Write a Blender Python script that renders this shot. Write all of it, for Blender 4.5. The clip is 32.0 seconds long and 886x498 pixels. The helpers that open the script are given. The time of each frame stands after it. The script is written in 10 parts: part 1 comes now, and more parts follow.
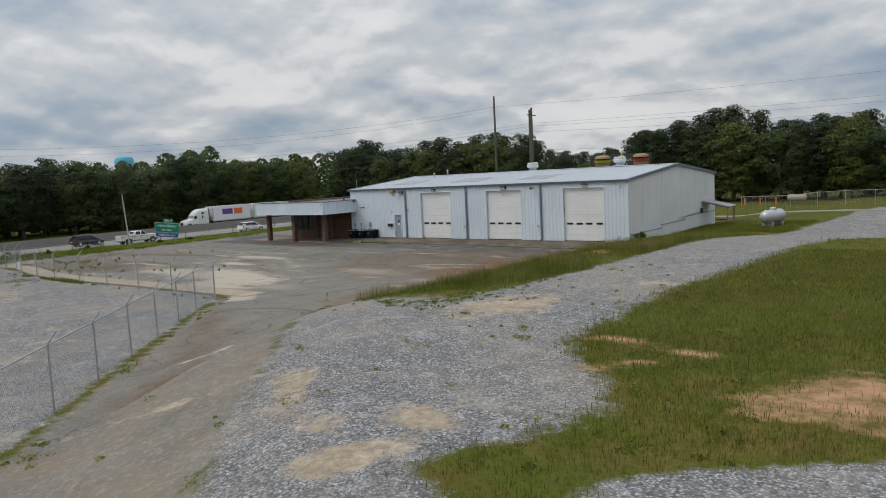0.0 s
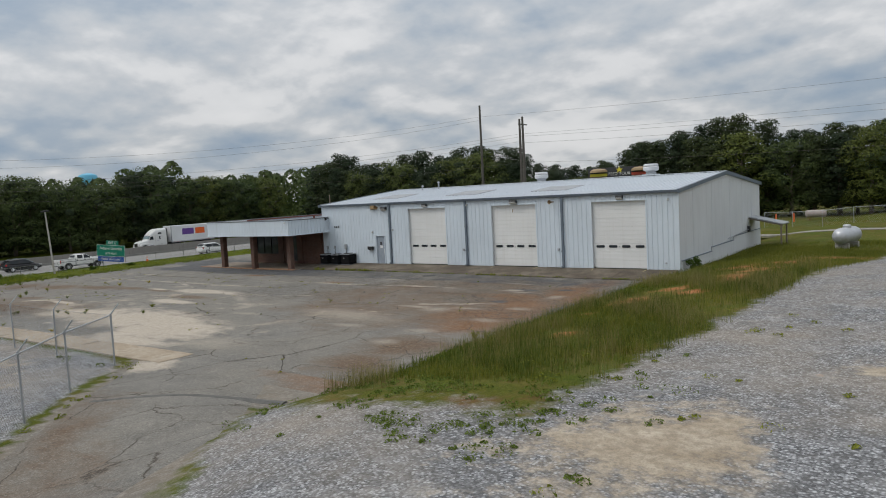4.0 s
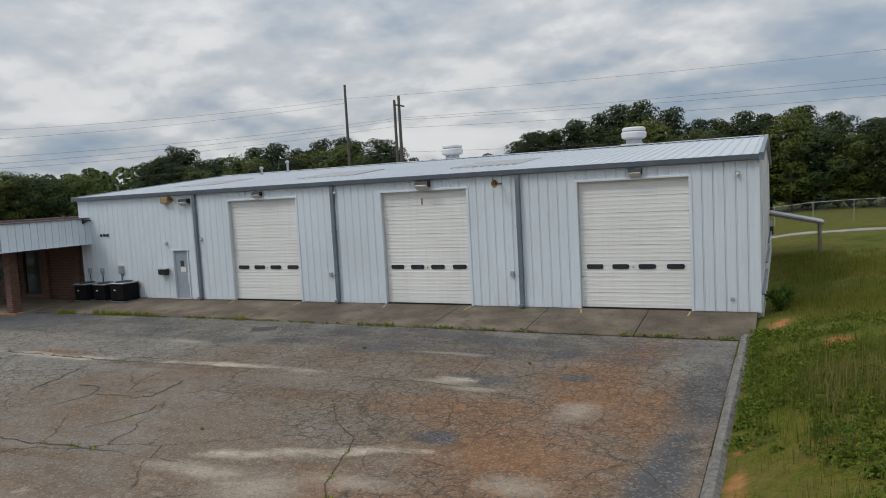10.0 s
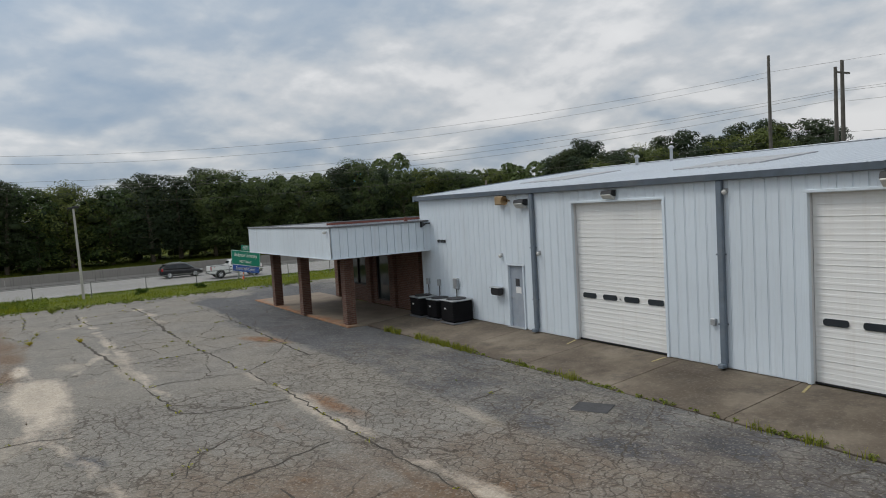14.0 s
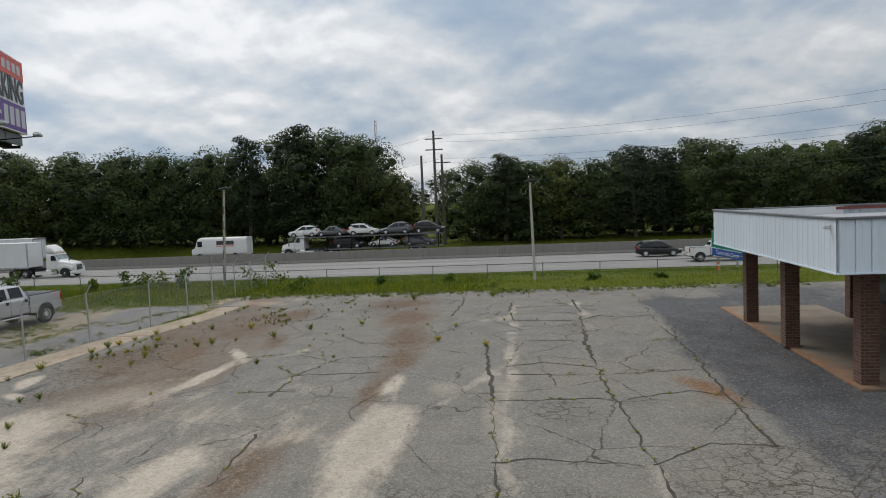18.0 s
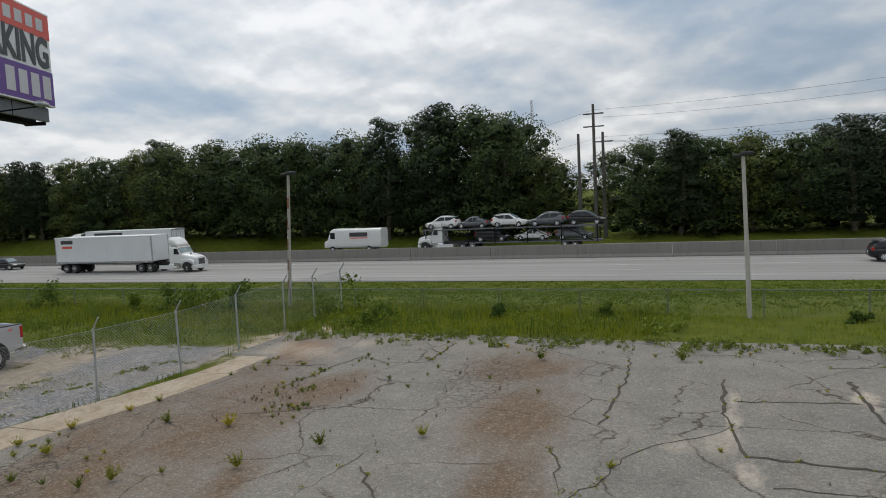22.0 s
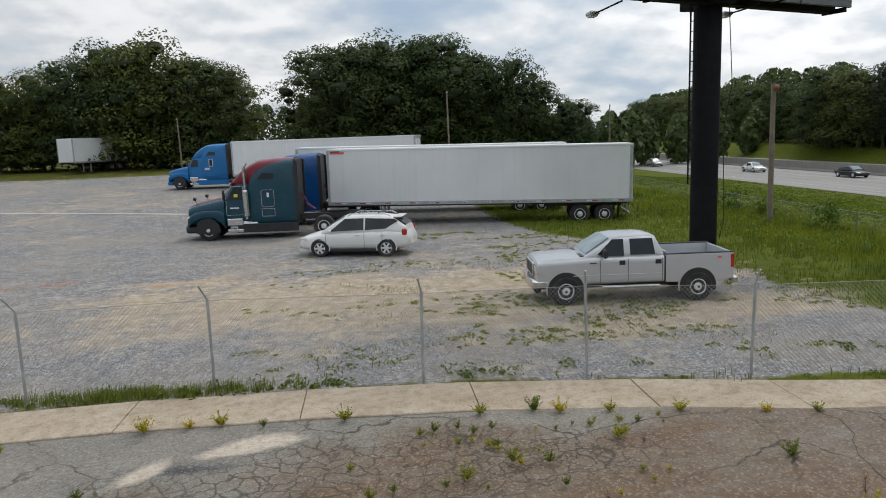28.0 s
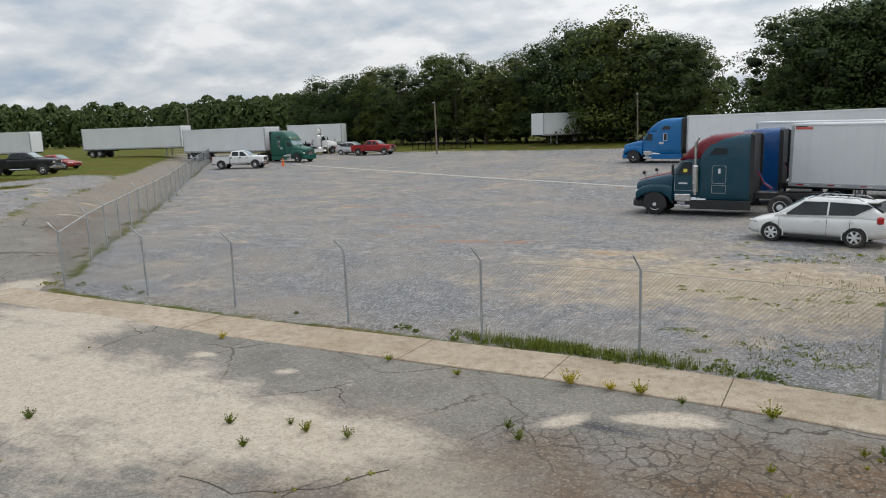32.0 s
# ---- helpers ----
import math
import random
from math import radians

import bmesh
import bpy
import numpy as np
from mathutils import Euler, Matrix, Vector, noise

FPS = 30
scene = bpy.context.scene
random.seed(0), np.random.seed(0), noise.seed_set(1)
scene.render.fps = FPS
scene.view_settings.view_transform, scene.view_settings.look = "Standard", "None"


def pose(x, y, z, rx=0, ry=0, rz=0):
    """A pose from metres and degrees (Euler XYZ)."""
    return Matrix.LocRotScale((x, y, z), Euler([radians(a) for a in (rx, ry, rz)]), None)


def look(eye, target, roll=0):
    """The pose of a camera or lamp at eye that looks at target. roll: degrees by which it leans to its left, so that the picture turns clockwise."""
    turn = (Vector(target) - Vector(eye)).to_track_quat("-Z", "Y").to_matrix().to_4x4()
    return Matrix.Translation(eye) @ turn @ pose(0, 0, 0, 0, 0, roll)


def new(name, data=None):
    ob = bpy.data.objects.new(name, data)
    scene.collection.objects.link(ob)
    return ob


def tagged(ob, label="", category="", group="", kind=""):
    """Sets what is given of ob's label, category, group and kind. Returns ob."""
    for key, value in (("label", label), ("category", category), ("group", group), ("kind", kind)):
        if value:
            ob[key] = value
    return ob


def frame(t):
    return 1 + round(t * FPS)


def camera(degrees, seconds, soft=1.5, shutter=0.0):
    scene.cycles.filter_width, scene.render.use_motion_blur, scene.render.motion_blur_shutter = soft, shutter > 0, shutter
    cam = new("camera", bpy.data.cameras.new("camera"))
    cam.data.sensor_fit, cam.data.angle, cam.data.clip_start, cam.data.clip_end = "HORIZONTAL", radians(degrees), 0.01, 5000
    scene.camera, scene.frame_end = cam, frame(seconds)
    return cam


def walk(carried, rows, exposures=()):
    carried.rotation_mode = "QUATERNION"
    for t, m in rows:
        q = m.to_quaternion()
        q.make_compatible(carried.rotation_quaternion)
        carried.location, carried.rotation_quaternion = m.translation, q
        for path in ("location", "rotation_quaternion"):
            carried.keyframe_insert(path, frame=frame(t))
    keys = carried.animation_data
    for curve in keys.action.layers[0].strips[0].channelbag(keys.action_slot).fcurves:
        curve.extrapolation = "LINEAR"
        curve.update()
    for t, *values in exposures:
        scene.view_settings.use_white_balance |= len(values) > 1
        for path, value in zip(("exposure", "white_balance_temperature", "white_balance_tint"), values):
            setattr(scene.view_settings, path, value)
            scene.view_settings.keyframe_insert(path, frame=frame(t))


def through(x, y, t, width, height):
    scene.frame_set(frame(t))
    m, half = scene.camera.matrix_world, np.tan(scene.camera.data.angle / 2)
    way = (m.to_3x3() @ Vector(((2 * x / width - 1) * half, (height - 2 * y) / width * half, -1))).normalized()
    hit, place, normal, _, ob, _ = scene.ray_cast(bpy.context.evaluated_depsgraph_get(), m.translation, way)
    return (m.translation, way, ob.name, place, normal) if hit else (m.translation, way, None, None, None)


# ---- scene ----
cam = camera(64.4, 32.0, 1.0)
# seconds, eye, pitch up, roll and yaw to the left of +y
ROWS = [
    (0, 20.773, -46.341, 5.582, -5.922, -2.901, 38.981),
    (0.5, 19.656, -45.646, 5.593, -5.674, -2.966, 38.864),
    (1, 18.633, -44.825, 5.620, -5.480, -2.957, 38.802),
    (1.5, 17.648, -43.884, 5.667, -5.348, -2.991, 37.591),
    (2, 16.665, -42.885, 5.725, -5.193, -3.021, 37.044),
    (2.5, 15.617, -41.797, 5.720, -4.971, -3.046, 36.956),
    (3, 14.620, -40.677, 5.651, -4.819, -3.024, 36.911),
    (3.5, 13.619, -39.460, 5.438, -4.682, -3.024, 36.897),
    (5.5, 9.636, -34.501, 4.645, -4.426, -3.167, 36.754),
    (6, 8.527, -33.095, 4.434, -4.441, -3.175, 36.719),
    (6.5, 7.520, -31.725, 4.153, -4.363, -3.070, 36.723),
    (7, 6.462, -30.285, 4.036, -4.368, -3.035, 36.111),
    (7.5, 5.440, -28.827, 4.090, -4.509, -3.091, 33.483),
    (8, 4.398, -27.351, 4.122, -4.797, -3.024, 28.371),
    (8.5, 3.310, -25.887, 4.105, -4.846, -2.983, 25.192),
    (9, 2.356, -24.344, 4.077, -4.715, -2.979, 25.202),
    (9.5, 1.438, -22.785, 4.094, -4.668, -3.001, 25.190),
    (10, 0.527, -21.218, 4.195, -4.789, -3.119, 25.799),
    (10.5, -0.339, -19.680, 4.214, -4.602, -3.033, 28.932),
    (11, -1.101, -18.284, 4.261, -4.633, -3.167, 29.093),
    (11.5, -1.692, -17.194, 4.261, -4.459, -3.358, 30.778),
    (12, -2.234, -16.262, 4.295, -4.289, -3.277, 34.950),
    (12.5, -2.708, -15.476, 4.348, -4.117, -3.186, 40.732),
    (13, -3.142, -14.689, 4.343, -3.872, -3.426, 46.687),
    (13.5, -3.542, -14.092, 4.407, -3.789, -3.423, 52.554),
    (14, -3.926, -13.544, 4.388, -3.632, -3.286, 58.403),
    (14.5, -4.346, -13.045, 4.468, -3.654, -3.090, 64.272),
    (15, -4.996, -12.484, 4.445, -3.661, -2.946, 70.101),
    (15.5, -5.846, -11.939, 4.416, -3.635, -2.755, 75.771),
    (17.5, -10.490, -10.246, 4.464, -3.784, -2.476, 93.453),
    (18, -11.895, -10.055, 4.479, -3.819, -2.447, 97.371),
    (18.5, -13.376, -9.907, 4.471, -3.836, -2.516, 100.376),
    (19, -14.925, -9.880, 4.493, -3.997, -2.534, 100.758),
    (19.5, -16.542, -9.953, 4.514, -4.077, -2.574, 102.771),
    (20, -18.231, -10.095, 4.529, -4.135, -2.598, 105.200),
    (20.5, -19.954, -10.310, 4.543, -4.163, -2.655, 107.452),
    (21, -21.730, -10.596, 4.543, -4.215, -2.707, 109.329),
    (21.5, -23.500, -10.970, 4.558, -4.295, -2.707, 109.874),
    (22, -25.262, -11.411, 4.565, -4.364, -2.817, 110.463),
    (22.5, -26.950, -11.885, 4.601, -4.295, -2.926, 114.239),
    (23, -28.464, -12.357, 4.615, -4.135, -2.937, 119.624),
    (23.5, -29.826, -12.778, 4.629, -3.928, -2.879, 126.099),
    (24, -30.943, -13.168, 4.622, -3.738, -2.757, 132.559),
    (24.5, -31.698, -13.447, 4.637, -3.537, -2.567, 139.010),
    (25, -31.838, -13.525, 4.622, -3.469, -2.302, 144.917),
    (25.5, -31.716, -13.573, 4.629, -3.514, -2.262, 150.289),
    (26, -31.580, -13.592, 4.579, -3.928, -2.137, 155.236),
    (26.5, -31.481, -13.623, 4.572, -5.417, -2.101, 160.549),
    (28.5, -31.346, -13.606, 4.536, -9.393, -2.057, 179.628),
    (29, -31.351, -13.601, 4.536, -9.393, -2.038, 185.380),
    (29.5, -31.355, -13.595, 4.522, -9.416, -1.975, 190.915),
    (30, -31.361, -13.600, 4.514, -9.445, -1.969, 196.291),
    (30.5, -31.387, -13.602, 4.514, -9.497, -1.895, 201.445),
    (31, -31.428, -13.608, 4.507, -9.544, -1.917, 206.396),
    (31.5, -31.486, -13.627, 4.500, -9.637, -1.960, 209.849),
    (32, -31.506, -13.625, 4.493, -9.782, -2.030, 210.187),
]
walk(cam, [(t, pose(x, y, z, 90 + pitch, 0, yaw) @ pose(0, 0, 0, 0, 0, roll)) for t, x, y, z, pitch, roll, yaw in ROWS],
     exposures=[(0.0, -0.28), (15.0, -0.25), (22.0, -0.28), (25.0, -0.2), (29.0, -0.02), (32.0, 0.02)])

# ---- sky and sun: bright broken overcast ----
SUN_EL, SUN_AZ = radians(52), radians(222)      # azimuth clockwise from +y
world = bpy.data.worlds.new("overcast_sky")
scene.world = world
world.use_nodes = True
wn, wl = world.node_tree.nodes, world.node_tree.links
wn.clear()


w_out = wn.new("ShaderNodeOutputWorld")
w_bg = wn.new("ShaderNodeBackground")
w_bg.inputs["Strength"].default_value = 1.0
sky = wn.new("ShaderNodeTexSky")
sky.sky_type = "NISHITA"
sky.sun_disc = False
sky.sun_elevation, sky.sun_rotation = SUN_EL, SUN_AZ
w_tc = wn.new("ShaderNodeTexCoord")
w_sep = wn.new("ShaderNodeSeparateXYZ")
wl.new(w_tc.outputs["Generated"], w_sep.inputs[0])


def wmath(op, a, b=0.0, clamp=False):
    n = wn.new("ShaderNodeMath")
    n.operation, n.use_clamp = op, clamp
    for i, v in enumerate((a, b)):
        if isinstance(v, (int, float)):
            n.inputs[i].default_value = v
        else:
            wl.new(v, n.inputs[i])
    return n.outputs[0]


w_h = wmath("ADD", wmath("MAXIMUM", w_sep.outputs["Z"], 0.0), 0.34)
w_vec = wn.new("ShaderNodeCombineXYZ")
wl.new(wmath("DIVIDE", w_sep.outputs["X"], w_h), w_vec.inputs[0])
wl.new(wmath("DIVIDE", w_sep.outputs["Y"], w_h), w_vec.inputs[1])


def wnoise(scale, detail, rough, off, warp=0.0, zoom=1.0):
    m = wn.new("ShaderNodeMapping")
    m.inputs["Location"].default_value = off
    m.inputs["Scale"].default_value = (zoom, zoom, zoom)
    wl.new(w_vec.outputs[0], m.inputs[0])
    n = wn.new("ShaderNodeTexNoise")
    n.inputs["Scale"].default_value, n.inputs["Detail"].default_value, n.inputs["Roughness"].default_value = scale, detail, rough
    n.inputs["Distortion"].default_value = warp
    wl.new(m.outputs[0], n.inputs["Vector"])
    return n.outputs["Fac"]


def wramp(fac, stops):
    r = wn.new("ShaderNodeValToRGB")
    while len(r.color_ramp.elements) < len(stops):
        r.color_ramp.elements.new(0.5)
    for e, (p, c) in zip(r.color_ramp.elements, stops):
        e.position, e.color = p, (*c, 1)
    wl.new(fac, r.inputs[0])
    return r.outputs[0]


def wmix(fac, a, b, blend="MIX"):
    n = wn.new("ShaderNodeMix")
    n.data_type, n.blend_type = "RGBA", blend
    for sock, v in ((n.inputs[0], fac), (n.inputs[6], a), (n.inputs[7], b)):
        if isinstance(v, (int, float)):
            sock.default_value = v
        elif isinstance(v, tuple):
            sock.default_value = (*v, 1)
        else:
            wl.new(v, sock)
    return n.outputs[2]


def cloud_bank(zoom):
    big = wnoise(0.78, 4.0, 0.46, (3.1, 1.7, 0.0), 0.1, zoom)
    mid = wnoise(2.5, 6.0, 0.50, (0.4, 5.2, 2.0), 0.1, zoom)
    return wmath("ADD", wmath("MULTIPLY", big, 0.54), wmath("MULTIPLY", mid, 0.46))


bank_here = cloud_bank(1.0)
# a bank's upper rim lies nearer the zenith and takes the light, its base is grey
rim = wmath("MULTIPLY", wmath("SUBTRACT", bank_here, cloud_bank(0.97)), 2.0)
density = wmath("ADD", wmath("MULTIPLY", wmath("SUBTRACT", bank_here, 0.5), 1.75), 0.5)
cloud_col = wramp(wmath("ADD", density, rim), [(0.20, (0.36, 0.455, 0.575)), (0.36, (0.46, 0.535, 0.625)), (0.46, (0.58, 0.632, 0.69)), (0.55, (0.68, 0.71, 0.745)), (0.66, (0.86, 0.87, 0.885)), (0.85, (0.93, 0.935, 0.945))])
w_sky = wmix(0.09, (0.0, 0.0, 0.0), sky.outputs[0])
w_all = wmix(0.94, w_sky, cloud_col)
# an overcast vault is about twice as bright overhead as near the horizon
w_up = wmath("ADD", wmath("MULTIPLY", wmath("POWER", wmath("MAXIMUM", w_sep.outputs["Z"], 0.0), 1.3), 0.95), 0.89)
# and brighter on the side where the sun stands behind the cloud
w_side = wmath("ADD", wmath("MULTIPLY", w_sep.outputs["X"], math.sin(SUN_AZ)), wmath("MULTIPLY", w_sep.outputs["Y"], math.cos(SUN_AZ)))
w_up = wmath("MULTIPLY", w_up, wmath("ADD", 1.0, wmath("MULTIPLY", wmath("POWER", wmath("MAXIMUM", w_side, 0.0), 2.0), 0.28)))
w_scale = wn.new("ShaderNodeVectorMath")
w_scale.operation = "SCALE"
wl.new(w_all, w_scale.inputs[0])
wl.new(w_up, w_scale.inputs["Scale"])
wl.new(w_scale.outputs[0], w_bg.inputs["Color"])
wl.new(w_bg.outputs[0], w_out.inputs["Surface"])

sun = new("sun", bpy.data.lights.new("sun", "SUN"))
sun.data.energy, sun.data.angle, sun.data.color = 1.3, radians(18), (1.0, 0.95, 0.88)
sun.matrix_world = look((math.sin(SUN_AZ) * 60, math.cos(SUN_AZ) * 60, 60 * math.tan(SUN_EL)), (0, 0, 0))

# ---- materials ----
class Nodes:
    """A small builder for one node material."""

    def __init__(self, name):
        self.m = bpy.data.materials.new(name)
        self.m.use_nodes = True
        self.n, self.l = self.m.node_tree.nodes, self.m.node_tree.links
        self.b = self.n["Principled BSDF"]
        self.tc = self.n.new("ShaderNodeTexCoord")

    def put(self, sock, v):
        if isinstance(v, (int, float)):
            sock.default_value = v
        elif isinstance(v, tuple):
            sock.default_value = (*v, 1) if len(v) == 3 and sock.type == "RGBA" else v
        else:
            self.l.new(v, sock)

    def noise(self, scale, detail=4.0, rough=0.55, vec=None, stretch=None, out="Fac"):
        n = self.n.new("ShaderNodeTexNoise")
        n.inputs["Scale"].default_value, n.inputs["Detail"].default_value, n.inputs["Roughness"].default_value = scale, detail, rough
        v = vec or self.tc.outputs["Object"]
        if stretch:
            v = self.map(v, stretch)
        self.l.new(v, n.inputs["Vector"])
        return n.outputs[out]

    def map(self, v, scale, loc=(0, 0, 0), rot=(0, 0, 0)):
        m = self.n.new("ShaderNodeMapping")
        m.inputs["Scale"].default_value, m.inputs["Location"].default_value, m.inputs["Rotation"].default_value = scale, loc, rot
        self.l.new(v, m.inputs[0])
        return m.outputs[0]

    def voronoi(self, scale, feature="F1", vec=None, rnd=1.0, out="Distance"):
        n = self.n.new("ShaderNodeTexVoronoi")
        n.feature = feature
        n.inputs["Scale"].default_value, n.inputs["Randomness"].default_value = scale, rnd
        self.l.new(vec or self.tc.outputs["Object"], n.inputs["Vector"])
        return n.outputs[out]

    def math(self, op, a, b=0.0, clamp=False):
        n = self.n.new("ShaderNodeMath")
        n.operation, n.use_clamp = op, clamp
        self.put(n.inputs[0], a), self.put(n.inputs[1], b)
        return n.outputs[0]

    def ramp(self, fac, stops):
        r = self.n.new("ShaderNodeValToRGB")
        while len(r.color_ramp.elements) < len(stops):
            r.color_ramp.elements.new(0.5)
        for e, (p, c) in zip(r.color_ramp.elements, stops):
            e.position = p
            e.color = (*c, 1) if isinstance(c, tuple) else (c, c, c, 1)
        self.l.new(fac, r.inputs[0])
        return r.outputs[0]

    def mix(self, fac, a, b, blend="MIX"):
        n = self.n.new("ShaderNodeMix")
        n.data_type, n.blend_type = "RGBA", blend
        self.put(n.inputs[0], fac), self.put(n.inputs[6], a), self.put(n.inputs[7], b)
        return n.outputs[2]

    def attr(self, name, out="Fac"):
        n = self.n.new("ShaderNodeAttribute")
        n.attribute_name = name
        return n.outputs[out]

    def rand(self):
        return self.n.new("ShaderNodeObjectInfo").outputs["Random"]

    def island(self):
        return self.n.new("ShaderNodeNewGeometry").outputs["Random Per Island"]

    def bump(self, height, strength=0.3, dist=0.02):
        n = self.n.new("ShaderNodeBump")
        n.inputs["Strength"].default_value, n.inputs["Distance"].default_value = strength, dist
        self.l.new(height, n.inputs["Height"])
        self.l.new(n.outputs[0], self.b.inputs["Normal"])

    def done(self, color=None, rough=None, metal=None, **more):
        for k, v in (("Base Color", color), ("Roughness", rough), ("Metallic", metal), *more.items()):
            if v is not None:
                self.put(self.b.inputs[k], v)
        return self.m


def plain(name, color, rough=0.5, metal=0.0, vary=0.12, scale=3.0, bump=0.0, dirt=None, dirt_amount=0.35):
    """A painted or moulded surface with faint mottling, some dirt and fine relief."""
    k = Nodes(name)
    v = k.noise(scale, 6.0, 0.62)
    fine = k.noise(scale * 11, 3.0)
    lo = tuple(c * (1 - vary) for c in color)
    hi = tuple(min(1, c * (1 + vary)) for c in color)
    col = k.ramp(v, [(0.3, lo), (0.7, hi)])
    if dirt:
        d = k.ramp(k.noise(scale * 0.55, 7.0, 0.68), [(0.5, 0.0), (0.72, dirt_amount)])
        col = k.mix(d, col, dirt)
    if bump:
        k.bump(fine, bump, 0.01)
    return k.done(col, k.ramp(fine, [(0.3, max(0.03, rough - 0.06)), (0.7, min(1, rough + 0.08))]), metal)


def glassy(name, color=(0.02, 0.025, 0.03), rough=0.06):
    """Dark tinted glass backed by an unlit inside."""
    k = Nodes(name)
    return k.done(k.ramp(k.noise(1.5), [(0.3, color), (0.75, tuple(c * 1.7 + 0.004 for c in color))]), rough, 0.0, **{"Specular IOR Level": 0.32})


def metal_sheet(name, color, rough=0.42, streak=(0.30, 0.27, 0.24), amount=0.25):
    """Painted sheet steel with faint vertical streaks, dirt near seams and chalky fading."""
    k = Nodes(name)
    s = k.noise(1.4, 8.0, 0.7, stretch=(3.2, 3.2, 0.16))
    f = k.noise(0.35, 4.0)
    col = k.ramp(f, [(0.3, tuple(c * 0.93 for c in color)), (0.7, tuple(min(1, c * 1.04) for c in color))])
    col = k.mix(k.ramp(s, [(0.52, 0.0), (0.80, amount)]), col, streak)
    k.bump(k.noise(5.0, 2.0), 0.06, 0.02)
    return k.done(col, k.ramp(s, [(0.3, rough - 0.08), (0.75, rough + 0.2)]), 0.0)


M = {}
M["wall"] = metal_sheet("white_wall_sheet", (0.66, 0.73, 0.785))
M["wall_side"] = metal_sheet("white_wall_sheet_plain", (0.66, 0.67, 0.68), 0.55, (0.33, 0.31, 0.28), 0.32)
M["roof"] = metal_sheet("galvalume_roof", (0.50, 0.54, 0.58), 0.32, (0.42, 0.40, 0.38), 0.3)
M["trim"] = plain("slate_blue_trim", (0.135, 0.168, 0.205), 0.42, vary=0.15, dirt=(0.28, 0.27, 0.25))
M["door_white"] = metal_sheet("overhead_door_white", (0.80, 0.80, 0.775), 0.45, (0.36, 0.25, 0.15), 0.16)
M["door_grey"] = plain("grey_steel_door", (0.30, 0.34, 0.39), 0.45, dirt=(0.5, 0.5, 0.5), dirt_amount=0.3)
M["window_black"] = glassy("black_door_window")
M["glass"] = glassy("tinted_window_glass", (0.03, 0.04, 0.042), 0.04)
M["car_glass"] = glassy("car_glass", (0.016, 0.02, 0.023), 0.05)
M["shield"] = glassy("windscreen_glass", (0.16, 0.21, 0.22), 0.06)
M["black"] = plain("black_plastic", (0.018, 0.018, 0.019), 0.5, vary=0.3)
M["rubber"] = plain("tyre_rubber", (0.022, 0.022, 0.023), 0.85, vary=0.3, dirt=(0.16, 0.13, 0.10), dirt_amount=0.5, bump=0.3)
M["chrome"] = plain("bright_metal", (0.62, 0.62, 0.63), 0.2, 1.0, dirt=(0.3, 0.28, 0.26))
M["alloy"] = plain("alloy_wheel", (0.70, 0.71, 0.72), 0.35, 0.15, dirt=(0.2, 0.18, 0.16))
M["steel"] = plain("galvanised_steel", (0.42, 0.44, 0.46), 0.48, 0.6, vary=0.2, dirt=(0.35, 0.33, 0.3))
M["old_steel"] = plain("dull_weathered_steel", (0.17, 0.175, 0.165), 0.7, 0.3, vary=0.25, dirt=(0.12, 0.10, 0.07))
M["seal"] = plain("old_dark_asphalt", (0.11, 0.105, 0.095), 0.95, vary=0.35, scale=4.0, bump=0.3)
M["rust"] = plain("rusty_steel", (0.22, 0.11, 0.06), 0.85, vary=0.35, bump=0.3)
M["kerb"] = plain("tarry_kerb_concrete", (0.165, 0.155, 0.14), 0.9, vary=0.5, scale=9.0, bump=0.6, dirt=(0.09, 0.085, 0.08))
M["concrete"] = plain("concrete", (0.40, 0.38, 0.34), 0.85, vary=0.18, scale=1.2, bump=0.25, dirt=(0.2, 0.17, 0.14))
M["barrier"] = metal_sheet("weathered_barrier_concrete", (0.225, 0.212, 0.192), 0.88, (0.075, 0.072, 0.068), 0.85)
M["wood_pole"] = plain("weathered_pole_wood", (0.20, 0.165, 0.13), 0.85, vary=0.25, scale=2.0, bump=0.4)
M["pole_dark"] = plain("dark_utility_pole", (0.10, 0.09, 0.08), 0.8, vary=0.25)
M["bb_black"] = plain("black_painted_steel", (0.009, 0.009, 0.010), 0.75, vary=0.3)
M["bb_black"].node_tree.nodes["Principled BSDF"].inputs["Specular IOR Level"].default_value = 0.12
M["bb_grey"] = plain("grey_painted_steel", (0.13, 0.135, 0.145), 0.5, vary=0.15)
M["white"] = plain("white_paint", (0.74, 0.74, 0.73), 0.35, vary=0.05, dirt=(0.5, 0.47, 0.43), dirt_amount=0.3)
M["trailer_white"] = metal_sheet("white_trailer_skin", (0.72, 0.735, 0.745), 0.35, (0.42, 0.40, 0.38), 0.2)
M["vinyl_white"] = plain("white_vinyl", (0.72, 0.72, 0.73), 0.5, vary=0.04)
M["vinyl_purple"] = plain("purple_vinyl", (0.13, 0.055, 0.27), 0.5, vary=0.06)
M["vinyl_red"] = plain("red_vinyl", (0.66, 0.10, 0.07), 0.5, vary=0.06)
M["vinyl_yellow"] = plain("yellow_vinyl", (0.72, 0.62, 0.06), 0.5, vary=0.06)
M["vinyl_dark"] = plain("dark_grey_vinyl", (0.05, 0.05, 0.055), 0.5, vary=0.1)
M["vinyl_grey"] = plain("light_grey_vinyl", (0.56, 0.55, 0.57), 0.5, vary=0.05)
M["yellow_faded"] = plain("faded_yellow_paint", (0.36, 0.30, 0.14), 0.8, vary=0.4, scale=14.0)
M["sign_green"] = plain("green_sign_sheeting", (0.0, 0.20, 0.13), 0.4, vary=0.06)
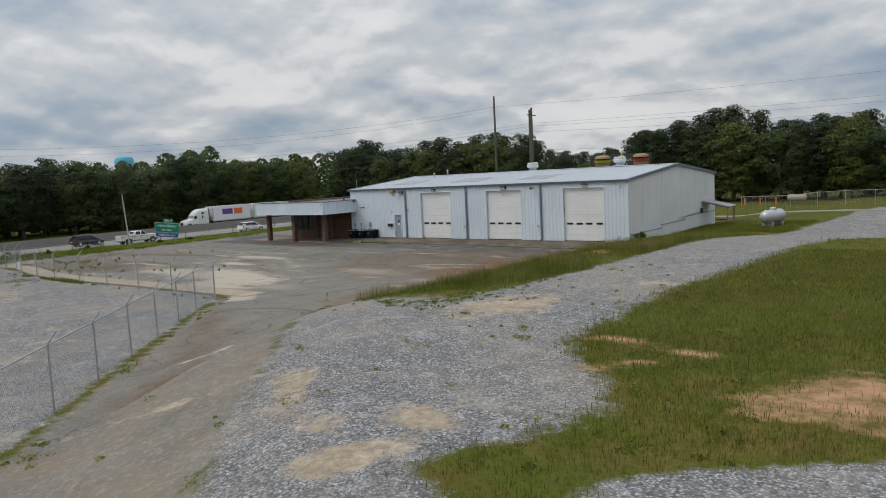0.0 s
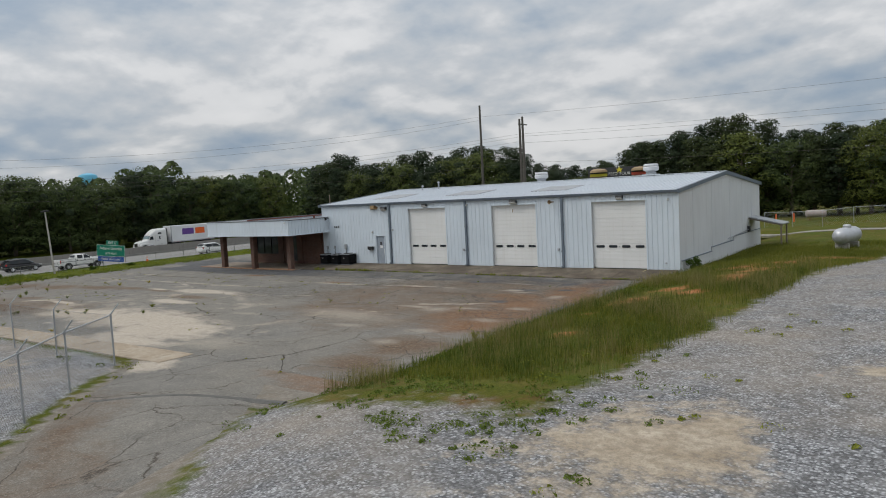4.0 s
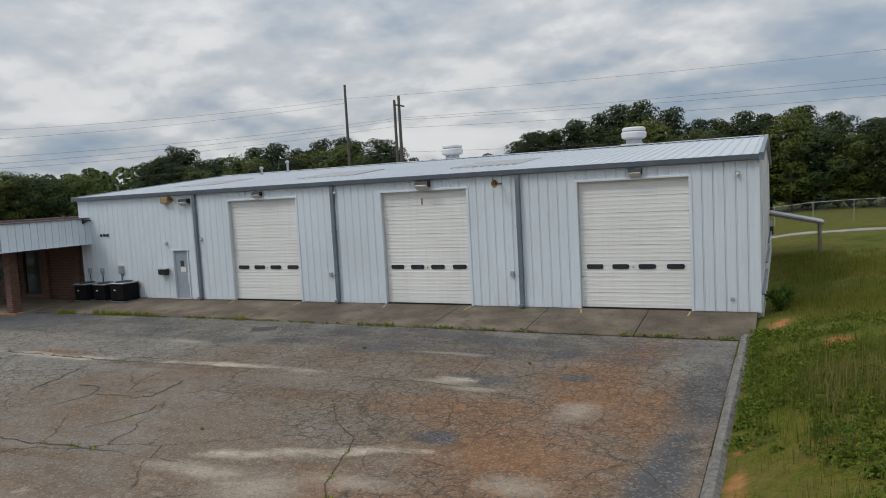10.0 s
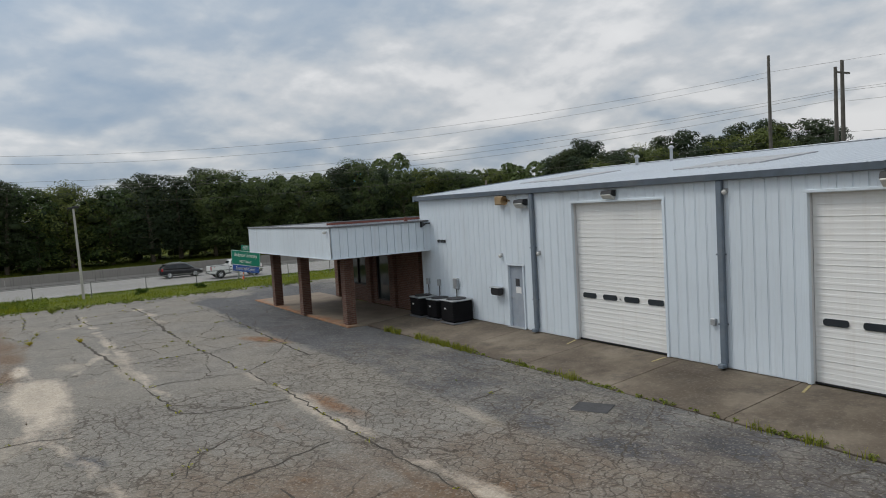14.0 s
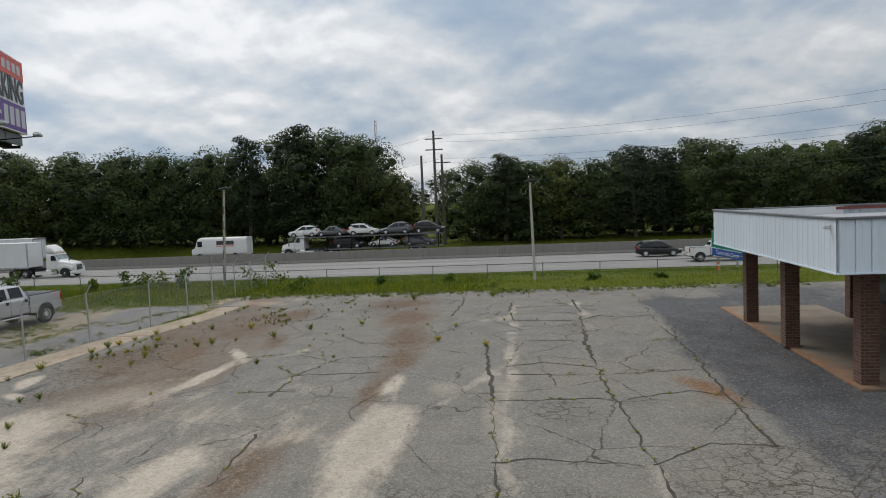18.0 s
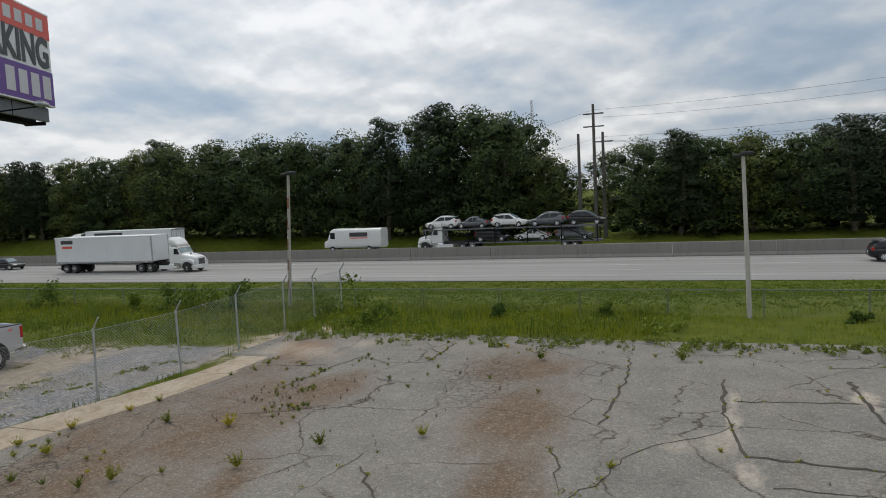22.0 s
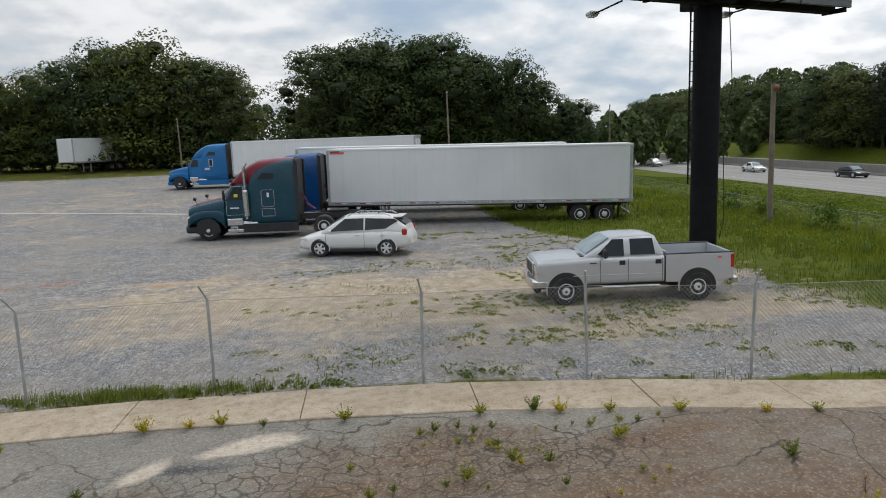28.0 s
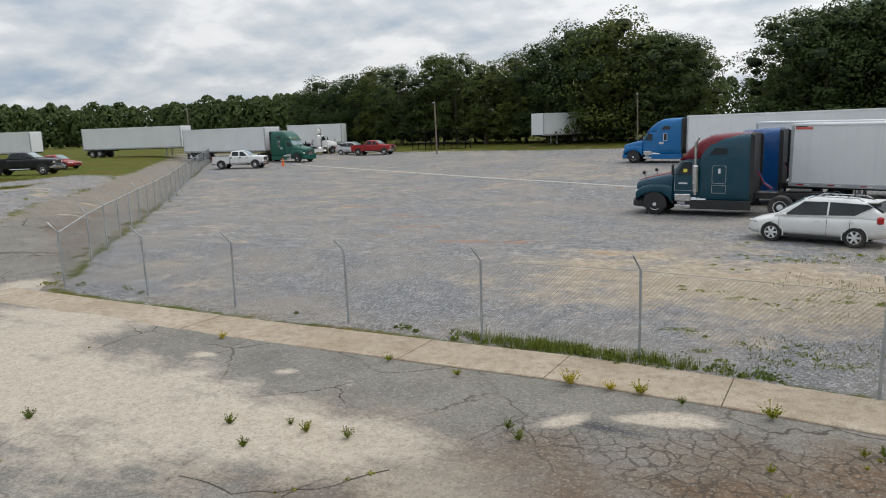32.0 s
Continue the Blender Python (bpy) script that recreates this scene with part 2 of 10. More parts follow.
M["sign_blue"] = plain("blue_sign_sheeting", (0.015, 0.08, 0.36), 0.4, vary=0.06)
M["fascia_red"] = plain("oxide_red_flashing", (0.16, 0.05, 0.035), 0.6, vary=0.2)
M["flat_roof"] = plain("grey_membrane_roof", (0.33, 0.34, 0.35), 0.8, vary=0.15)
M["soffit"] = plain("brown_soffit", (0.13, 0.11, 0.09), 0.7)
M["lens"] = plain("lamp_lens", (0.55, 0.55, 0.52), 0.25, vary=0.05)
M["amber"] = plain("amber_lens", (0.6, 0.2, 0.02), 0.25)
M["red_lens"] = plain("red_lens", (0.38, 0.02, 0.02), 0.2)
M["beige"] = plain("beige_horn_plastic", (0.30, 0.21, 0.11), 0.55, vary=0.15)
M["rock"] = plain("granite_rock", (0.26, 0.22, 0.18), 0.9, vary=0.3, scale=4.0, bump=0.5, dirt=(0.35, 0.2, 0.12))
M["orange"] = plain("orange_plastic", (0.75, 0.13, 0.02), 0.5)
M["tank_silver"] = plain("silver_tank_paint", (0.50, 0.51, 0.53), 0.35, 0.4, vary=0.1, dirt=(0.3, 0.27, 0.24))
M["road_white"] = plain("road_marking", (0.42, 0.415, 0.40), 0.7, vary=0.15, scale=2.0)


def paint(name, color, rough=0.3, metal=0.0):
    """Vehicle paint with a clear coat and a film of dust."""
    k = Nodes(name)
    d = k.ramp(k.noise(0.9, 7.0, 0.65), [(0.50, 0.0), (0.80, 0.10)])
    col = k.mix(d, k.ramp(k.noise(2.0), [(0.3, tuple(c * 0.93 for c in color)), (0.7, color)]), (0.35, 0.31, 0.26))
    return k.done(col, rough, metal, **{"Coat Weight": 0.18, "Coat Roughness": 0.06, "Specular IOR Level": 0.35})


M["p_white"] = paint("white_car_paint", (0.72, 0.72, 0.70))
M["p_silver"] = paint("silver_car_paint", (0.52, 0.525, 0.535), 0.24, 0.30)
M["p_teal"] = paint("teal_truck_paint", (0.003, 0.050, 0.078))
M["p_blue"] = paint("blue_truck_paint", (0.003, 0.058, 0.20))
M["p_sky"] = paint("bright_blue_truck_paint", (0.003, 0.135, 0.36))
M["p_maroon"] = paint("maroon_truck_paint", (0.16, 0.008, 0.016))
M["p_green"] = paint("dark_green_truck_paint", (0.004, 0.085, 0.055))
M["p_black"] = paint("black_car_paint", (0.012, 0.012, 0.014))
M["p_red"] = paint("red_car_paint", (0.32, 0.02, 0.02))
M["p_grey"] = paint("grey_car_paint", (0.13, 0.14, 0.15), 0.32, 0.3)


def walk_mat():
    """Poured concrete dulled by sandy dirt, with stains, pits and speckle."""
    k = Nodes("sandy_sidewalk")
    a, b, c = k.noise(0.7, 8.0, 0.68), k.noise(5.0, 8.0, 0.72), k.noise(34.0, 4.0, 0.7)
    col = k.ramp(a, [(0.3, (0.325, 0.258, 0.185)), (0.5, (0.415, 0.343, 0.258)), (0.72, (0.485, 0.42, 0.335))])
    col = k.mix(k.ramp(b, [(0.38, 0.45), (0.52, 0.0)]), col, (0.20, 0.15, 0.10))
    col = k.mix(k.ramp(c, [(0.36, 0.5), (0.52, 0.0)]), col, (0.16, 0.125, 0.085))
    col = k.mix(k.ramp(k.noise(1.6, 7.0, 0.7, stretch=(0.5, 2.0, 1)), [(0.58, 0.0), (0.74, 0.6)]), col, (0.45, 0.40, 0.33))
    k.bump(c, 0.25, 0.01)
    return k.done(col, 0.9, **{"Specular IOR Level": 0.15})


M["sidewalk"] = walk_mat()


def road_mat():
    """Worn concrete lanes: long wheel tracks, oil drips and patched panels."""
    k = Nodes("worn_highway_concrete")
    track = k.noise(0.9, 5.0, 0.6, stretch=(1.0, 0.012, 1.0))
    blot = k.noise(0.35, 7.0, 0.65, stretch=(1.0, 0.22, 1.0))
    col = k.ramp(track, [(0.30, (0.185, 0.178, 0.165)), (0.52, (0.262, 0.254, 0.240)), (0.72, (0.325, 0.316, 0.298))])
    col = k.mix(k.ramp(blot, [(0.52, 0.0), (0.72, 0.5)]), col, (0.19, 0.182, 0.170))
    k.bump(k.noise(12.0, 4.0), 0.15, 0.01)
    return k.done(col, 0.88, **{"Specular IOR Level": 0.25})


M["pavement_light"] = road_mat()


def brick_mat():
    k = Nodes("brown_brick")
    n = k.n.new("ShaderNodeTexBrick")
    n.inputs["Color1"].default_value, n.inputs["Color2"].default_value = (0.10, 0.045, 0.03, 1), (0.155, 0.075, 0.05, 1)
    n.inputs["Mortar"].default_value = (0.17, 0.145, 0.12, 1)
    for key, v in (("Scale", 1.0), ("Mortar Size", 0.006), ("Brick Width", 0.215), ("Row Height", 0.075), ("Bias", -0.1)):
        n.inputs[key].default_value = v
    g = k.n.new("ShaderNodeSeparateXYZ")
    k.l.new(k.tc.outputs["Object"], g.inputs[0])
    c = k.n.new("ShaderNodeCombineXYZ")
    k.l.new(k.math("ADD", g.outputs[0], g.outputs[1]), c.inputs[0])
    k.l.new(g.outputs[2], c.inputs[1])
    k.l.new(c.outputs[0], n.inputs["Vector"])
    col = k.mix(k.ramp(k.noise(2.0, 6.0), [(0.45, 0.0), (0.8, 0.45)]), n.outputs["Color"], (0.06, 0.035, 0.027))
    k.bump(k.math("SUBTRACT", 1.0, n.outputs["Fac"]), 0.5, 0.01)
    return k.done(col, 0.85)


M["brick"] = brick_mat()


def asphalt_base(k):
    """Worn grey bitumen with its aggregate showing."""
    agg = k.noise(38.0, 4.0, 0.75)
    mid = k.noise(0.9, 8.0, 0.62)
    big = k.noise(0.16, 5.0, 0.6)
    base = k.ramp(mid, [(0.3, (0.148, 0.138, 0.122)), (0.5, (0.208, 0.195, 0.172)), (0.72, (0.262, 0.246, 0.216))])
    base = k.mix(k.ramp(big, [(0.42, 0.0), (0.64, 0.45)]), base, (0.25, 0.220, 0.172))
    base = k.mix(k.ramp(agg, [(0.36, 0.5), (0.56, 0.0)]), base, (0.06, 0.058, 0.055))
    base = k.mix(k.ramp(k.noise(9.0, 5.0, 0.7), [(0.52, 0.0), (0.70, 0.45)]), base, (0.34, 0.32, 0.28))
    return agg, mid, base


def asphalt_mat():
    """Old parking-lot asphalt: worn grey, alligator cracking, sand, clay stains, black seal."""
    k = Nodes("old_asphalt")
    P = k.tc.outputs["Object"]
    agg, mid, base = asphalt_base(k)
    wob = k.n.new("ShaderNodeVectorMath")
    wob.operation = "ADD"
    off = k.n.new("ShaderNodeVectorMath")
    off.operation = "SCALE"
    k.l.new(k.noise(1.3, 4.0, out="Color"), off.inputs[0])
    off.inputs["Scale"].default_value = 0.55
    k.l.new(P, wob.inputs[0]), k.l.new(off.outputs[0], wob.inputs[1])
    fine = k.voronoi(3.4, "DISTANCE_TO_EDGE", wob.outputs[0])
    finer = k.voronoi(8.5, "DISTANCE_TO_EDGE", wob.outputs[0])
    coarse = k.voronoi(0.42, "DISTANCE_TO_EDGE", wob.outputs[0])
    worn = k.ramp(k.math("ADD", k.attr("gator"), k.math("MULTIPLY", k.math("SUBTRACT", k.noise(0.5, 5.0), 0.5), 1.1)), [(0.22, 0.04), (0.50, 1.0)])
    gator = k.math("MULTIPLY", k.ramp(fine, [(0.022, 1.0), (0.062, 0.0)]), worn)
    gator = k.math("MAXIMUM", gator, k.math("MULTIPLY", k.math("MULTIPLY", k.ramp(finer, [(0.02, 0.6), (0.07, 0.0)]), worn), k.ramp(k.noise(0.8, 3.0), [(0.45, 0.0), (0.6, 1.0)])))
    wide = k.math("MULTIPLY", k.ramp(coarse, [(0.003, 1.0), (0.011, 0.0)]), k.ramp(k.noise(0.5, 3.0), [(0.40, 0.0), (0.55, 1.0)]))
    crack = k.math("MAXIMUM", k.math("MULTIPLY", gator, 0.78), wide)
    wide = k.math("MULTIPLY", wide, 0.4)
    breakup = k.math("ADD", k.math("MULTIPLY", k.noise(0.42, 7.0, 0.58), 1.1), k.math("MULTIPLY", k.noise(1.7, 6.0, 0.6, stretch=(0.55, 1.6, 1.0)), 0.7))
    def edge(name, lo=0.42, hi=0.62):
        # the mask's rim is torn by the noise
        s = k.math("ADD", k.attr(name), k.math("MULTIPLY", k.math("SUBTRACT", breakup, 0.9), 0.85))
        return k.ramp(s, [(lo, 0.0), (hi, 1.0)])
    grain = k.noise(6.0, 7.0, 0.7)
    breakup = k.math("ADD", breakup, k.math("MULTIPLY", k.math("SUBTRACT", k.noise(11.0, 5.0, 0.7), 0.5), 0.45))
    seal = k.ramp(mid, [(0.3, (0.040, 0.042, 0.048)), (0.7, (0.105, 0.107, 0.114))])
    col = base
    brown = k.ramp(grain, [(0.3, (0.098, 0.060, 0.035)), (0.7, (0.175, 0.116, 0.072))])
    col = k.mix(k.math("MULTIPLY", edge("brown", 0.26, 0.80), 0.92), col, brown)
    clay = k.ramp(grain, [(0.3, (0.135, 0.064, 0.029)), (0.7, (0.255, 0.135, 0.064))])
    col = k.mix(k.math("MULTIPLY", edge("clay", 0.12, 0.75), 0.9), col, clay)
    col = k.mix(k.math("MULTIPLY", edge("seal", 0.32, 0.70), 0.93), col, seal)
    col = k.mix(crack, col, (0.062, 0.050, 0.038))
    sand = k.ramp(grain, [(0.3, (0.42, 0.355, 0.28)), (0.7, (0.56, 0.49, 0.40))])
    col = k.mix(k.math("MULTIPLY", edge("sand", 0.36, 0.66), 0.88), col, sand)
    col = k.mix(k.math("MULTIPLY", edge("pale", 0.30, 0.85), 0.62), col, k.ramp(grain, [(0.3, (0.30, 0.26, 0.205)), (0.7, (0.42, 0.37, 0.30))]))
    speck = k.voronoi(30.0, out="Color")
    ss = k.n.new("ShaderNodeSeparateColor")
    k.l.new(speck, ss.inputs[0])
    col = k.mix(k.ramp(ss.outputs[0], [(0.0, 0.30), (0.45, 0.0)]), col, (0.05, 0.046, 0.04))
    col = k.mix(k.ramp(ss.outputs[1], [(0.72, 0.0), (1.0, 0.30)]), col, (0.40, 0.37, 0.32))
    h = k.math("SUBTRACT", k.math("MULTIPLY", agg, 0.35), crack)
    k.bump(h, 0.5, 0.02)
    return k.done(col, k.ramp(mid, [(0.3, 0.75), (0.7, 0.95)]), **{"Specular IOR Level": 0.2})


M["asphalt"] = asphalt_mat()


def slab_mat():
    """Stained concrete apron, dark with damp and moss near the wall."""
    k = Nodes("stained_apron_concrete")
    a = k.noise(0.55, 7.0, 0.62)
    col = k.ramp(a, [(0.3, (0.062, 0.046, 0.031)), (0.5, (0.115, 0.091, 0.065)), (0.72, (0.21, 0.175, 0.132))])
    col = k.mix(k.ramp(k.noise(1.6, 7.0, 0.7), [(0.50, 0.0), (0.68, 0.7)]), col, (0.052, 0.043, 0.034))
    col = k.mix(k.ramp(k.noise(13.0, 6.0, 0.75), [(0.52, 0.0), (0.70, 0.45)]), col, (0.24, 0.205, 0.16))
    k.bump(k.noise(30.0, 3.0), 0.2, 0.01)
    return k.done(col, 0.85)


M["slab"] = slab_mat()


def floor_mat():
    """Dusty concrete with orange silt that has washed in over its outer edge."""
    k = Nodes("silted_office_floor")
    a = k.noise(0.9, 7.0, 0.62)
    col = k.ramp(a, [(0.3, (0.15, 0.115, 0.082)), (0.7, (0.25, 0.205, 0.155))])
    spot = k.n.new("ShaderNodeSeparateXYZ")
    k.l.new(k.tc.outputs["Object"], spot.inputs[0])
    edge = k.math("ADD", k.math("MULTIPLY", k.math("ADD", spot.outputs[1], 2.65), -1.1), k.math("MULTIPLY", k.math("SUBTRACT", k.noise(1.3, 7.0, 0.65), 0.5), 2.2))
    col = k.mix(k.ramp(edge, [(0.0, 0.0), (0.6, 0.85)]), col, k.ramp(k.noise(5.0, 6.0), [(0.3, (0.20, 0.085, 0.035)), (0.7, (0.34, 0.17, 0.08))]))
    k.bump(k.noise(30.0, 3.0), 0.2, 0.01)
    return k.done(col, 0.85)


M["office_floor"] = floor_mat()


def ground_mat():
    """One sheet: meadow soil and low grass, grey gravel, orange clay, pale sand, worn drive."""
    k = Nodes("ground_cover")
    brk = k.noise(0.55, 8.0, 0.7)
    brk2 = k.noise(3.5, 6.0, 0.65)
    def edge(name, lo=0.34, hi=0.66):
        s = k.math("ADD", k.attr(name), k.math("ADD", k.math("MULTIPLY", k.math("SUBTRACT", brk, 0.5), 1.5), k.math("MULTIPLY", k.math("SUBTRACT", brk2, 0.5), 0.8)))
        return k.ramp(s, [(lo, 0.0), (hi, 1.0)])
    g = k.noise(0.35, 8.0, 0.65)
    gf = k.noise(9.0, 5.0, 0.7)
    grass = k.ramp(g, [(0.28, (0.040, 0.060, 0.006)), (0.46, (0.072, 0.088, 0.009)), (0.60, (0.108, 0.104, 0.014)), (0.76, (0.130, 0.092, 0.026))])
    grass = k.mix(k.ramp(gf, [(0.35, 0.6), (0.6, 0.0)]), grass, (0.022, 0.04, 0.006))
    grass = k.mix(k.ramp(k.noise(26.0, 5.0, 0.75), [(0.50, 0.0), (0.66, 0.55)]), grass, (0.18, 0.175, 0.04))
    grass = k.mix(k.ramp(k.noise(0.9, 8.0, 0.72), [(0.46, 0.0), (0.66, 0.8)]), grass, (0.155, 0.115, 0.04))
    grass = k.mix(k.ramp(k.noise(0.5, 9.0, 0.7, stretch=(1.0, 1.0, 3.0)), [(0.54, 0.0), (0.68, 0.75)]), grass, (0.15, 0.075, 0.035))
    grass = k.mix(k.ramp(k.noise(0.22, 5.0, 0.6), [(0.45, 0.0), (0.65, 0.55)]), grass, (0.075, 0.11, 0.014))
    st = k.voronoi(24.0, out="Color")
    sep = k.n.new("ShaderNodeSeparateColor")
    k.l.new(st, sep.inputs[0])
    stone = k.ramp(sep.outputs[0], [(0.0, (0.10, 0.10, 0.102)), (0.5, (0.272, 0.273, 0.278)), (1.0, (0.58, 0.582, 0.59))])
    stone = k.mix(k.ramp(k.voronoi(24.0), [(0.25, 0.0), (0.65, 0.6)]), stone, (0.09, 0.088, 0.088))
    stone = k.mix(k.ramp(k.noise(2.6, 8.0, 0.75), [(0.40, 0.5), (0.56, 0.0)]), stone, (0.13, 0.125, 0.12))
    stone = k.mix(k.ramp(k.noise(1.1, 8.0, 0.75), [(0.52, 0.0), (0.68, 0.40)]), stone, (0.46, 0.45, 0.43))
    gravel = k.mix(k.ramp(k.noise(0.25, 9.0, 0.68), [(0.42, 0.0), (0.68, 0.5)]), stone, (0.34, 0.285, 0.22))
    clay = k.ramp(k.noise(1.8, 7.0), [(0.3, (0.30, 0.095, 0.034)), (0.7, (0.45, 0.205, 0.095))])
    # the soil up on the rise is paler than by the building
    spot = k.n.new("ShaderNodeSeparateXYZ")
    k.l.new(k.tc.outputs["Object"], spot.inputs[0])
    lush = k.ramp(k.noise(1.2, 7.0, 0.7), [(0.3, (0.050, 0.074, 0.007)), (0.7, (0.115, 0.132, 0.014))])
    grass = k.mix(k.ramp(k.math("MULTIPLY", spot.outputs[0], -0.02), [(0.60, 0.0), (0.72, 0.8)]), grass, lush)
    clay = k.mix(k.ramp(k.math("MULTIPLY", spot.outputs[0], 0.05), [(0.45, 0.0), (0.62, 0.62)]), clay, (0.50, 0.335, 0.21))
    sand = k.ramp(k.noise(2.2, 7.0), [(0.3, (0.32, 0.255, 0.18)), (0.7, (0.51, 0.435, 0.34))])
    sand = k.mix(k.ramp(k.noise(7.0, 7.0, 0.75), [(0.42, 0.5), (0.58, 0.0)]), sand, (0.20, 0.165, 0.12))
    drive = asphalt_base(k)[2]
    drive = k.mix(k.ramp(k.noise(0.5, 6.0), [(0.40, 0.1), (0.65, 0.7)]), drive, (0.24, 0.195, 0.145))
    drive = k.mix(k.ramp(k.noise(6.0, 7.0, 0.75), [(0.50, 0.0), (0.66, 0.6)]), drive, (0.36, 0.33, 0.29))
    col = k.mix(edge("drive"), grass, drive)
    col = k.mix(edge("gravel"), col, gravel)
    col = k.mix(edge("sand"), col, sand)
    col = k.mix(edge("clay", 0.30, 0.80), col, clay)
    h = k.math("ADD", k.math("MULTIPLY", k.voronoi(24.0), -0.6), k.math("MULTIPLY", gf, 0.6))
    k.bump(h, 0.55, 0.05)
    return k.done(col, 0.92, **{"Specular IOR Level": 0.08})


M["ground"] = ground_mat()


def leaf_mat(name, dark, light, scale=0.5, through=0.35):
    """Leaves that let some light through, each face a little different."""
    k = Nodes(name)
    v = k.math("ADD", k.math("MULTIPLY", k.island(), 0.55), k.math("MULTIPLY", k.noise(scale, 3.0), 0.45))
    col = k.ramp(v, [(0.15, dark), (0.85, light)])
    tint = k.ramp(k.rand(), [(0.0, (0.66, 0.78, 0.74)), (0.5, (1.0, 1.0, 1.0)), (1.0, (1.5, 1.28, 0.85))])
    col = k.mix(1.0, col, tint, "MULTIPLY")
    k.done(col, 0.65, **{"Specular IOR Level": 0.2})
    t = k.n.new("ShaderNodeBsdfTranslucent")
    k.l.new(col, t.inputs[0])
    m = k.n.new("ShaderNodeMixShader")
    m.inputs[0].default_value = through
    k.l.new(k.b.outputs[0], m.inputs[1]), k.l.new(t.outputs[0], m.inputs[2])
    k.l.new(m.outputs[0], k.n["Material Output"].inputs["Surface"])
    return k.m


M["leaf"] = leaf_mat("broadleaf_foliage", (0.031, 0.050, 0.015), (0.102, 0.138, 0.042), 0.9, through=0.24)
M["pine"] = leaf_mat("pine_foliage", (0.012, 0.023, 0.010), (0.042, 0.062, 0.024), 0.9, through=0.14)
M["bush"] = leaf_mat("bush_foliage", (0.035, 0.068, 0.008), (0.12, 0.18, 0.03))
M["herb"] = leaf_mat("broad_low_herbs", (0.055, 0.098, 0.011), (0.17, 0.235, 0.034), 0.5)
# leaf green darkened, so that the crowns' inner shade is in the colour
M["leaf_shade"] = leaf_mat("shaded_inner_foliage", (0.012, 0.022, 0.008), (0.024, 0.038, 0.012), through=0.1)
M["bark"] = plain("bark", (0.10, 0.08, 0.06), 0.9, vary=0.3, bump=0.5)
M["blade"] = leaf_mat("tall_grass_blades", (0.082, 0.102, 0.012), (0.235, 0.225, 0.045), 0.3)
M["bank_blade"] = leaf_mat("rank_grass_blades", (0.046, 0.076, 0.009), (0.190, 0.200, 0.036), 0.35)
M["mown"] = leaf_mat("mown_grass_blades", (0.100, 0.138, 0.011), (0.200, 0.245, 0.024), 0.4)
M["blade_dry"] = leaf_mat("dry_grass_blades", (0.15, 0.125, 0.035), (0.34, 0.285, 0.11), 0.3)
M["bank_herb"] = leaf_mat("kerb_herbs", (0.030, 0.062, 0.008), (0.115, 0.165, 0.026), 0.5)
M["weed"] = leaf_mat("weed_leaves", (0.085, 0.115, 0.014), (0.25, 0.28, 0.05), 0.6)
M["weed_yellow"] = leaf_mat("yellow_weed_flowers", (0.22, 0.22, 0.025), (0.46, 0.40, 0.04), 0.6)
M["weed_dead"] = leaf_mat("dead_weed_stems", (0.07, 0.035, 0.02), (0.17, 0.10, 0.06), 0.6)
M["crack"] = plain("dark_crack_dirt", (0.055, 0.046, 0.036), 0.95, vary=0.4)
M["patch"] = plain("fresh_black_patch", (0.05, 0.05, 0.052), 0.9, vary=0.3)

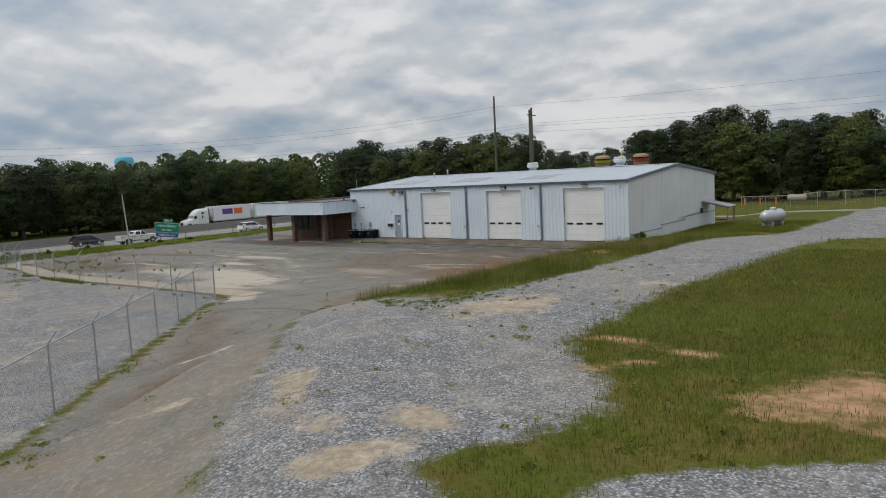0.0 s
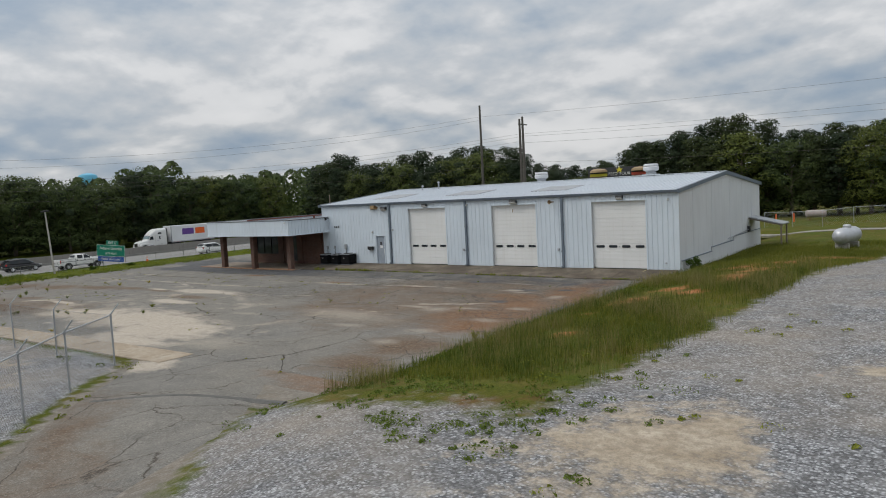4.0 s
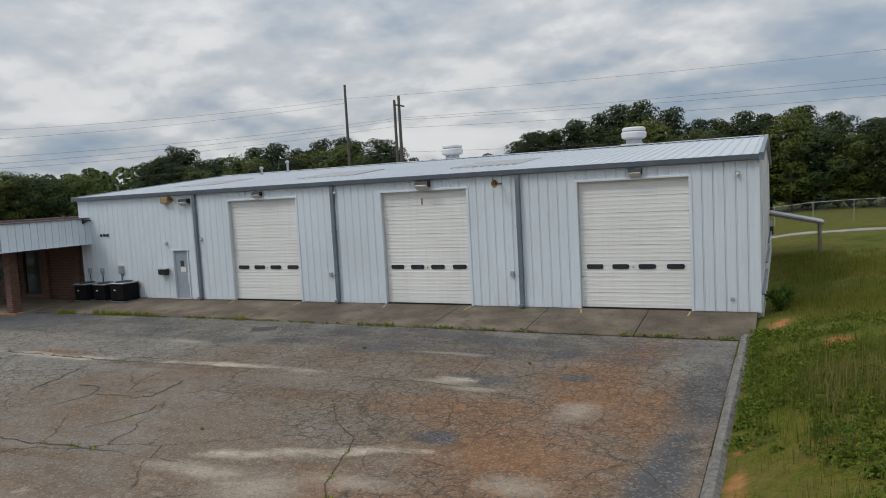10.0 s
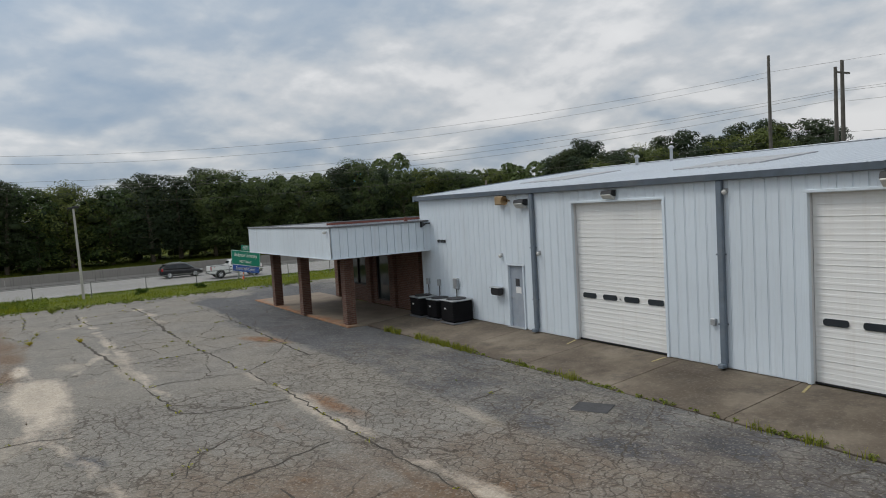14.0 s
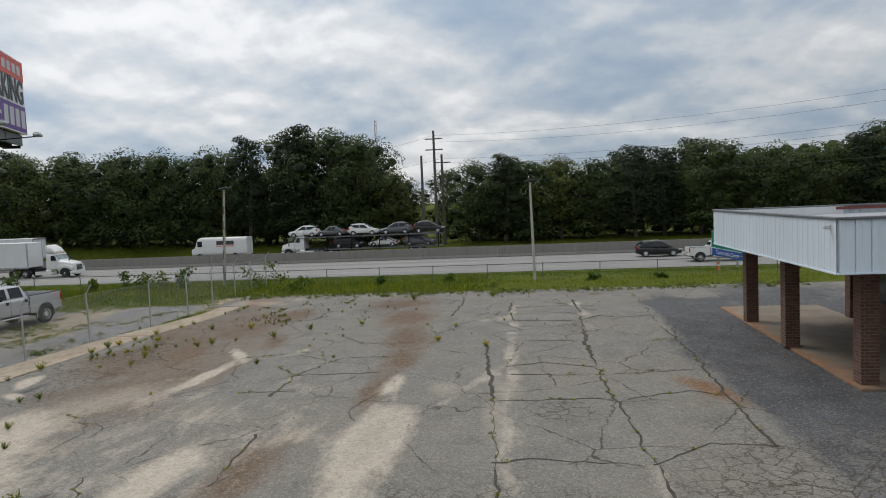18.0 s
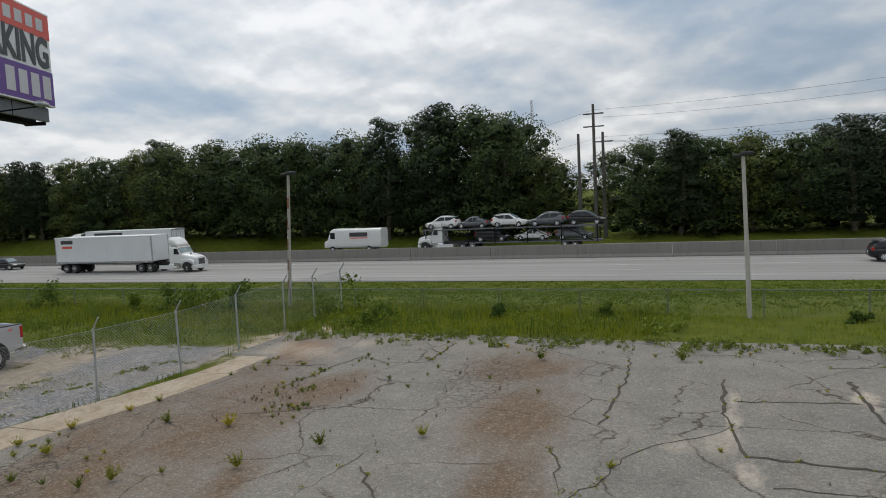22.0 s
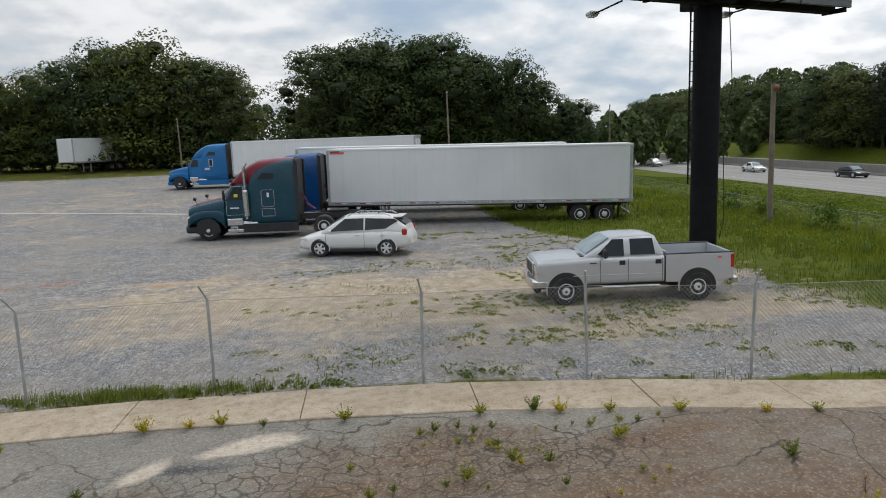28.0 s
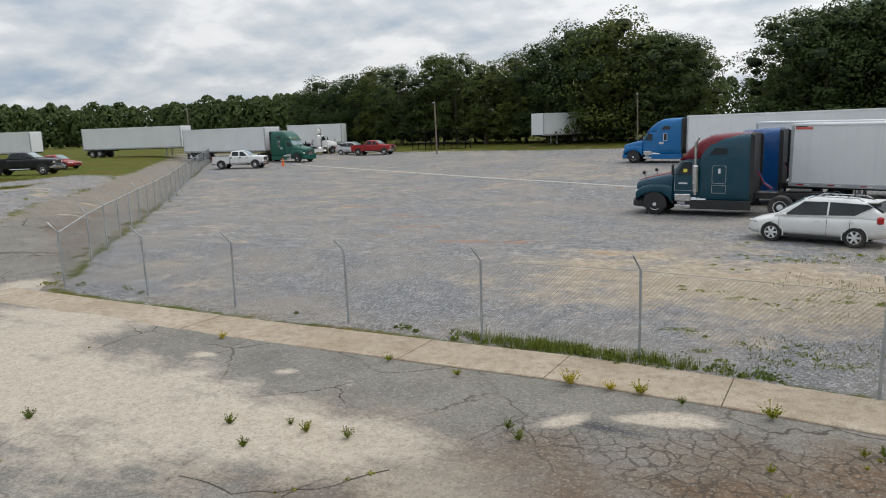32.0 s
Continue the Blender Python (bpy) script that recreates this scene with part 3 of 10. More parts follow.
# ---- mesh building ----
class Mesh:
    """Collects vertices and faces of one part."""

    def __init__(self):
        self.v, self.f = [], []

    def add(self, verts, faces):
        o = len(self.v)
        self.v += [tuple(p) for p in verts]
        self.f += [tuple(i + o for i in q) for q in faces]
        return self

    def box(self, c, s, rz=0.0, ch=0.0, m=None):
        """A box of size s round c; ch chamfers all its edges."""
        hx, hy, hz = s[0] / 2, s[1] / 2, s[2] / 2
        if ch <= 0:
            pts = [(x, y, z) for z in (-hz, hz) for y in (-hy, hy) for x in (-hx, hx)]
            fs = [(0, 2, 3, 1), (4, 5, 7, 6), (0, 1, 5, 4), (2, 6, 7, 3), (0, 4, 6, 2), (1, 3, 7, 5)]
        else:
            ch = min(ch, hx * 0.9, hy * 0.9, hz * 0.9)
            pts, idx = [], {}
            for sx in (-1, 1):
                for sy in (-1, 1):
                    for sz in (-1, 1):
                        for a in range(3):
                            q = [sx * (hx - ch), sy * (hy - ch), sz * (hz - ch)]
                            q[a] = (sx, sy, sz)[a] * (hx, hy, hz)[a]
                            idx[(sx, sy, sz, a)] = len(pts)
                            pts.append(tuple(q))
            fs = []
            for a in range(3):
                b, c2 = (a + 1) % 3, (a + 2) % 3
                for s0 in (-1, 1):
                    ring = []
                    for u, w in ((-1, -1), (1, -1), (1, 1), (-1, 1)):
                        k = [0, 0, 0]
                        k[a], k[b], k[c2] = s0, u, w
                        ring.append(idx[(*k, a)])
                    fs.append(tuple(ring if s0 > 0 else ring[::-1]))
                for u in (-1, 1):
                    for w in (-1, 1):
                        k0, k1 = [0, 0, 0], [0, 0, 0]
                        k0[a], k1[a] = -1, 1
                        k0[b] = k1[b] = u
                        k0[c2] = k1[c2] = w
                        q = (idx[(*k0, b)], idx[(*k1, b)], idx[(*k1, c2)], idx[(*k0, c2)])
                        fs.append(q if u * w < 0 else q[::-1])
            for sx in (-1, 1):
                for sy in (-1, 1):
                    for sz in (-1, 1):
                        q = tuple(idx[(sx, sy, sz, a)] for a in range(3))
                        fs.append(q if sx * sy * sz > 0 else q[::-1])
        t = Matrix.Translation(c) @ Matrix.Rotation(rz, 4, "Z")
        if m is not None:
            t = Matrix.Translation(c) @ m
        return self.add([t @ Vector(p) for p in pts], fs)

    def tube(self, p0, p1, r0, r1=None, n=10, caps=True):
        r1 = r0 if r1 is None else r1
        a, b = Vector(p0), Vector(p1)
        d = (b - a).normalized()
        u = d.orthogonal().normalized()
        w = d.cross(u)
        pts = []
        for c, r in ((a, r0), (b, r1)):
            for i in range(n):
                t = 2 * math.pi * i / n
                pts.append(c + (u * math.cos(t) + w * math.sin(t)) * r)
        fs = [(i, (i + 1) % n, n + (i + 1) % n, n + i) for i in range(n)]
        if caps:
            fs += [tuple(range(n))[::-1], tuple(range(n, 2 * n))]
        return self.add(pts, fs)

    def path(self, pts, r, n=6):
        for p, q in zip(pts, pts[1:]):
            self.tube(p, q, r, r, n)
        return self

    def lathe(self, c, prof, axis="z", n=20, caps=True):
        """Turns (radius, height) pairs round an axis through c."""
        pts, fs = [], []
        for r, h in prof:
            for i in range(n):
                t = 2 * math.pi * i / n
                p = (r * math.cos(t), r * math.sin(t), h)
                p = {"z": p, "y": (p[0], p[2], p[1]), "x": (p[2], p[0], p[1])}[axis]
                pts.append((c[0] + p[0], c[1] + p[1], c[2] + p[2]))
        for k in range(len(prof) - 1):
            for i in range(n):
                j = (i + 1) % n
                q = (k * n + i, k * n + j, k * n + n + j, k * n + n + i)
                fs.append(q[::-1] if axis == "y" else q)
        if caps:
            fs += [tuple(range(n)), tuple(range((len(prof) - 1) * n, len(prof) * n))]
        return self.add(pts, fs)

    def prism(self, poly, d, axis="y"):
        """A polygon in the plane across an axis, drawn out from d[0] to d[1]."""
        n = len(poly)
        def at(p, h):
            return {"y": (p[0], h, p[1]), "z": (p[0], p[1], h), "x": (h, p[0], p[1])}[axis]
        pts = [at(p, d[0]) for p in poly] + [at(p, d[1]) for p in poly]
        fs = [tuple(range(n)), tuple(range(n, 2 * n))[::-1]] + [(i, i + n, (i + 1) % n + n, (i + 1) % n) for i in range(n)]
        return self.add(pts, fs)

    def loft(self, rings, caps=True):
        n = len(rings[0])
        pts = [p for r in rings for p in r]
        fs = []
        for k in range(len(rings) - 1):
            fs += [(k * n + i, k * n + (i + 1) % n, (k + 1) * n + (i + 1) % n, (k + 1) * n + i) for i in range(n)]
        if caps:
            fs += [tuple(range(n))[::-1], tuple(range((len(rings) - 1) * n, len(rings) * n))]
        return self.add(pts, fs)

    def ball(self, c, r, n=8, squash=(1, 1, 1), jag=0.0, rng=random):
        prof = [(math.sin(math.pi * k / n), -math.cos(math.pi * k / n)) for k in range(1, n)]
        m = n + 2
        pts = [(c[0], c[1], c[2] - r * squash[2])]
        for a, h in prof:
            for i in range(m):
                t = 2 * math.pi * i / m
                s = r * (1 + rng.uniform(-jag, jag))
                pts.append((c[0] + a * math.cos(t) * s * squash[0], c[1] + a * math.sin(t) * s * squash[1], c[2] + h * s * squash[2]))
        pts.append((c[0], c[1], c[2] + r * squash[2]))
        fs = [(0, 1 + (i + 1) % m, 1 + i) for i in range(m)]
        for k in range(len(prof) - 1):
            fs += [(1 + k * m + i, 1 + k * m + (i + 1) % m, 1 + (k + 1) * m + (i + 1) % m, 1 + (k + 1) * m + i) for i in range(m)]
        e = len(pts) - 1
        fs += [(e, e - m + i, e - m + (i + 1) % m) for i in range(m)]
        return self.add(pts, fs)

    def mesh(self, name, smooth=35.0):
        me = bpy.data.meshes.new(name)
        me.from_pydata(self.v, [], self.f)
        bm = bmesh.new()
        bm.from_mesh(me)
        bmesh.ops.recalc_face_normals(bm, faces=bm.faces)
        bm.to_mesh(me)
        bm.free()
        if smooth:
            me.shade_smooth()
            me.set_sharp_from_angle(angle=radians(smooth))
        return me


def part(name, b, material, parent=None, label="", smooth=35.0):
    """Links a Mesh (or mesh data) as ONE object under a thing or a part."""
    me = b.mesh(name, smooth) if isinstance(b, Mesh) else b
    if material is not None and not me.materials:
        me.materials.append(M[material] if isinstance(material, str) else material)
    ob = new(name, me)
    ob.parent = parent
    if label:
        ob["label"] = label
    return ob


def thing(name, label, category, m=None, group="", kind=""):
    """An Empty at a thing's base that parents its parts."""
    ob = new(name)
    ob.empty_display_size = 0.3
    if m is not None:
        ob.matrix_world = m
    return tagged(ob, label, category, group, kind)


def solid(name, b, material, label, category, m=None, group="", kind="", smooth=35.0):
    """A thing of one single mesh."""
    ob = part(name, b, material, None, "", smooth)
    if m is not None:
        ob.matrix_world = m
    return tagged(ob, label, category, group, kind)


def flat_mesh(name, v, f, material):
    me = bpy.data.meshes.new(name)
    v = np.asarray(v, dtype=np.float32)
    f = np.asarray(f, dtype=np.int32)
    n = f.shape[1]
    me.vertices.add(len(v))
    me.vertices.foreach_set("co", v.ravel())
    me.loops.add(f.size)
    me.loops.foreach_set("vertex_index", f.ravel())
    me.polygons.add(len(f))
    me.polygons.foreach_set("loop_start", np.arange(0, f.size, n, dtype=np.int32))
    me.update(calc_edges=True)
    me.materials.append(M[material])
    return me


def letters(text, size, material, parent, m, name="lettering", align="CENTER", squeeze=1.0, depth=0.004, bold=0.0):
    """Raised lettering as mesh, centred at m, in the plane x-z."""
    cu = bpy.data.curves.new(name, "FONT")
    cu.body, cu.size, cu.extrude, cu.align_x, cu.align_y, cu.offset = text, size, depth, align, "CENTER", bold
    tmp = bpy.data.objects.new(name, cu)
    scene.collection.objects.link(tmp)
    me = bpy.data.meshes.new_from_object(tmp.evaluated_get(bpy.context.evaluated_depsgraph_get()))
    bpy.data.objects.remove(tmp)
    bpy.data.curves.remove(cu)
    me.transform(Matrix.Rotation(math.pi / 2, 4, "X") @ Matrix.Diagonal((squeeze, 1, 1, 1)))
    me.materials.clear()
    me.materials.append(M[material])
    ob = new(name, me)
    ob.parent = parent
    ob.matrix_basis = m
    return ob


def step(a, b, v):
    u = np.clip((v - a) / (b - a), 0, 1)
    return u * u * (3 - 2 * u)


# ---- lie of the land ----
LOT_E, LOT_S, LOT_W, APRON = -0.4, -24.5, -46.4, -2.3
GATE0, GATE_DIR = np.array([-10.5, -26.2]), np.array([math.cos(radians(-45.5)), math.sin(radians(-45.5))])


def gate_side(x, y):
    """Signed distance from the drive fence's line; positive on the drive's side."""
    return (x - GATE0[0]) * -GATE_DIR[1] + (y - GATE0[1]) * GATE_DIR[0]


def height(x, y):
    """Height of the open ground: the lot is level, banks rise to the east and south."""
    x, y = np.asarray(x, float), np.asarray(y, float)
    de, ds = np.maximum(0, x - LOT_E), np.maximum(0, -26.5 - y)
    he = 1.65 - 1.1 * step(-12, 8, y)
    g = gate_side(x, y)
    s = (x - GATE0[0]) * GATE_DIR[0] + (y - GATE0[1]) * GATE_DIR[1]
    ze = he * (1 - np.exp(-de / 3.0)) * step(0.5, 8.5, g)
    zs = (0.18 * step(-4, 6, s) + 0.25 * step(20, 45, s)) * step(-24, 0, g) * step(0.0, 3.0, ds + de)
    zt = np.minimum(0.030 * np.maximum(0, ds - 24), 1.9) * step(-58, -44, x)
    cap = 2.25
    z = ze + zs - ze * zs / cap
    z = z + zt - z * zt / cap
    zd = 0.36 * step(-25.2, -29.5, y) * step(0.3, 4.5, g) * step(14, 4, x)
    z = z + zd - z * zd / cap
    # the verge by the highway falls away a little
    z = z - 2.3 * step(-50.5, -76, x) + np.interp(y, (-160, -130, -75, -25, 60), (2.7, 2.5, 1.8, 0.5, 0.6)) * step(-112.8, -119, x)
    z = z + (0.03 + 0.07 * step(0, 6, g)) * np.sin(x * 0.21 + 1.0) * np.cos(y * 0.17) * step(0, 8, np.maximum(de, ds)) * (x < 60)
    # the field dips behind its path
    z = z - 1.25 * step(27, 66, y) * step(-40, -15, x)
    return z


def gz(x, y):
    return float(height(x, y))


def fbm(x, y, f, seed, octaves=4):
    """Fractal value noise, 0 to 1."""
    out, amp = np.zeros_like(x), 0.5
    for o in range(octaves):
        xf, yf = x * f + 7.3 * seed, y * f - 3.1 * seed
        i, j = np.floor(xf), np.floor(yf)
        u, w = xf - i, yf - j
        u, w = u * u * (3 - 2 * u), w * w * (3 - 2 * w)
        def h(a, b):
            s = np.sin(a * 127.1 + b * 311.7 + seed * 74.7) * 43758.5453
            return s - np.floor(s)
        out += amp * ((h(i, j) * (1 - u) + h(i + 1, j) * u) * (1 - w) + (h(i, j + 1) * (1 - u) + h(i + 1, j + 1) * u) * w)
        f, amp, seed = f * 2.1, amp * 0.5, seed + 1.7
    return out / (1 - 0.5 ** octaves)


def blob(x, y, spots, torn=1.5):
    """Soft union of ellipses (cx, cy, rx, ry, degrees) with a torn outline."""
    out = np.zeros_like(x)
    x, y = x + torn * 2.0 * (fbm(x, y, 0.45, 3) - 0.5), y + torn * 1.3 * (fbm(x, y, 0.6, 9) - 0.5)
    for cx, cy, rx, ry, a in spots:
        c, s = math.cos(radians(a)), math.sin(radians(a))
        u, w = ((x - cx) * c + (y - cy) * s) / rx, (-(x - cx) * s + (y - cy) * c) / ry
        out = np.maximum(out, np.clip(1.0 - np.sqrt(u * u + w * w) * 0.5, 0, 1))
    return out


def axis_steps(lo, hi, fine, far):
    core = np.arange(lo, hi + fine / 2, fine)
    out = fine * np.cumsum(1.35 ** np.arange(1, 40))
    out = out[out < far]
    return np.concatenate([(lo - out)[::-1], core, hi + out])


def cover(x, y):
    """Shares of gravel, sand, clay and worn drive on the open ground."""
    g = gate_side(x, y)
    shift = np.interp(x, (-44, -41, -38, -35.5, -33, -27, -20), (1.1, 1.2, 0.9, 0.5, 0.1, 0.0, 0.3))
    yard = step(-26.0, -26.5, y - shift) * step(0.6, -0.6, g)
    west = np.interp(y, (-60, -51, -46, -40, -35.3, -32, -28, -24), (-37.5, -38.0, -38.7, -41.6, -43.1, -43.0, -43.9, -44.0))
    yard *= step(west - 0.7, west + 0.7, x)
    yard *= 1 - step(-98, -108, y)
    road_w = 7.8 + 0.06 * (y + 20)
    road_e = np.interp(y, (-48, -40, -38, -36, -34.5, -33.2, -32, -28, -25, -20, -12, -2, 45), (20, 15.6, 15.2, 15.4, 15.0, 13.4, 12.8, 12.7, 12.6, 13.2, 13.6, 15.7, 22))
    track = step(road_w - 1.2, road_w + 0.6, x) * step(road_e + 1.0, road_e - 1.0, x) * step(45, 25, y)
    apron = step(3.4, 5.6, g) * step(road_e + 1.0, road_e - 1.0, x) * step(-27, -31, y)
    apron = np.maximum(apron, step(0.6, -0.6, y + 38.2 - 0.76 * (x - 16.7)) * step(16, 17.5, x) * step(24, 20, x))
    drive = step(0.1, 0.6, g) * step(6.2, 4.6, g) * step(-24.1, -24.9, y) * step(-11.5, -10.2, x)
    drive = np.maximum(drive, step(-24.0, -24.8, y) * step(-10.6, -9.6, x) * step(0.2, -1.2, x) * step(-29, -27, y) * step(0, 0.6, g))
    gravel = np.maximum(np.maximum(yard, track), apron) * (1 - drive * 0.95)
    gravel *= 1 - 0.95 * step(-92, -99, y)
    gravel *= 1 - np.clip(1.5 * blob(x, y, [(15.5, -38.7, 1.0, 0.45, 30)], 0.5), 0, 1)
    sand = blob(x, y, [(9.2, -29.2, 1.2, 2.5, -15), (13.5, -37.9, 0.7, 0.5, 10), (11.1, -38.6, 0.7, 0.4, 0), (9.6, -37.5, 0.9, 0.5, -40), (12.8, -39.5, 0.8, 0.4, 30), (12.3, -24.0, 0.6, 0.5, 0), (-30.0, -33.4, 7.0, 3.6, 0), (-36.5, -34.4, 5.4, 2.8, 5), (-40.5, -30.3, 3.4, 1.2, 15),
                       (-37.0, -29.2, 3.0, 0.7, 8), (-34.0, -31.2, 6.0, 1.5, 5), (-44.5, -24.6, 3.0, 1.2, 0), (-25.5, -37.0, 2.6, 0.8, 0), (6.2, -38.2, 2.4, 0.25, 42), (3.4, -36.0, 1.2, 0.3, 40)])
    sand = np.maximum(sand * 0.96, 0.36 * step(0.45, 0.62, fbm(x, y, 0.16, 5)) * yard)
    clay = np.maximum(blob(x, y, [(18.4, -33.8, 1.0, 0.8, 20), (18.9, -32.8, 0.7, 0.5, 0), (18.5, -34.9, 0.8, 0.35, 0), (14.1, -31.8, 0.6, 0.2, 10), (15.4, -32.1, 0.6, 0.22, 0), (17.1, -31.1, 0.35, 0.15, 0), (15.0, -33.1, 0.4, 0.16, 0), (14.5, -33.7, 0.3, 0.2, 0), (3.9, -4.0, 0.9, 1.3, 0), (5.8, -1.5, 1.7, 2.0, 20), (6.6, 3.4, 1.9, 1.6, 0)], 0.8),
                      blob(x, y, [(5.3, -10.0, 0.7, 1.5, 0), (3.9, -13.0, 0.6, 0.9, 0), (3.4, -15.8, 0.4, 0.9, 0), (4.7, -14.2, 0.6, 0.5, 0), (3.0, -18.3, 0.5, 0.25, 0), (0.25, -11.0, 0.12, 0.9, 0), (1.6, -4.9, 0.25, 0.4, 0), (0.5, -1.0, 0.2, 0.4, 0), (5.6, -7.0, 1.0, 1.4, 0), (4.0, -21.8, 0.4, 0.3, 0)], 0.8))
    clay = np.maximum(clay,
                      0.62 * blob(x, y, [(-20, -38, 2.6, 0.35, 10), (-15.5, -41, 2.4, 0.3, 10), (-24.5, -36.8, 1.4, 0.4, 0), (-12, -44, 2.0, 0.3, 0), (-6, -47, 2, 0.3, 0)]))
    return gravel, sand, clay, drive


def set_attr(me, name, values):
    a = me.attributes.new(name, "FLOAT", "POINT")
    a.data.foreach_set("value", np.asarray(values, dtype=np.float32).ravel())


def sheet(name, xs, ys, zfun, material):
    gx, gy = np.meshgrid(xs, ys, indexing="ij")
    z = zfun(gx, gy)
    v = np.stack([gx, gy, z], -1).reshape(-1, 3)
    i = np.arange(len(xs) * len(ys)).reshape(len(xs), len(ys))
    f = np.stack([i[:-1, :-1], i[1:, :-1], i[1:, 1:], i[:-1, 1:]], -1).reshape(-1, 4)
    me = flat_mesh(name, v, f, material)
    me.shade_smooth()
    return me, gx, gy


def ground_z(x, y):
    z = height(x, y)
    lot = step(LOT_W + 0.3, LOT_W + 0.9, x) * step(LOT_E - 0.3, LOT_E - 0.9, x) * step(LOT_S + 0.2, LOT_S + 0.9, y) * step(34.6, 34, y)
    road = step(-77.5, -79.5, x) * step(-113.5, -111.5, x)
    return z - 0.3 * lot - 0.25 * road


WEST, EAST = axis_steps(-128, 40, 1.0, 3500), axis_steps(-60, 40, 0.5, 3500)
GX = np.concatenate([WEST[WEST < -60.2], EAST[EAST >= -60.2]])
me, gx, gy = sheet("ground", GX, axis_steps(-112, 40, 0.5, 3500), ground_z, "ground")
for nm, val in zip(("gravel", "sand", "clay", "drive"), cover(gx, gy)):
    set_attr(me, nm, val)
ground = tagged(new("ground", me), "meadow grass, grey gravel and orange clay ground", "ground", kind="structure")

# the parking lot's old asphalt
def lot_z(x, y):
    return 0.035 + 0.012 * np.sin(x * 0.9) * np.cos(y * 0.7) + 0.02 * np.sin(x * 0.23 + y * 0.31)


def walk_edge(x):
    """The sidewalk's edge along the lot, bowing with the fence."""
    return np.interp(x, (-43.0, -41.2, -39.6, -38.2, -35.8, -33.0, -30.0, -27.0, -24.0, -19.0, -9.0), (-23.4, -23.4, -23.45, -23.65, -24.2, -24.6, -24.78, -24.8, -24.6, -24.3, -24.1))


lot_me, lx, ly = sheet("parking_lot", np.arange(LOT_W, LOT_E + 0.01, 0.16), np.arange(LOT_S - 0.5, APRON + 0.01, 0.16), lambda x, y: lot_z(x, y) - 0.12 * (x > -11.2) * (y < LOT_S) - 0.12 * (x < -10.7) * (x > -42.8) * (y < walk_edge(x) - 0.16), "asphalt")
# drifts of pale sand by the yard fence, then the streaks that the water left
SAND = [(-19.0, -20.6, 5.2, 1.9, -2), (-14.8, -21.9, 3.2, 1.8, 0), (-23.2, -20.7, 3.0, 1.2, 5), (-25.4, -21.3, 1.5, 0.7, 15), (-29.6, -19.1, 2.0, 0.22, -5), (-32.4, -19.2, 1.4, 0.25, 30),
        (-22.6, -16.6, 1.9, 0.55, 0), (-24.6, -13.2, 3.2, 0.6, 3), (-28.6, -13.5, 1.2, 0.28, 0), (-20.2, -23.3, 0.26, 0.12, 0), (-22.4, -23.1, 0.3, 0.12, 0), (-24.1, -23.0, 0.16, 0.09, 0), (-27.75, -23.3, 0.5, 0.24, 60), (-29.3, -24.0, 0.8, 0.2, 8)]
SAND += [(-14.4, -23.8, 2.8, 0.8, 3)]
PALE = [(-44.2, -24.0, 0.8, 0.5, 0), (-43.6, -22.6, 1.2, 0.6, 55), (-44.6, -21.6, 0.6, 0.5, 0), (-43.3, -24.0, 0.7, 0.5, 0), (-27.2, -20.5, 2.2, 0.85, 137), (-9.3, -16.1, 2.7, 0.85, -8), (-7.6, -17.9, 0.8, 0.25, 0), (-28.3, -12.2, 0.8, 0.4, 0), (-28.0, -10.9, 1.0, 0.3, 0), (-26.0, -11.0, 1.3, 0.25, 5), (-19.3, -14.4, 1.2, 0.3, -30), (-14.6, -17.6, 1.0, 0.3, 0), (-10.4, -22.6, 1.4, 0.9, 0), (-4.9, -13.0, 0.7, 0.25, 10), (-2.9, -12.4, 0.5, 0.3, 0), (-2.9, -9.1, 0.4, 0.6, 0), (-4.0, -17.7, 0.7, 0.4, 0), (-4.0, -19.8, 0.5, 0.4, 0), (-2.9, -15.2, 0.6, 0.3, 0), (-15.9, -5.75, 0.8, 0.16, 0), (-7.1, -5.3, 0.9, 0.12, 0), (-6.4, -7.8, 0.6, 0.2, 0), (-5.3, -8.15, 0.6, 0.2, 0),
        (-11.7, -7.75, 0.8, 0.18, 0), (-9.9, -7.7, 0.7, 0.2, 0), (-7.8, -13.2, 0.9, 0.22, 0), (-37.9, -11.9, 0.3, 0.3, 0), (-37.9, -11.2, 0.5, 0.35, 0), (-25.0, -13.2, 1.6, 0.35, 0), (-6.3, -13.7, 0.7, 0.5, 0)]
CLAY = [(-3.0, -7.6, 0.9, 2.4, 0), (-3.2, -11.4, 1.3, 1.9, 10), (-3.7, -14.0, 1.8, 1.1, 0), (-2.9, -16.2, 1.2, 1.3, 0), (-2.7, -4.4, 0.7, 1.4, 0), (-1.6, -8.4, 0.7, 1.6, 0), (-4.6, -9.4, 1.3, 0.7, 0), (-44.0, -23.2, 1.0, 0.6, 30), (-30.1, -4.5, 0.3, 0.9, 12), (-32.2, -3.5, 0.5, 0.25, 0), (-28.0, -6.2, 0.9, 0.25, 25), (-31.2, -3.1, 1.8, 0.1, 0), (-18.6, -7.6, 0.8, 0.2, 0)]
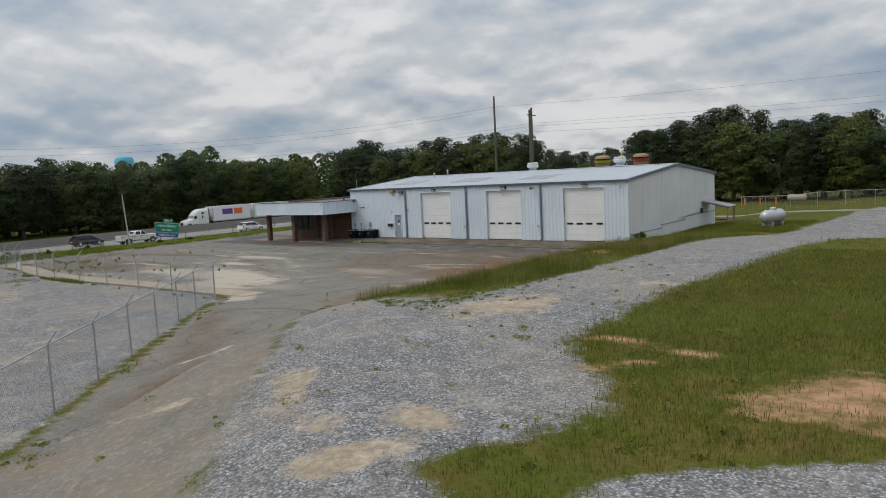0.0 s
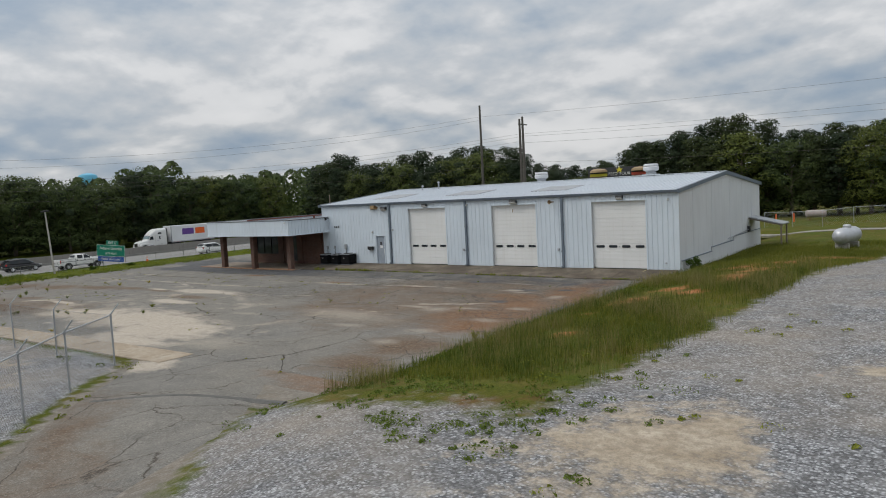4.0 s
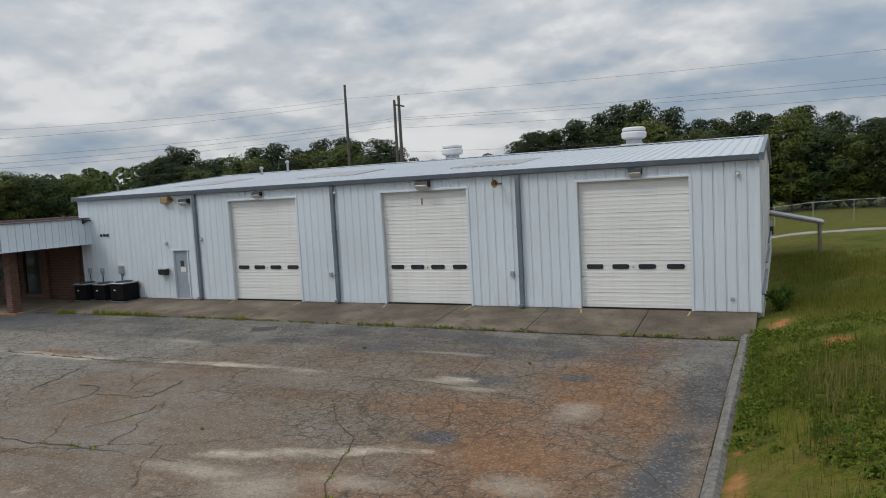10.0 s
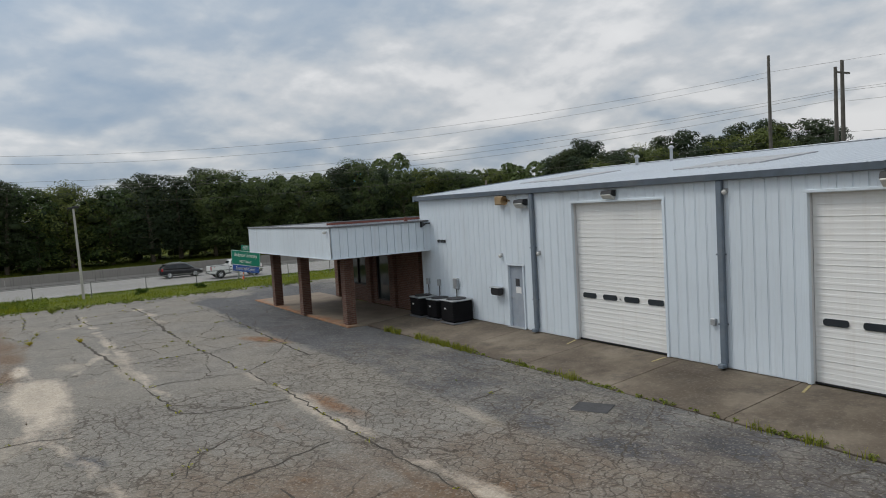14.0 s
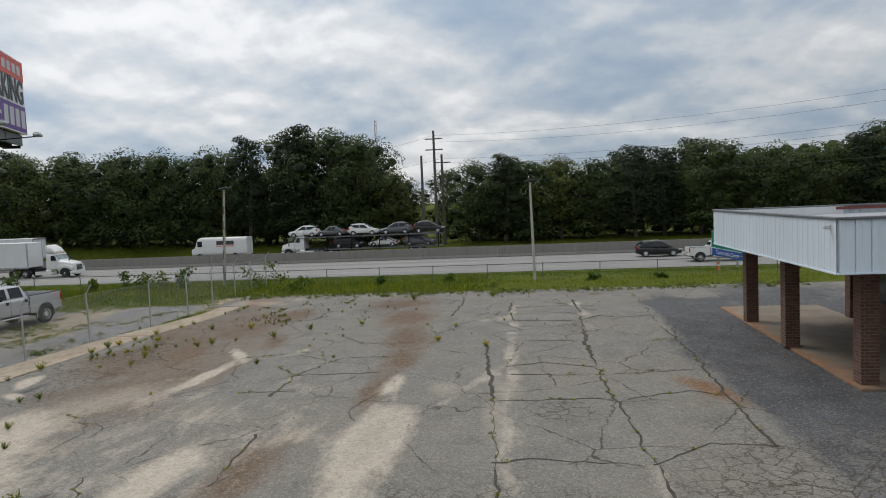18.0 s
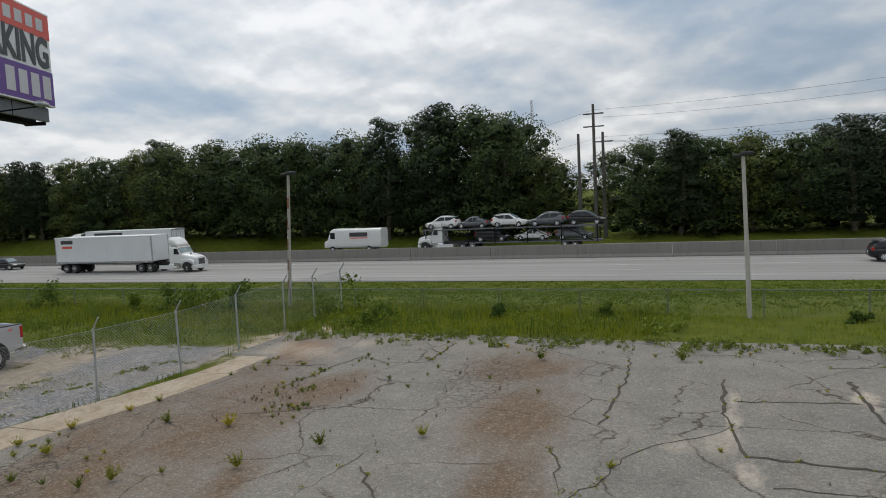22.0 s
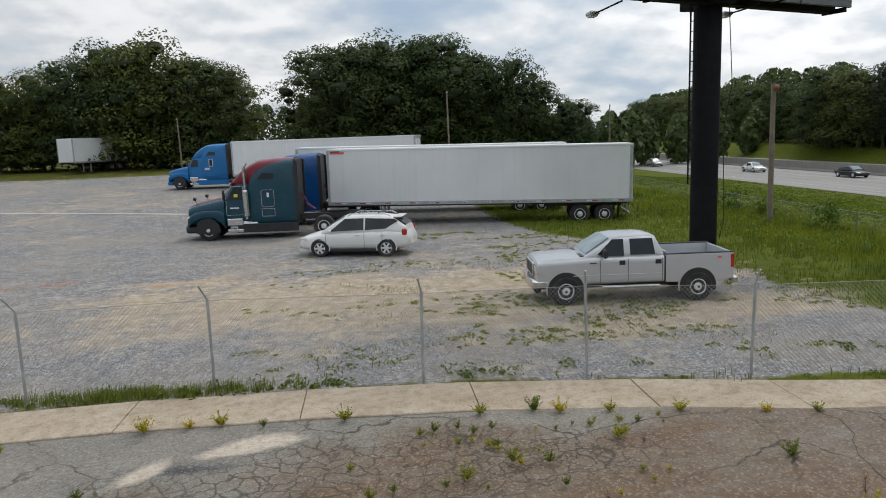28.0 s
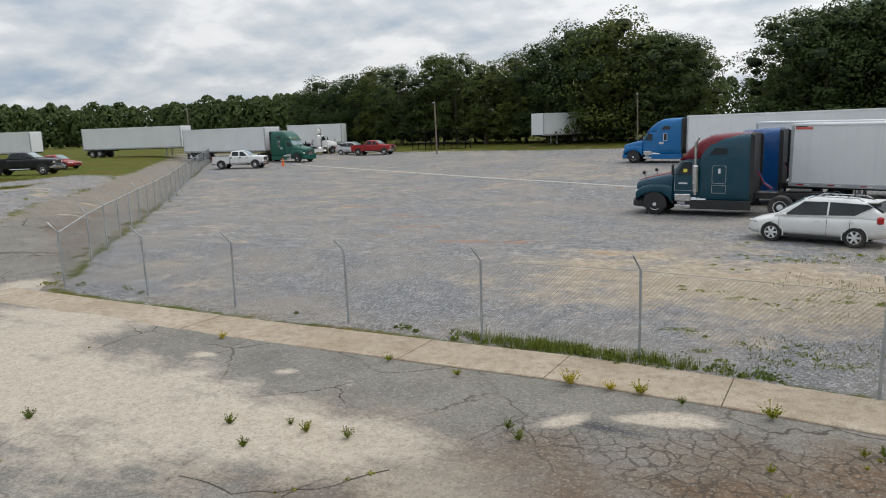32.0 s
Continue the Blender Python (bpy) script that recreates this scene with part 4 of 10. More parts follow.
BROWN = [(-2.9, -19.8, 1.6, 1.6, 0), (-2.6, -22.6, 1.5, 1.2, -20), (-42.6, -15.9, 1.9, 1.3, 15), (-39.0, -15.1, 2.8, 0.95, 8), (-35.0, -14.4, 2.9, 0.65, 6), (-31.4, -13.9, 2.4, 0.5, 0), (-28.0, -13.8, 1.6, 0.4, 0), (-33.2, -21.3, 3.6, 1.0, 12), (-36.6, -20.9, 2.6, 1.3, 0), (-40.0, -20.0, 1.8, 0.8, 0), (-30.2, -22.2, 1.7, 0.5, 10), (-35.2, -23.2, 1.8, 0.5, 10), (-34.6, -18.8, 1.4, 0.4, 10), (-23.0, -15.0, 1.6, 0.5, 0), (-8.5, -9.4, 3.4, 0.8, 0), (-11.5, -13.6, 3.0, 0.3, 4), (-12.5, -8.3, 3.5, 0.25, 0)]
SEAL = [(-40.6, -4.6, 2.6, 0.8, 0), (-36.6, -4.5, 2.8, 0.7, 0), (-31.8, -5.2, 2.8, 0.9, 0), (-27.6, -4.0, 2.6, 0.8, 0), (-12.6, -4.9, 1.0, 0.35, 0), (-11.2, -3.6, 0.7, 0.4, 0), (-9.2, -5.0, 0.9, 0.4, 20), (-5.5, -7.4, 0.8, 0.35, 0), (-4.3, -4.6, 0.6, 0.9, 0), (-3.3, -6.7, 0.35, 0.35, 0), (-0.9, -6.8, 0.5, 2.8, 0), (-1.0, -11.3, 0.35, 2.2, 0), (-18.3, -12.6, 0.7, 0.22, 20), (-4.6, -11.0, 0.4, 0.25, 0), (-28.2, -23.4, 0.9, 0.16, 0), (-6.8, -3.6, 2.5, 0.6, 0)]
GATOR = [(-18.5, -11.0, 3.6, 2.2, 0), (-13.5, -6.4, 5.5, 1.6, 0), (-6.0, -6.4, 4.5, 2.0, 0), (-5.6, -9.6, 4.0, 1.5, 0), (-21.0, -6.2, 3.4, 1.6, 0), (-2.0, -6.0, 1.2, 2.6, 0), (-31.0, -22.8, 3.0, 0.9, 0), (-41.5, -16.8, 1.8, 0.8, 0), (-26.5, -9.6, 0.8, 0.6, 0), (-36.0, -8.6, 0.8, 0.5, 0), (-3.0, -13.6, 1.6, 1.6, 0)]
# pale silt lies along the joints
JOINTS = [((-44, -8.4), (-14, -8.0)), ((-14.3, -7.8), (-5.5, -7.5)), ((-43, -11.1), (-21, -10.5)), ((-31, -16.6), (-22, -15.8)), ((-9, -12.9), (-4.6, -11.6)), ((-33, -17.2), (-29, -18.8)), ((-20.5, -13.4), (-16, -12.2)), ((-30.5, -11.0), (-27, -12.2))]
silt = np.zeros_like(lx)
for (ax, ay), (bx, by) in JOINTS:
    u = np.clip(((lx - ax) * (bx - ax) + (ly - ay) * (by - ay)) / ((bx - ax) ** 2 + (by - ay) ** 2), 0, 1)
    dist = np.hypot(lx - ax - u * (bx - ax), ly - ay - u * (by - ay) + 0.5 * (fbm(lx, ly, 0.7, 2) - 0.5))
    silt = np.maximum(silt, 0.52 * np.exp(-(dist / 0.32) ** 2) * step(0.35, 0.6, fbm(lx, ly, 0.35, 8)))
silt = np.maximum(silt, 0.38 * np.clip(blob(lx, ly, [(-12.5, -17.5, 7.5, 4.0, 0), (-24, -17, 6, 3, 10)]) * 1.6, 0, 1) * step(0.38, 0.58, fbm(lx, ly, 0.3, 17)))
for nm, spots in (("sand", SAND), ("clay", CLAY), ("brown", BROWN), ("seal", SEAL), ("gator", GATOR), ("pale", PALE)):
    val = blob(lx, ly, spots, 0.4)
    if nm == "sand":
        val = np.maximum(val, silt)
    if nm == "brown":
        val = np.maximum(val, 0.62 * np.clip(2.2 * blob(lx, ly, [(-7.0, -10.5, 6.5, 5.5, 0), (-33.5, -21.5, 7.0, 1.8, 8)], 2.0), 0, 1))
    if nm == "seal":
        band = step(-6.1, -5.2, ly) * (0.95 * step(-22.5, -27.5, lx) + 0.52 * step(-27.5, -22.5, lx)) * step(-43.5, -40.5, lx)
        val = np.maximum(val, band * (0.65 + 0.7 * fbm(lx, ly, 0.5, 41)))
    if nm == "gator":
        val = np.maximum(val, 0.5 * step(-7.6, -6.0, ly) * step(-27.0, -24.0, lx))
    set_attr(lot_me, nm, val)
lot = tagged(new("parking_lot", lot_me), "cracked grey asphalt parking lot with clay and sand stains", "pavement", kind="structure")
side_me, sx, sy = sheet("parking_lot", np.arange(LOT_W, -36.9, 0.5), np.arange(APRON - 0.16, 35, 0.5), lambda x, y: lot_z(x, y) - 0.004, "asphalt")
for nm, spots in (("sand", []), ("clay", []), ("brown", []), ("seal", [(-41, 0, 5, 3, 0)]), ("gator", []), ("pale", [])):
    set_attr(side_me, nm, blob(sx, sy, spots))
tagged(new("parking_lot", side_me), "cracked grey asphalt beside the brick office", "pavement", kind="structure")

# the drive: the same asphalt, running on from the lot along its fence
gx2, gy2 = np.meshgrid(np.arange(-10.6, 9.0, 0.2), np.arange(-44.0, -24.39, 0.2), indexing="ij")
idx = np.arange(gx2.size).reshape(gx2.shape)
face_x, face_y = gx2[:-1, :-1] + 0.1, gy2[:-1, :-1] + 0.1
side = gate_side(face_x, face_y)
ragged = 0.5 * (fbm(face_x, face_y, 0.6, 14) - 0.5)
keep = (side > 0.35 + 0.6 * ragged) & ((side < 6.0 + 2.2 * ragged) | (face_y > -25.6)) & (face_x < -0.6 + ragged - 0.35 * (face_y + 24) * (face_y < -24)) & (face_y > -43)
quads_all = np.stack([idx[:-1, :-1], idx[1:, :-1], idx[1:, 1:], idx[:-1, 1:]], -1)[keep]
g2 = gate_side(gx2, gy2)
rim = np.minimum(step(0.2, 1.0, g2), np.maximum(step(6.2, 4.9, g2), step(-25.9, -25.3, gy2)))
rim = np.minimum(rim, step(-0.2, -1.2, gx2 + 0.35 * (gy2 + 24) * (gy2 < -24)))
gz2 = height(gx2, gy2) - 0.06 + 0.095 * rim
drive_me = flat_mesh("drive", np.stack([gx2, gy2, gz2], -1).reshape(-1, 3), quads_all, "asphalt")
drive_me.shade_smooth()
for nm, spots in (("sand", SAND + [(-9.4, -26.0, 1.6, 0.9, 0), (6.2, -38.2, 2.6, 0.22, 42), (2.6, -34.6, 2.0, 0.16, 44)]), ("clay", [(-2.2, -23.6, 2.4, 1.4, -20)]), ("brown", [(4, -37, 5, 1.6, -45), (-4, -31, 3, 1.0, -45), (0, -34, 4, 1.2, -45)]), ("seal", []), ("gator", []), ("pale", [])):
    set_attr(drive_me, nm, blob(gx2, gy2, spots) * (0.9 if nm == "sand" else 0.75))
tagged(new("drive", drive_me), "worn grey asphalt drive stained with brown dirt", "pavement", kind="structure")

# ---- the service building ----
BX0, BX1, BY0, BY1, BASE, EAVE, RIDGE, RY = -27.8, 0.0, 0.2, 18.7, 0.28, 4.62, 5.52, 9.6
DOORS = [(-19.1, -15.82), (-12.13, -8.84), (-5.13, -1.85)]
D_TOP, PD = 4.2, (-22.3, -21.42)
warehouse = thing("warehouse", "white ribbed metal service building with three overhead doors", "building", pose(0, 0, 0), kind="structure")


def ribbed(x0, x1, z0, z1, y, out=-1, pitch=0.305, axis="x"):
    """A sheet of ribbed cladding between x0 and x1, with raised ribs, as one mesh."""
    b = Mesh()
    n = max(1, round((x1 - x0) / pitch))
    p = (x1 - x0) / n
    pts = []
    for i in range(n):
        a = x0 + i * p
        pts += [(a, 0.026), (a + 0.002, 0.0), (a + 0.017, 0.0), (a + 0.019, 0.036), (a + 0.034, 0.036), (a + 0.050, 0.026), (a + p * 0.5 - 0.015, 0.026), (a + p * 0.5, 0.030), (a + p * 0.5 + 0.015, 0.026)]
    pts.append((x1, 0.026))
    v, f = [], []
    for a, d in pts:
        for z in (z0, z1):
            v.append((a, y + out * d, z) if axis == "x" else (y + out * d, a, z))
    for i in range(len(pts) - 1):
        f.append((2 * i, 2 * i + 2, 2 * i + 3, 2 * i + 1))
    b.add(v, f)
    return b


# frame of the front wall behind the cladding, with real openings
core = Mesh()
edges = [BX0] + [e for d in sorted(DOORS + [PD]) for e in d] + [BX1]
for i in range(0, len(edges), 2):
    core.box(((edges[i] + edges[i + 1]) / 2, BY0 + 0.1, (BASE + EAVE) / 2), (edges[i + 1] - edges[i], 0.2, EAVE - BASE))
for a, c in DOORS:
    core.box(((a + c) / 2, BY0 + 0.1, (D_TOP + EAVE) / 2), (c - a, 0.2, EAVE - D_TOP))
core.box((sum(PD) / 2, BY0 + 0.1, (2.3 + EAVE) / 2), (PD[1] - PD[0], 0.2, EAVE - 2.3))
part("wall", core, "wall_side", warehouse)
for i in range(0, len(edges), 2):
    part("cladding", ribbed(edges[i] + 0.03, edges[i + 1] - 0.03, BASE + 0.02, EAVE, BY0 - 0.004), "wall", warehouse, "white ribbed wall sheet", 0)
for a, c in DOORS:
    part("cladding", ribbed(a - 0.03, c + 0.03, D_TOP + 0.06, EAVE, BY0 - 0.004), "wall", warehouse, "white ribbed wall sheet", 0)
part("cladding", ribbed(PD[0] - 0.03, PD[1] + 0.03, 2.36, EAVE, BY0 - 0.004), "wall", warehouse, "white ribbed wall sheet", 0)
for nm, x in (("gable_wall", BX1 - 0.1), ("gable_wall", BX0 + 0.1)):
    gw = Mesh().prism([(BY0 + 0.2, 0.0), (BY1, 0.0), (BY1, EAVE), (RY, RIDGE), (BY0 + 0.2, EAVE + 0.02)], (x - 0.1, x + 0.1), "x")
    part(nm, gw, "wall_side", warehouse, "flat off-white gable wall", 0)
part("wall", Mesh().box(((BX0 + BX1) / 2, BY1 - 0.1, (EAVE) / 2), (BX1 - BX0 - 0.4, 0.19, EAVE)), "wall_side", warehouse)
# gable seams and the stepped foundation band
for y in (2.6, 6.3, 10.4, 13.6, 16.2):
    top = EAVE + (RIDGE - EAVE) * (1 - abs(y - RY) / 9.4) - 0.12
    part("seam", Mesh().box((BX1 + 0.008, y, (1.0 + top) / 2), (0.016, 0.035, top - 1.0)), "wall_side", warehouse)
for y0, y1, h in ((0.4, 6.0, 0.75), (6.0, 11.0, 1.0), (11.0, 18.6, 1.25)):
    part("foundation_band", Mesh().box((BX1 + 0.03, (y0 + y1) / 2, h / 2), (0.06, y1 - y0, h), ch=0.01), "wall_side", warehouse, "pale painted foundation band")
    part("band_flashing", Mesh().box((BX1 + 0.045, (y0 + y1) / 2, h + 0.025), (0.09, y1 - y0, 0.05), ch=0.01), "trim", warehouse)
part("corner_trim", Mesh().box((BX1 - 0.045, BY0 - 0.017, (BASE + EAVE) / 2), (0.11, 0.06, EAVE - BASE), ch=0.01), "wall", warehouse)
part("corner_trim", Mesh().box((BX0 + 0.045, BY0 - 0.017, (BASE + EAVE) / 2), (0.11, 0.06, EAVE - BASE), ch=0.01), "wall", warehouse)
# roof: two slopes of ribbed sheet
slope = math.atan2(RIDGE - EAVE, RY - BY0)
for sgn, y0, y1 in ((1, BY0 - 0.22, RY), (-1, BY1 + 0.22, RY)):
    v, f = [], []
    n = 92
    x0, x1 = BX0 - 0.18, BX1 + 0.12
    p = (x1 - x0) / n
    za = EAVE + 0.10 - 0.02
    pts = []
    for i in range(n):
        a = x0 + i * p
        pts += [(a, 0.03), (a + 0.03, 0.03), (a + 0.06, 0.0), (a + p - 0.03, 0.0)]
    pts.append((x1, 0.03))
    for a, d in pts:
        v += [(a, y0, za + d), (a, y1, RIDGE + 0.10 + d)]
    f = [(2 * i, 2 * i + 2, 2 * i + 3, 2 * i + 1) for i in range(len(pts) - 1)]
    part("roof", Mesh().add(v, f), "roof", warehouse, "pale ribbed galvanised roof sheet", 0)
part("ridge_cap", Mesh().prism([(RY - 0.25, RIDGE + 0.125), (RY, RIDGE + 0.16), (RY + 0.25, RIDGE + 0.125), (RY, RIDGE + 0.135)], (BX0 - 0.18, BX1 + 0.12), "x"), "roof", warehouse)
for a, b2 in ((-24.5, -22.0), (-17.5, -14.8), (-10.5, -7.8)):
    y0, y1 = 2.6, 5.2
    zc = lambda y: EAVE + 0.115 + (RIDGE - EAVE + 0.02) * (y - BY0 + 0.22) / (RY - BY0 + 0.22)
    part("skylight_panel", Mesh().add([(a, y0, zc(y0) + 0.012), (b2, y0, zc(y0) + 0.012), (b2, y1, zc(y1) + 0.012), (a, y1, zc(y1) + 0.012), (a, y0, zc(y0) - 0.03), (b2, y0, zc(y0) - 0.03), (b2, y1, zc(y1) - 0.03), (a, y1, zc(y1) - 0.03)],
                                      [(0, 1, 2, 3), (0, 4, 5, 1), (1, 5, 6, 2), (2, 6, 7, 3), (3, 7, 4, 0)]), "flat_roof", warehouse, "dull translucent roof panel")
part("gutter", Mesh().prism([(BY0 - 0.05, EAVE - 0.06), (BY0 - 0.19, EAVE - 0.04), (BY0 - 0.23, EAVE + 0.10), (BY0 - 0.05, EAVE + 0.10)], (BX0 - 0.18, BX1 + 0.1), "x"), "trim", warehouse, "slate-blue eaves gutter")
for x in (BX1 + 0.06, BX0 - 0.12):
    for y0, z0, y1, z1 in ((BY0 - 0.22, EAVE, RY, RIDGE), (BY1 + 0.22, EAVE, RY, RIDGE)):
        part("rake_trim", Mesh().add([(x - 0.06, y0, z0 - 0.08), (x + 0.06, y0, z0 - 0.08), (x + 0.06, y0, z0 + 0.13), (x - 0.06, y0, z0 + 0.13), (x - 0.06, y1, z1 - 0.08), (x + 0.06, y1, z1 - 0.08), (x + 0.06, y1, z1 + 0.155), (x - 0.06, y1, z1 + 0.155)],
                                     [(0, 1, 2, 3), (4, 7, 6, 5), (0, 4, 5, 1), (1, 5, 6, 2), (2, 6, 7, 3), (3, 7, 4, 0)]), "trim", warehouse, "slate-blue rake trim")
for x in (-20.82, -14.13, -7.03):
    ds = part("downspout", Mesh().box((x, BY0 - 0.10, (BASE + 0.12 + EAVE - 0.05) / 2), (0.15, 0.11, EAVE - 0.17 - BASE), ch=0.015).box((x, BY0 - 0.17, BASE + 0.07), (0.15, 0.2, 0.1), ch=0.015), "trim", warehouse, "slate-blue downspout")
    for z in (1.3, 2.9):
        part("strap", Mesh().box((x, BY0 - 0.10, z), (0.19, 0.125, 0.035)), "trim", ds)


def overhead_door(x0, x1, stain):
    d = part("overhead_door", Mesh().box(((x0 + x1) / 2, BY0 + 0.16, (BASE + D_TOP) / 2), (x1 - x0, 0.03, D_TOP - BASE)), "door_white", warehouse, "white sectional overhead door, closed")
    n, w = 8, x1 - x0
    h = (D_TOP - BASE) / n
    for i in range(n):
        z0 = BASE + i * h
        b = Mesh()
        # each section: two raised ribs pressed in the sheet
        prof = [(0.0, -0.014), (0.008, -0.014), (0.010, 0.006), (0.03, 0.0), (0.10, 0.0), (0.112, 0.004), (0.15, 0.004), (0.162, 0.0), (h / 2 - 0.012, 0.0), (h / 2 - 0.010, -0.010), (h / 2, -0.010), (h / 2 + 0.002, 0.006), (h / 2 + 0.02, 0.0), (0.345, 0.0), (0.357, 0.004), (0.395, 0.004), (0.407, 0.0), (h - 0.010, 0.0), (h - 0.006, -0.014)]
        v, f = [], []
        for z, q in prof:
            v += [(x0 + 0.01, BY0 + 0.125 - q, z0 + z), (x1 - 0.01, BY0 + 0.125 - q, z0 + z)]
        f = [(2 * k, 2 * k + 1, 2 * k + 3, 2 * k + 2) for k in range(len(prof) - 1)]
        b.add(v, f)
        sec = part("section", b, "door_white", d, "", 0)
        if i == 2:
            z0 += 0.10
            for c in (0.135, 0.375, 0.615, 0.865):
                wx = x0 + w * c
                oval = [(wx + sx * 0.2 + 0.055 * math.cos(a), z0 + h * 0.45 + sz * 0.018 + 0.055 * math.sin(a)) for sx, sz, q in ((1, 1, 0), (-1, 1, 1), (-1, -1, 2), (1, -1, 3)) for a in (q * math.pi / 2 + j * math.pi / 8 for j in range(5))]
                part("window", Mesh().prism(oval, (BY0 + 0.097, BY0 + 0.127), "y"), "window_black", d, "small black rounded door window")
            part("lock", Mesh().box((x0 + w * 0.49, BY0 + 0.105, z0 + h * 0.42), (0.05, 0.03, 0.05), ch=0.008), "steel", d)
    part("bottom_seal", Mesh().box(((x0 + x1) / 2, BY0 + 0.12, BASE + 0.02), (w, 0.05, 0.04)), "black", d)
    for x in (x0 - 0.035, x1 + 0.035):
        part("jamb", Mesh().box((x, BY0 - 0.01, (BASE + D_TOP) / 2), (0.09, 0.10, D_TOP - BASE), ch=0.01), "wall", d)
    part("head_trim", Mesh().box(((x0 + x1) / 2, BY0 - 0.01, D_TOP + 0.03), (w + 0.16, 0.10, 0.07), ch=0.01), "wall", d)
    if stain:
        part("rust_streak", Mesh().box((x0 + w * 0.47, BY0 + 0.108, D_TOP - 0.36), (0.05, 0.004, 0.22)), "beige", d)


for i, (a, c) in enumerate(DOORS):
    overhead_door(a, c, i == 1)
pd = part("personnel_door", Mesh().box((sum(PD) / 2, BY0 + 0.06, (BASE + 2.28) / 2), (PD[1] - PD[0] - 0.08, 0.05, 2.28 - BASE - 0.02), ch=0.006), "door_grey", warehouse, "scuffed grey steel personnel door, closed")
for x in PD:
    part("door_frame", Mesh().box((x + (0.03 if x == PD[0] else -0.03), BY0 + 0.0, (BASE + 2.3) / 2), (0.06, 0.12, 2.3 - BASE), ch=0.008), "wall", pd)
part("door_frame", Mesh().box((sum(PD) / 2, BY0, 2.32), (PD[1] - PD[0] + 0.1, 0.12, 0.06), ch=0.008), "wall", pd)
part("handle", Mesh().tube((PD[0] + 0.13, BY0 - 0.03, 1.25), (PD[0] + 0.25, BY0 - 0.03, 1.25), 0.014).tube((PD[0] + 0.13, BY0 + 0.04, 1.25), (PD[0] + 0.13, BY0 - 0.03, 1.25), 0.018), "steel", pd, "lever handle")
part("notice", Mesh().box((-21.86, BY0 + 0.028, 1.75), (0.2, 0.006, 0.24)), "vinyl_dark", pd)
part("notice", Mesh().box((-21.82, BY0 + 0.029, 1.5), (0.27, 0.006, 0.2)), "white", pd)
part("scuff", Mesh().box((-21.55, BY0 + 0.0305, 1.15), (0.08, 0.006, 0.4)), "white", pd)
part("threshold", Mesh().box((sum(PD) / 2, BY0 - 0.02, BASE + 0.015), (0.95, 0.2, 0.03), ch=0.005), "steel", pd)

# roof ventilators and vents
def roof_z(y):
    return EAVE + 0.09 + (RIDGE + 0.10 - EAVE - 0.09) * (1 - abs(y - RY) / 9.6)


for x, y in ((-14.2, 10.9), (-5.2, 10.3)):
    z = roof_z(y) - 0.06
    v = thing("roof_ventilator", "pale metal round turbine-type roof ventilator on the ridge", "ventilator", pose(x, y, z), "roof ventilators")
    part("curb", Mesh().box((0, 0, 0.09), (0.95, 0.95, 0.3), ch=0.02), "roof", v)
    part("throat", Mesh().lathe((0, 0, 0.2), [(0.36, 0), (0.34, 0.22), (0.34, 0.3)]), "steel", v)
    part("drum", Mesh().lathe((0, 0, 0.45), [(0.40, 0), (0.52, 0.07), (0.54, 0.26), (0.50, 0.32)]), "wall_side", v)
    part("cap", Mesh().lathe((0, 0, 0.79), [(0.46, 0), (0.50, 0.03), (0.50, 0.12), (0.42, 0.17), (0.1, 0.18)]), "wall_side", v)
for x, y, h in ((-22.6, 8.6, 0.55), (-24.0, 8.2, 0.35)):
    v = thing("vent_pipe", "short steel vent pipe with a cap on the roof", "vent pipe", pose(x, y, roof_z(y) - 0.03), "vent pipes")
    part("pipe", Mesh().tube((0, 0, 0), (0, 0, h), 0.06), "steel", v)
    part("cap", Mesh().lathe((0, 0, h), [(0.1, 0), (0.12, 0.04), (0.05, 0.12)]), "steel", v)

# lights, horns and boxes on the front wall
def wall_pack(x, z, s=1.0, tilt=0.0):
    t = thing("wall_light", "bronze and clear flood wall light above the doors", "wall light", pose(x, BY0 - 0.03, z), "wall lights")
    part("housing", Mesh().prism([(0, 0.12 * s), (-0.20 * s, 0.10 * s), (-0.24 * s, -0.02), (-0.1 * s, -0.1 * s), (0, -0.1 * s)], (-0.24 * s, 0.24 * s), "x"), "black", t)
    part("lens", Mesh().prism([(-0.10 * s, -0.105 * s), (-0.245 * s, -0.02), (-0.255 * s, -0.04), (-0.13 * s, -0.18 * s), (-0.02, -0.18 * s), (-0.02, -0.105 * s)], (-0.22 * s, 0.22 * s), "x"), "lens", t)
    part("bracket", Mesh().box((0, 0.0, 0.0), (0.14, 0.05, 0.16), ch=0.01), "steel", t)


wall_pack(-21.3, 4.30, 0.95)
wall_pack(-17.55, 4.42, 0.8)
wall_pack(-10.4, 4.42, 1.0)
wall_pack(-3.35, 4.42, 0.8)


def horn(x, z, turn, name="loudspeaker_horn"):
    t = thing(name, "faded beige loudspeaker horn under the eaves", "loudspeaker", pose(x, BY0 - 0.12, z, 0, 0, turn), "horns")
    part("bell", Mesh().lathe((0, -0.22, 0), [(0.13, -0.10), (0.125, -0.09), (0.06, 0.02), (0.035, 0.10), (0.035, 0.22)], "y", 16, False), "beige", t)
    part("bracket", Mesh().box((0, 0.06, 0.0), (0.05, 0.14, 0.05), ch=0.008), "rust", t)


horn(-21.95, 4.38, 30)
horn(-7.62, 4.30, -10)
solid("horn_box", Mesh().box((0, 0, 0), (0.42, 0.2, 0.28), ch=0.03), "beige", "faded beige plastic loudspeaker box", "loudspeaker", pose(-22.35, BY0 - 0.13, 4.40))


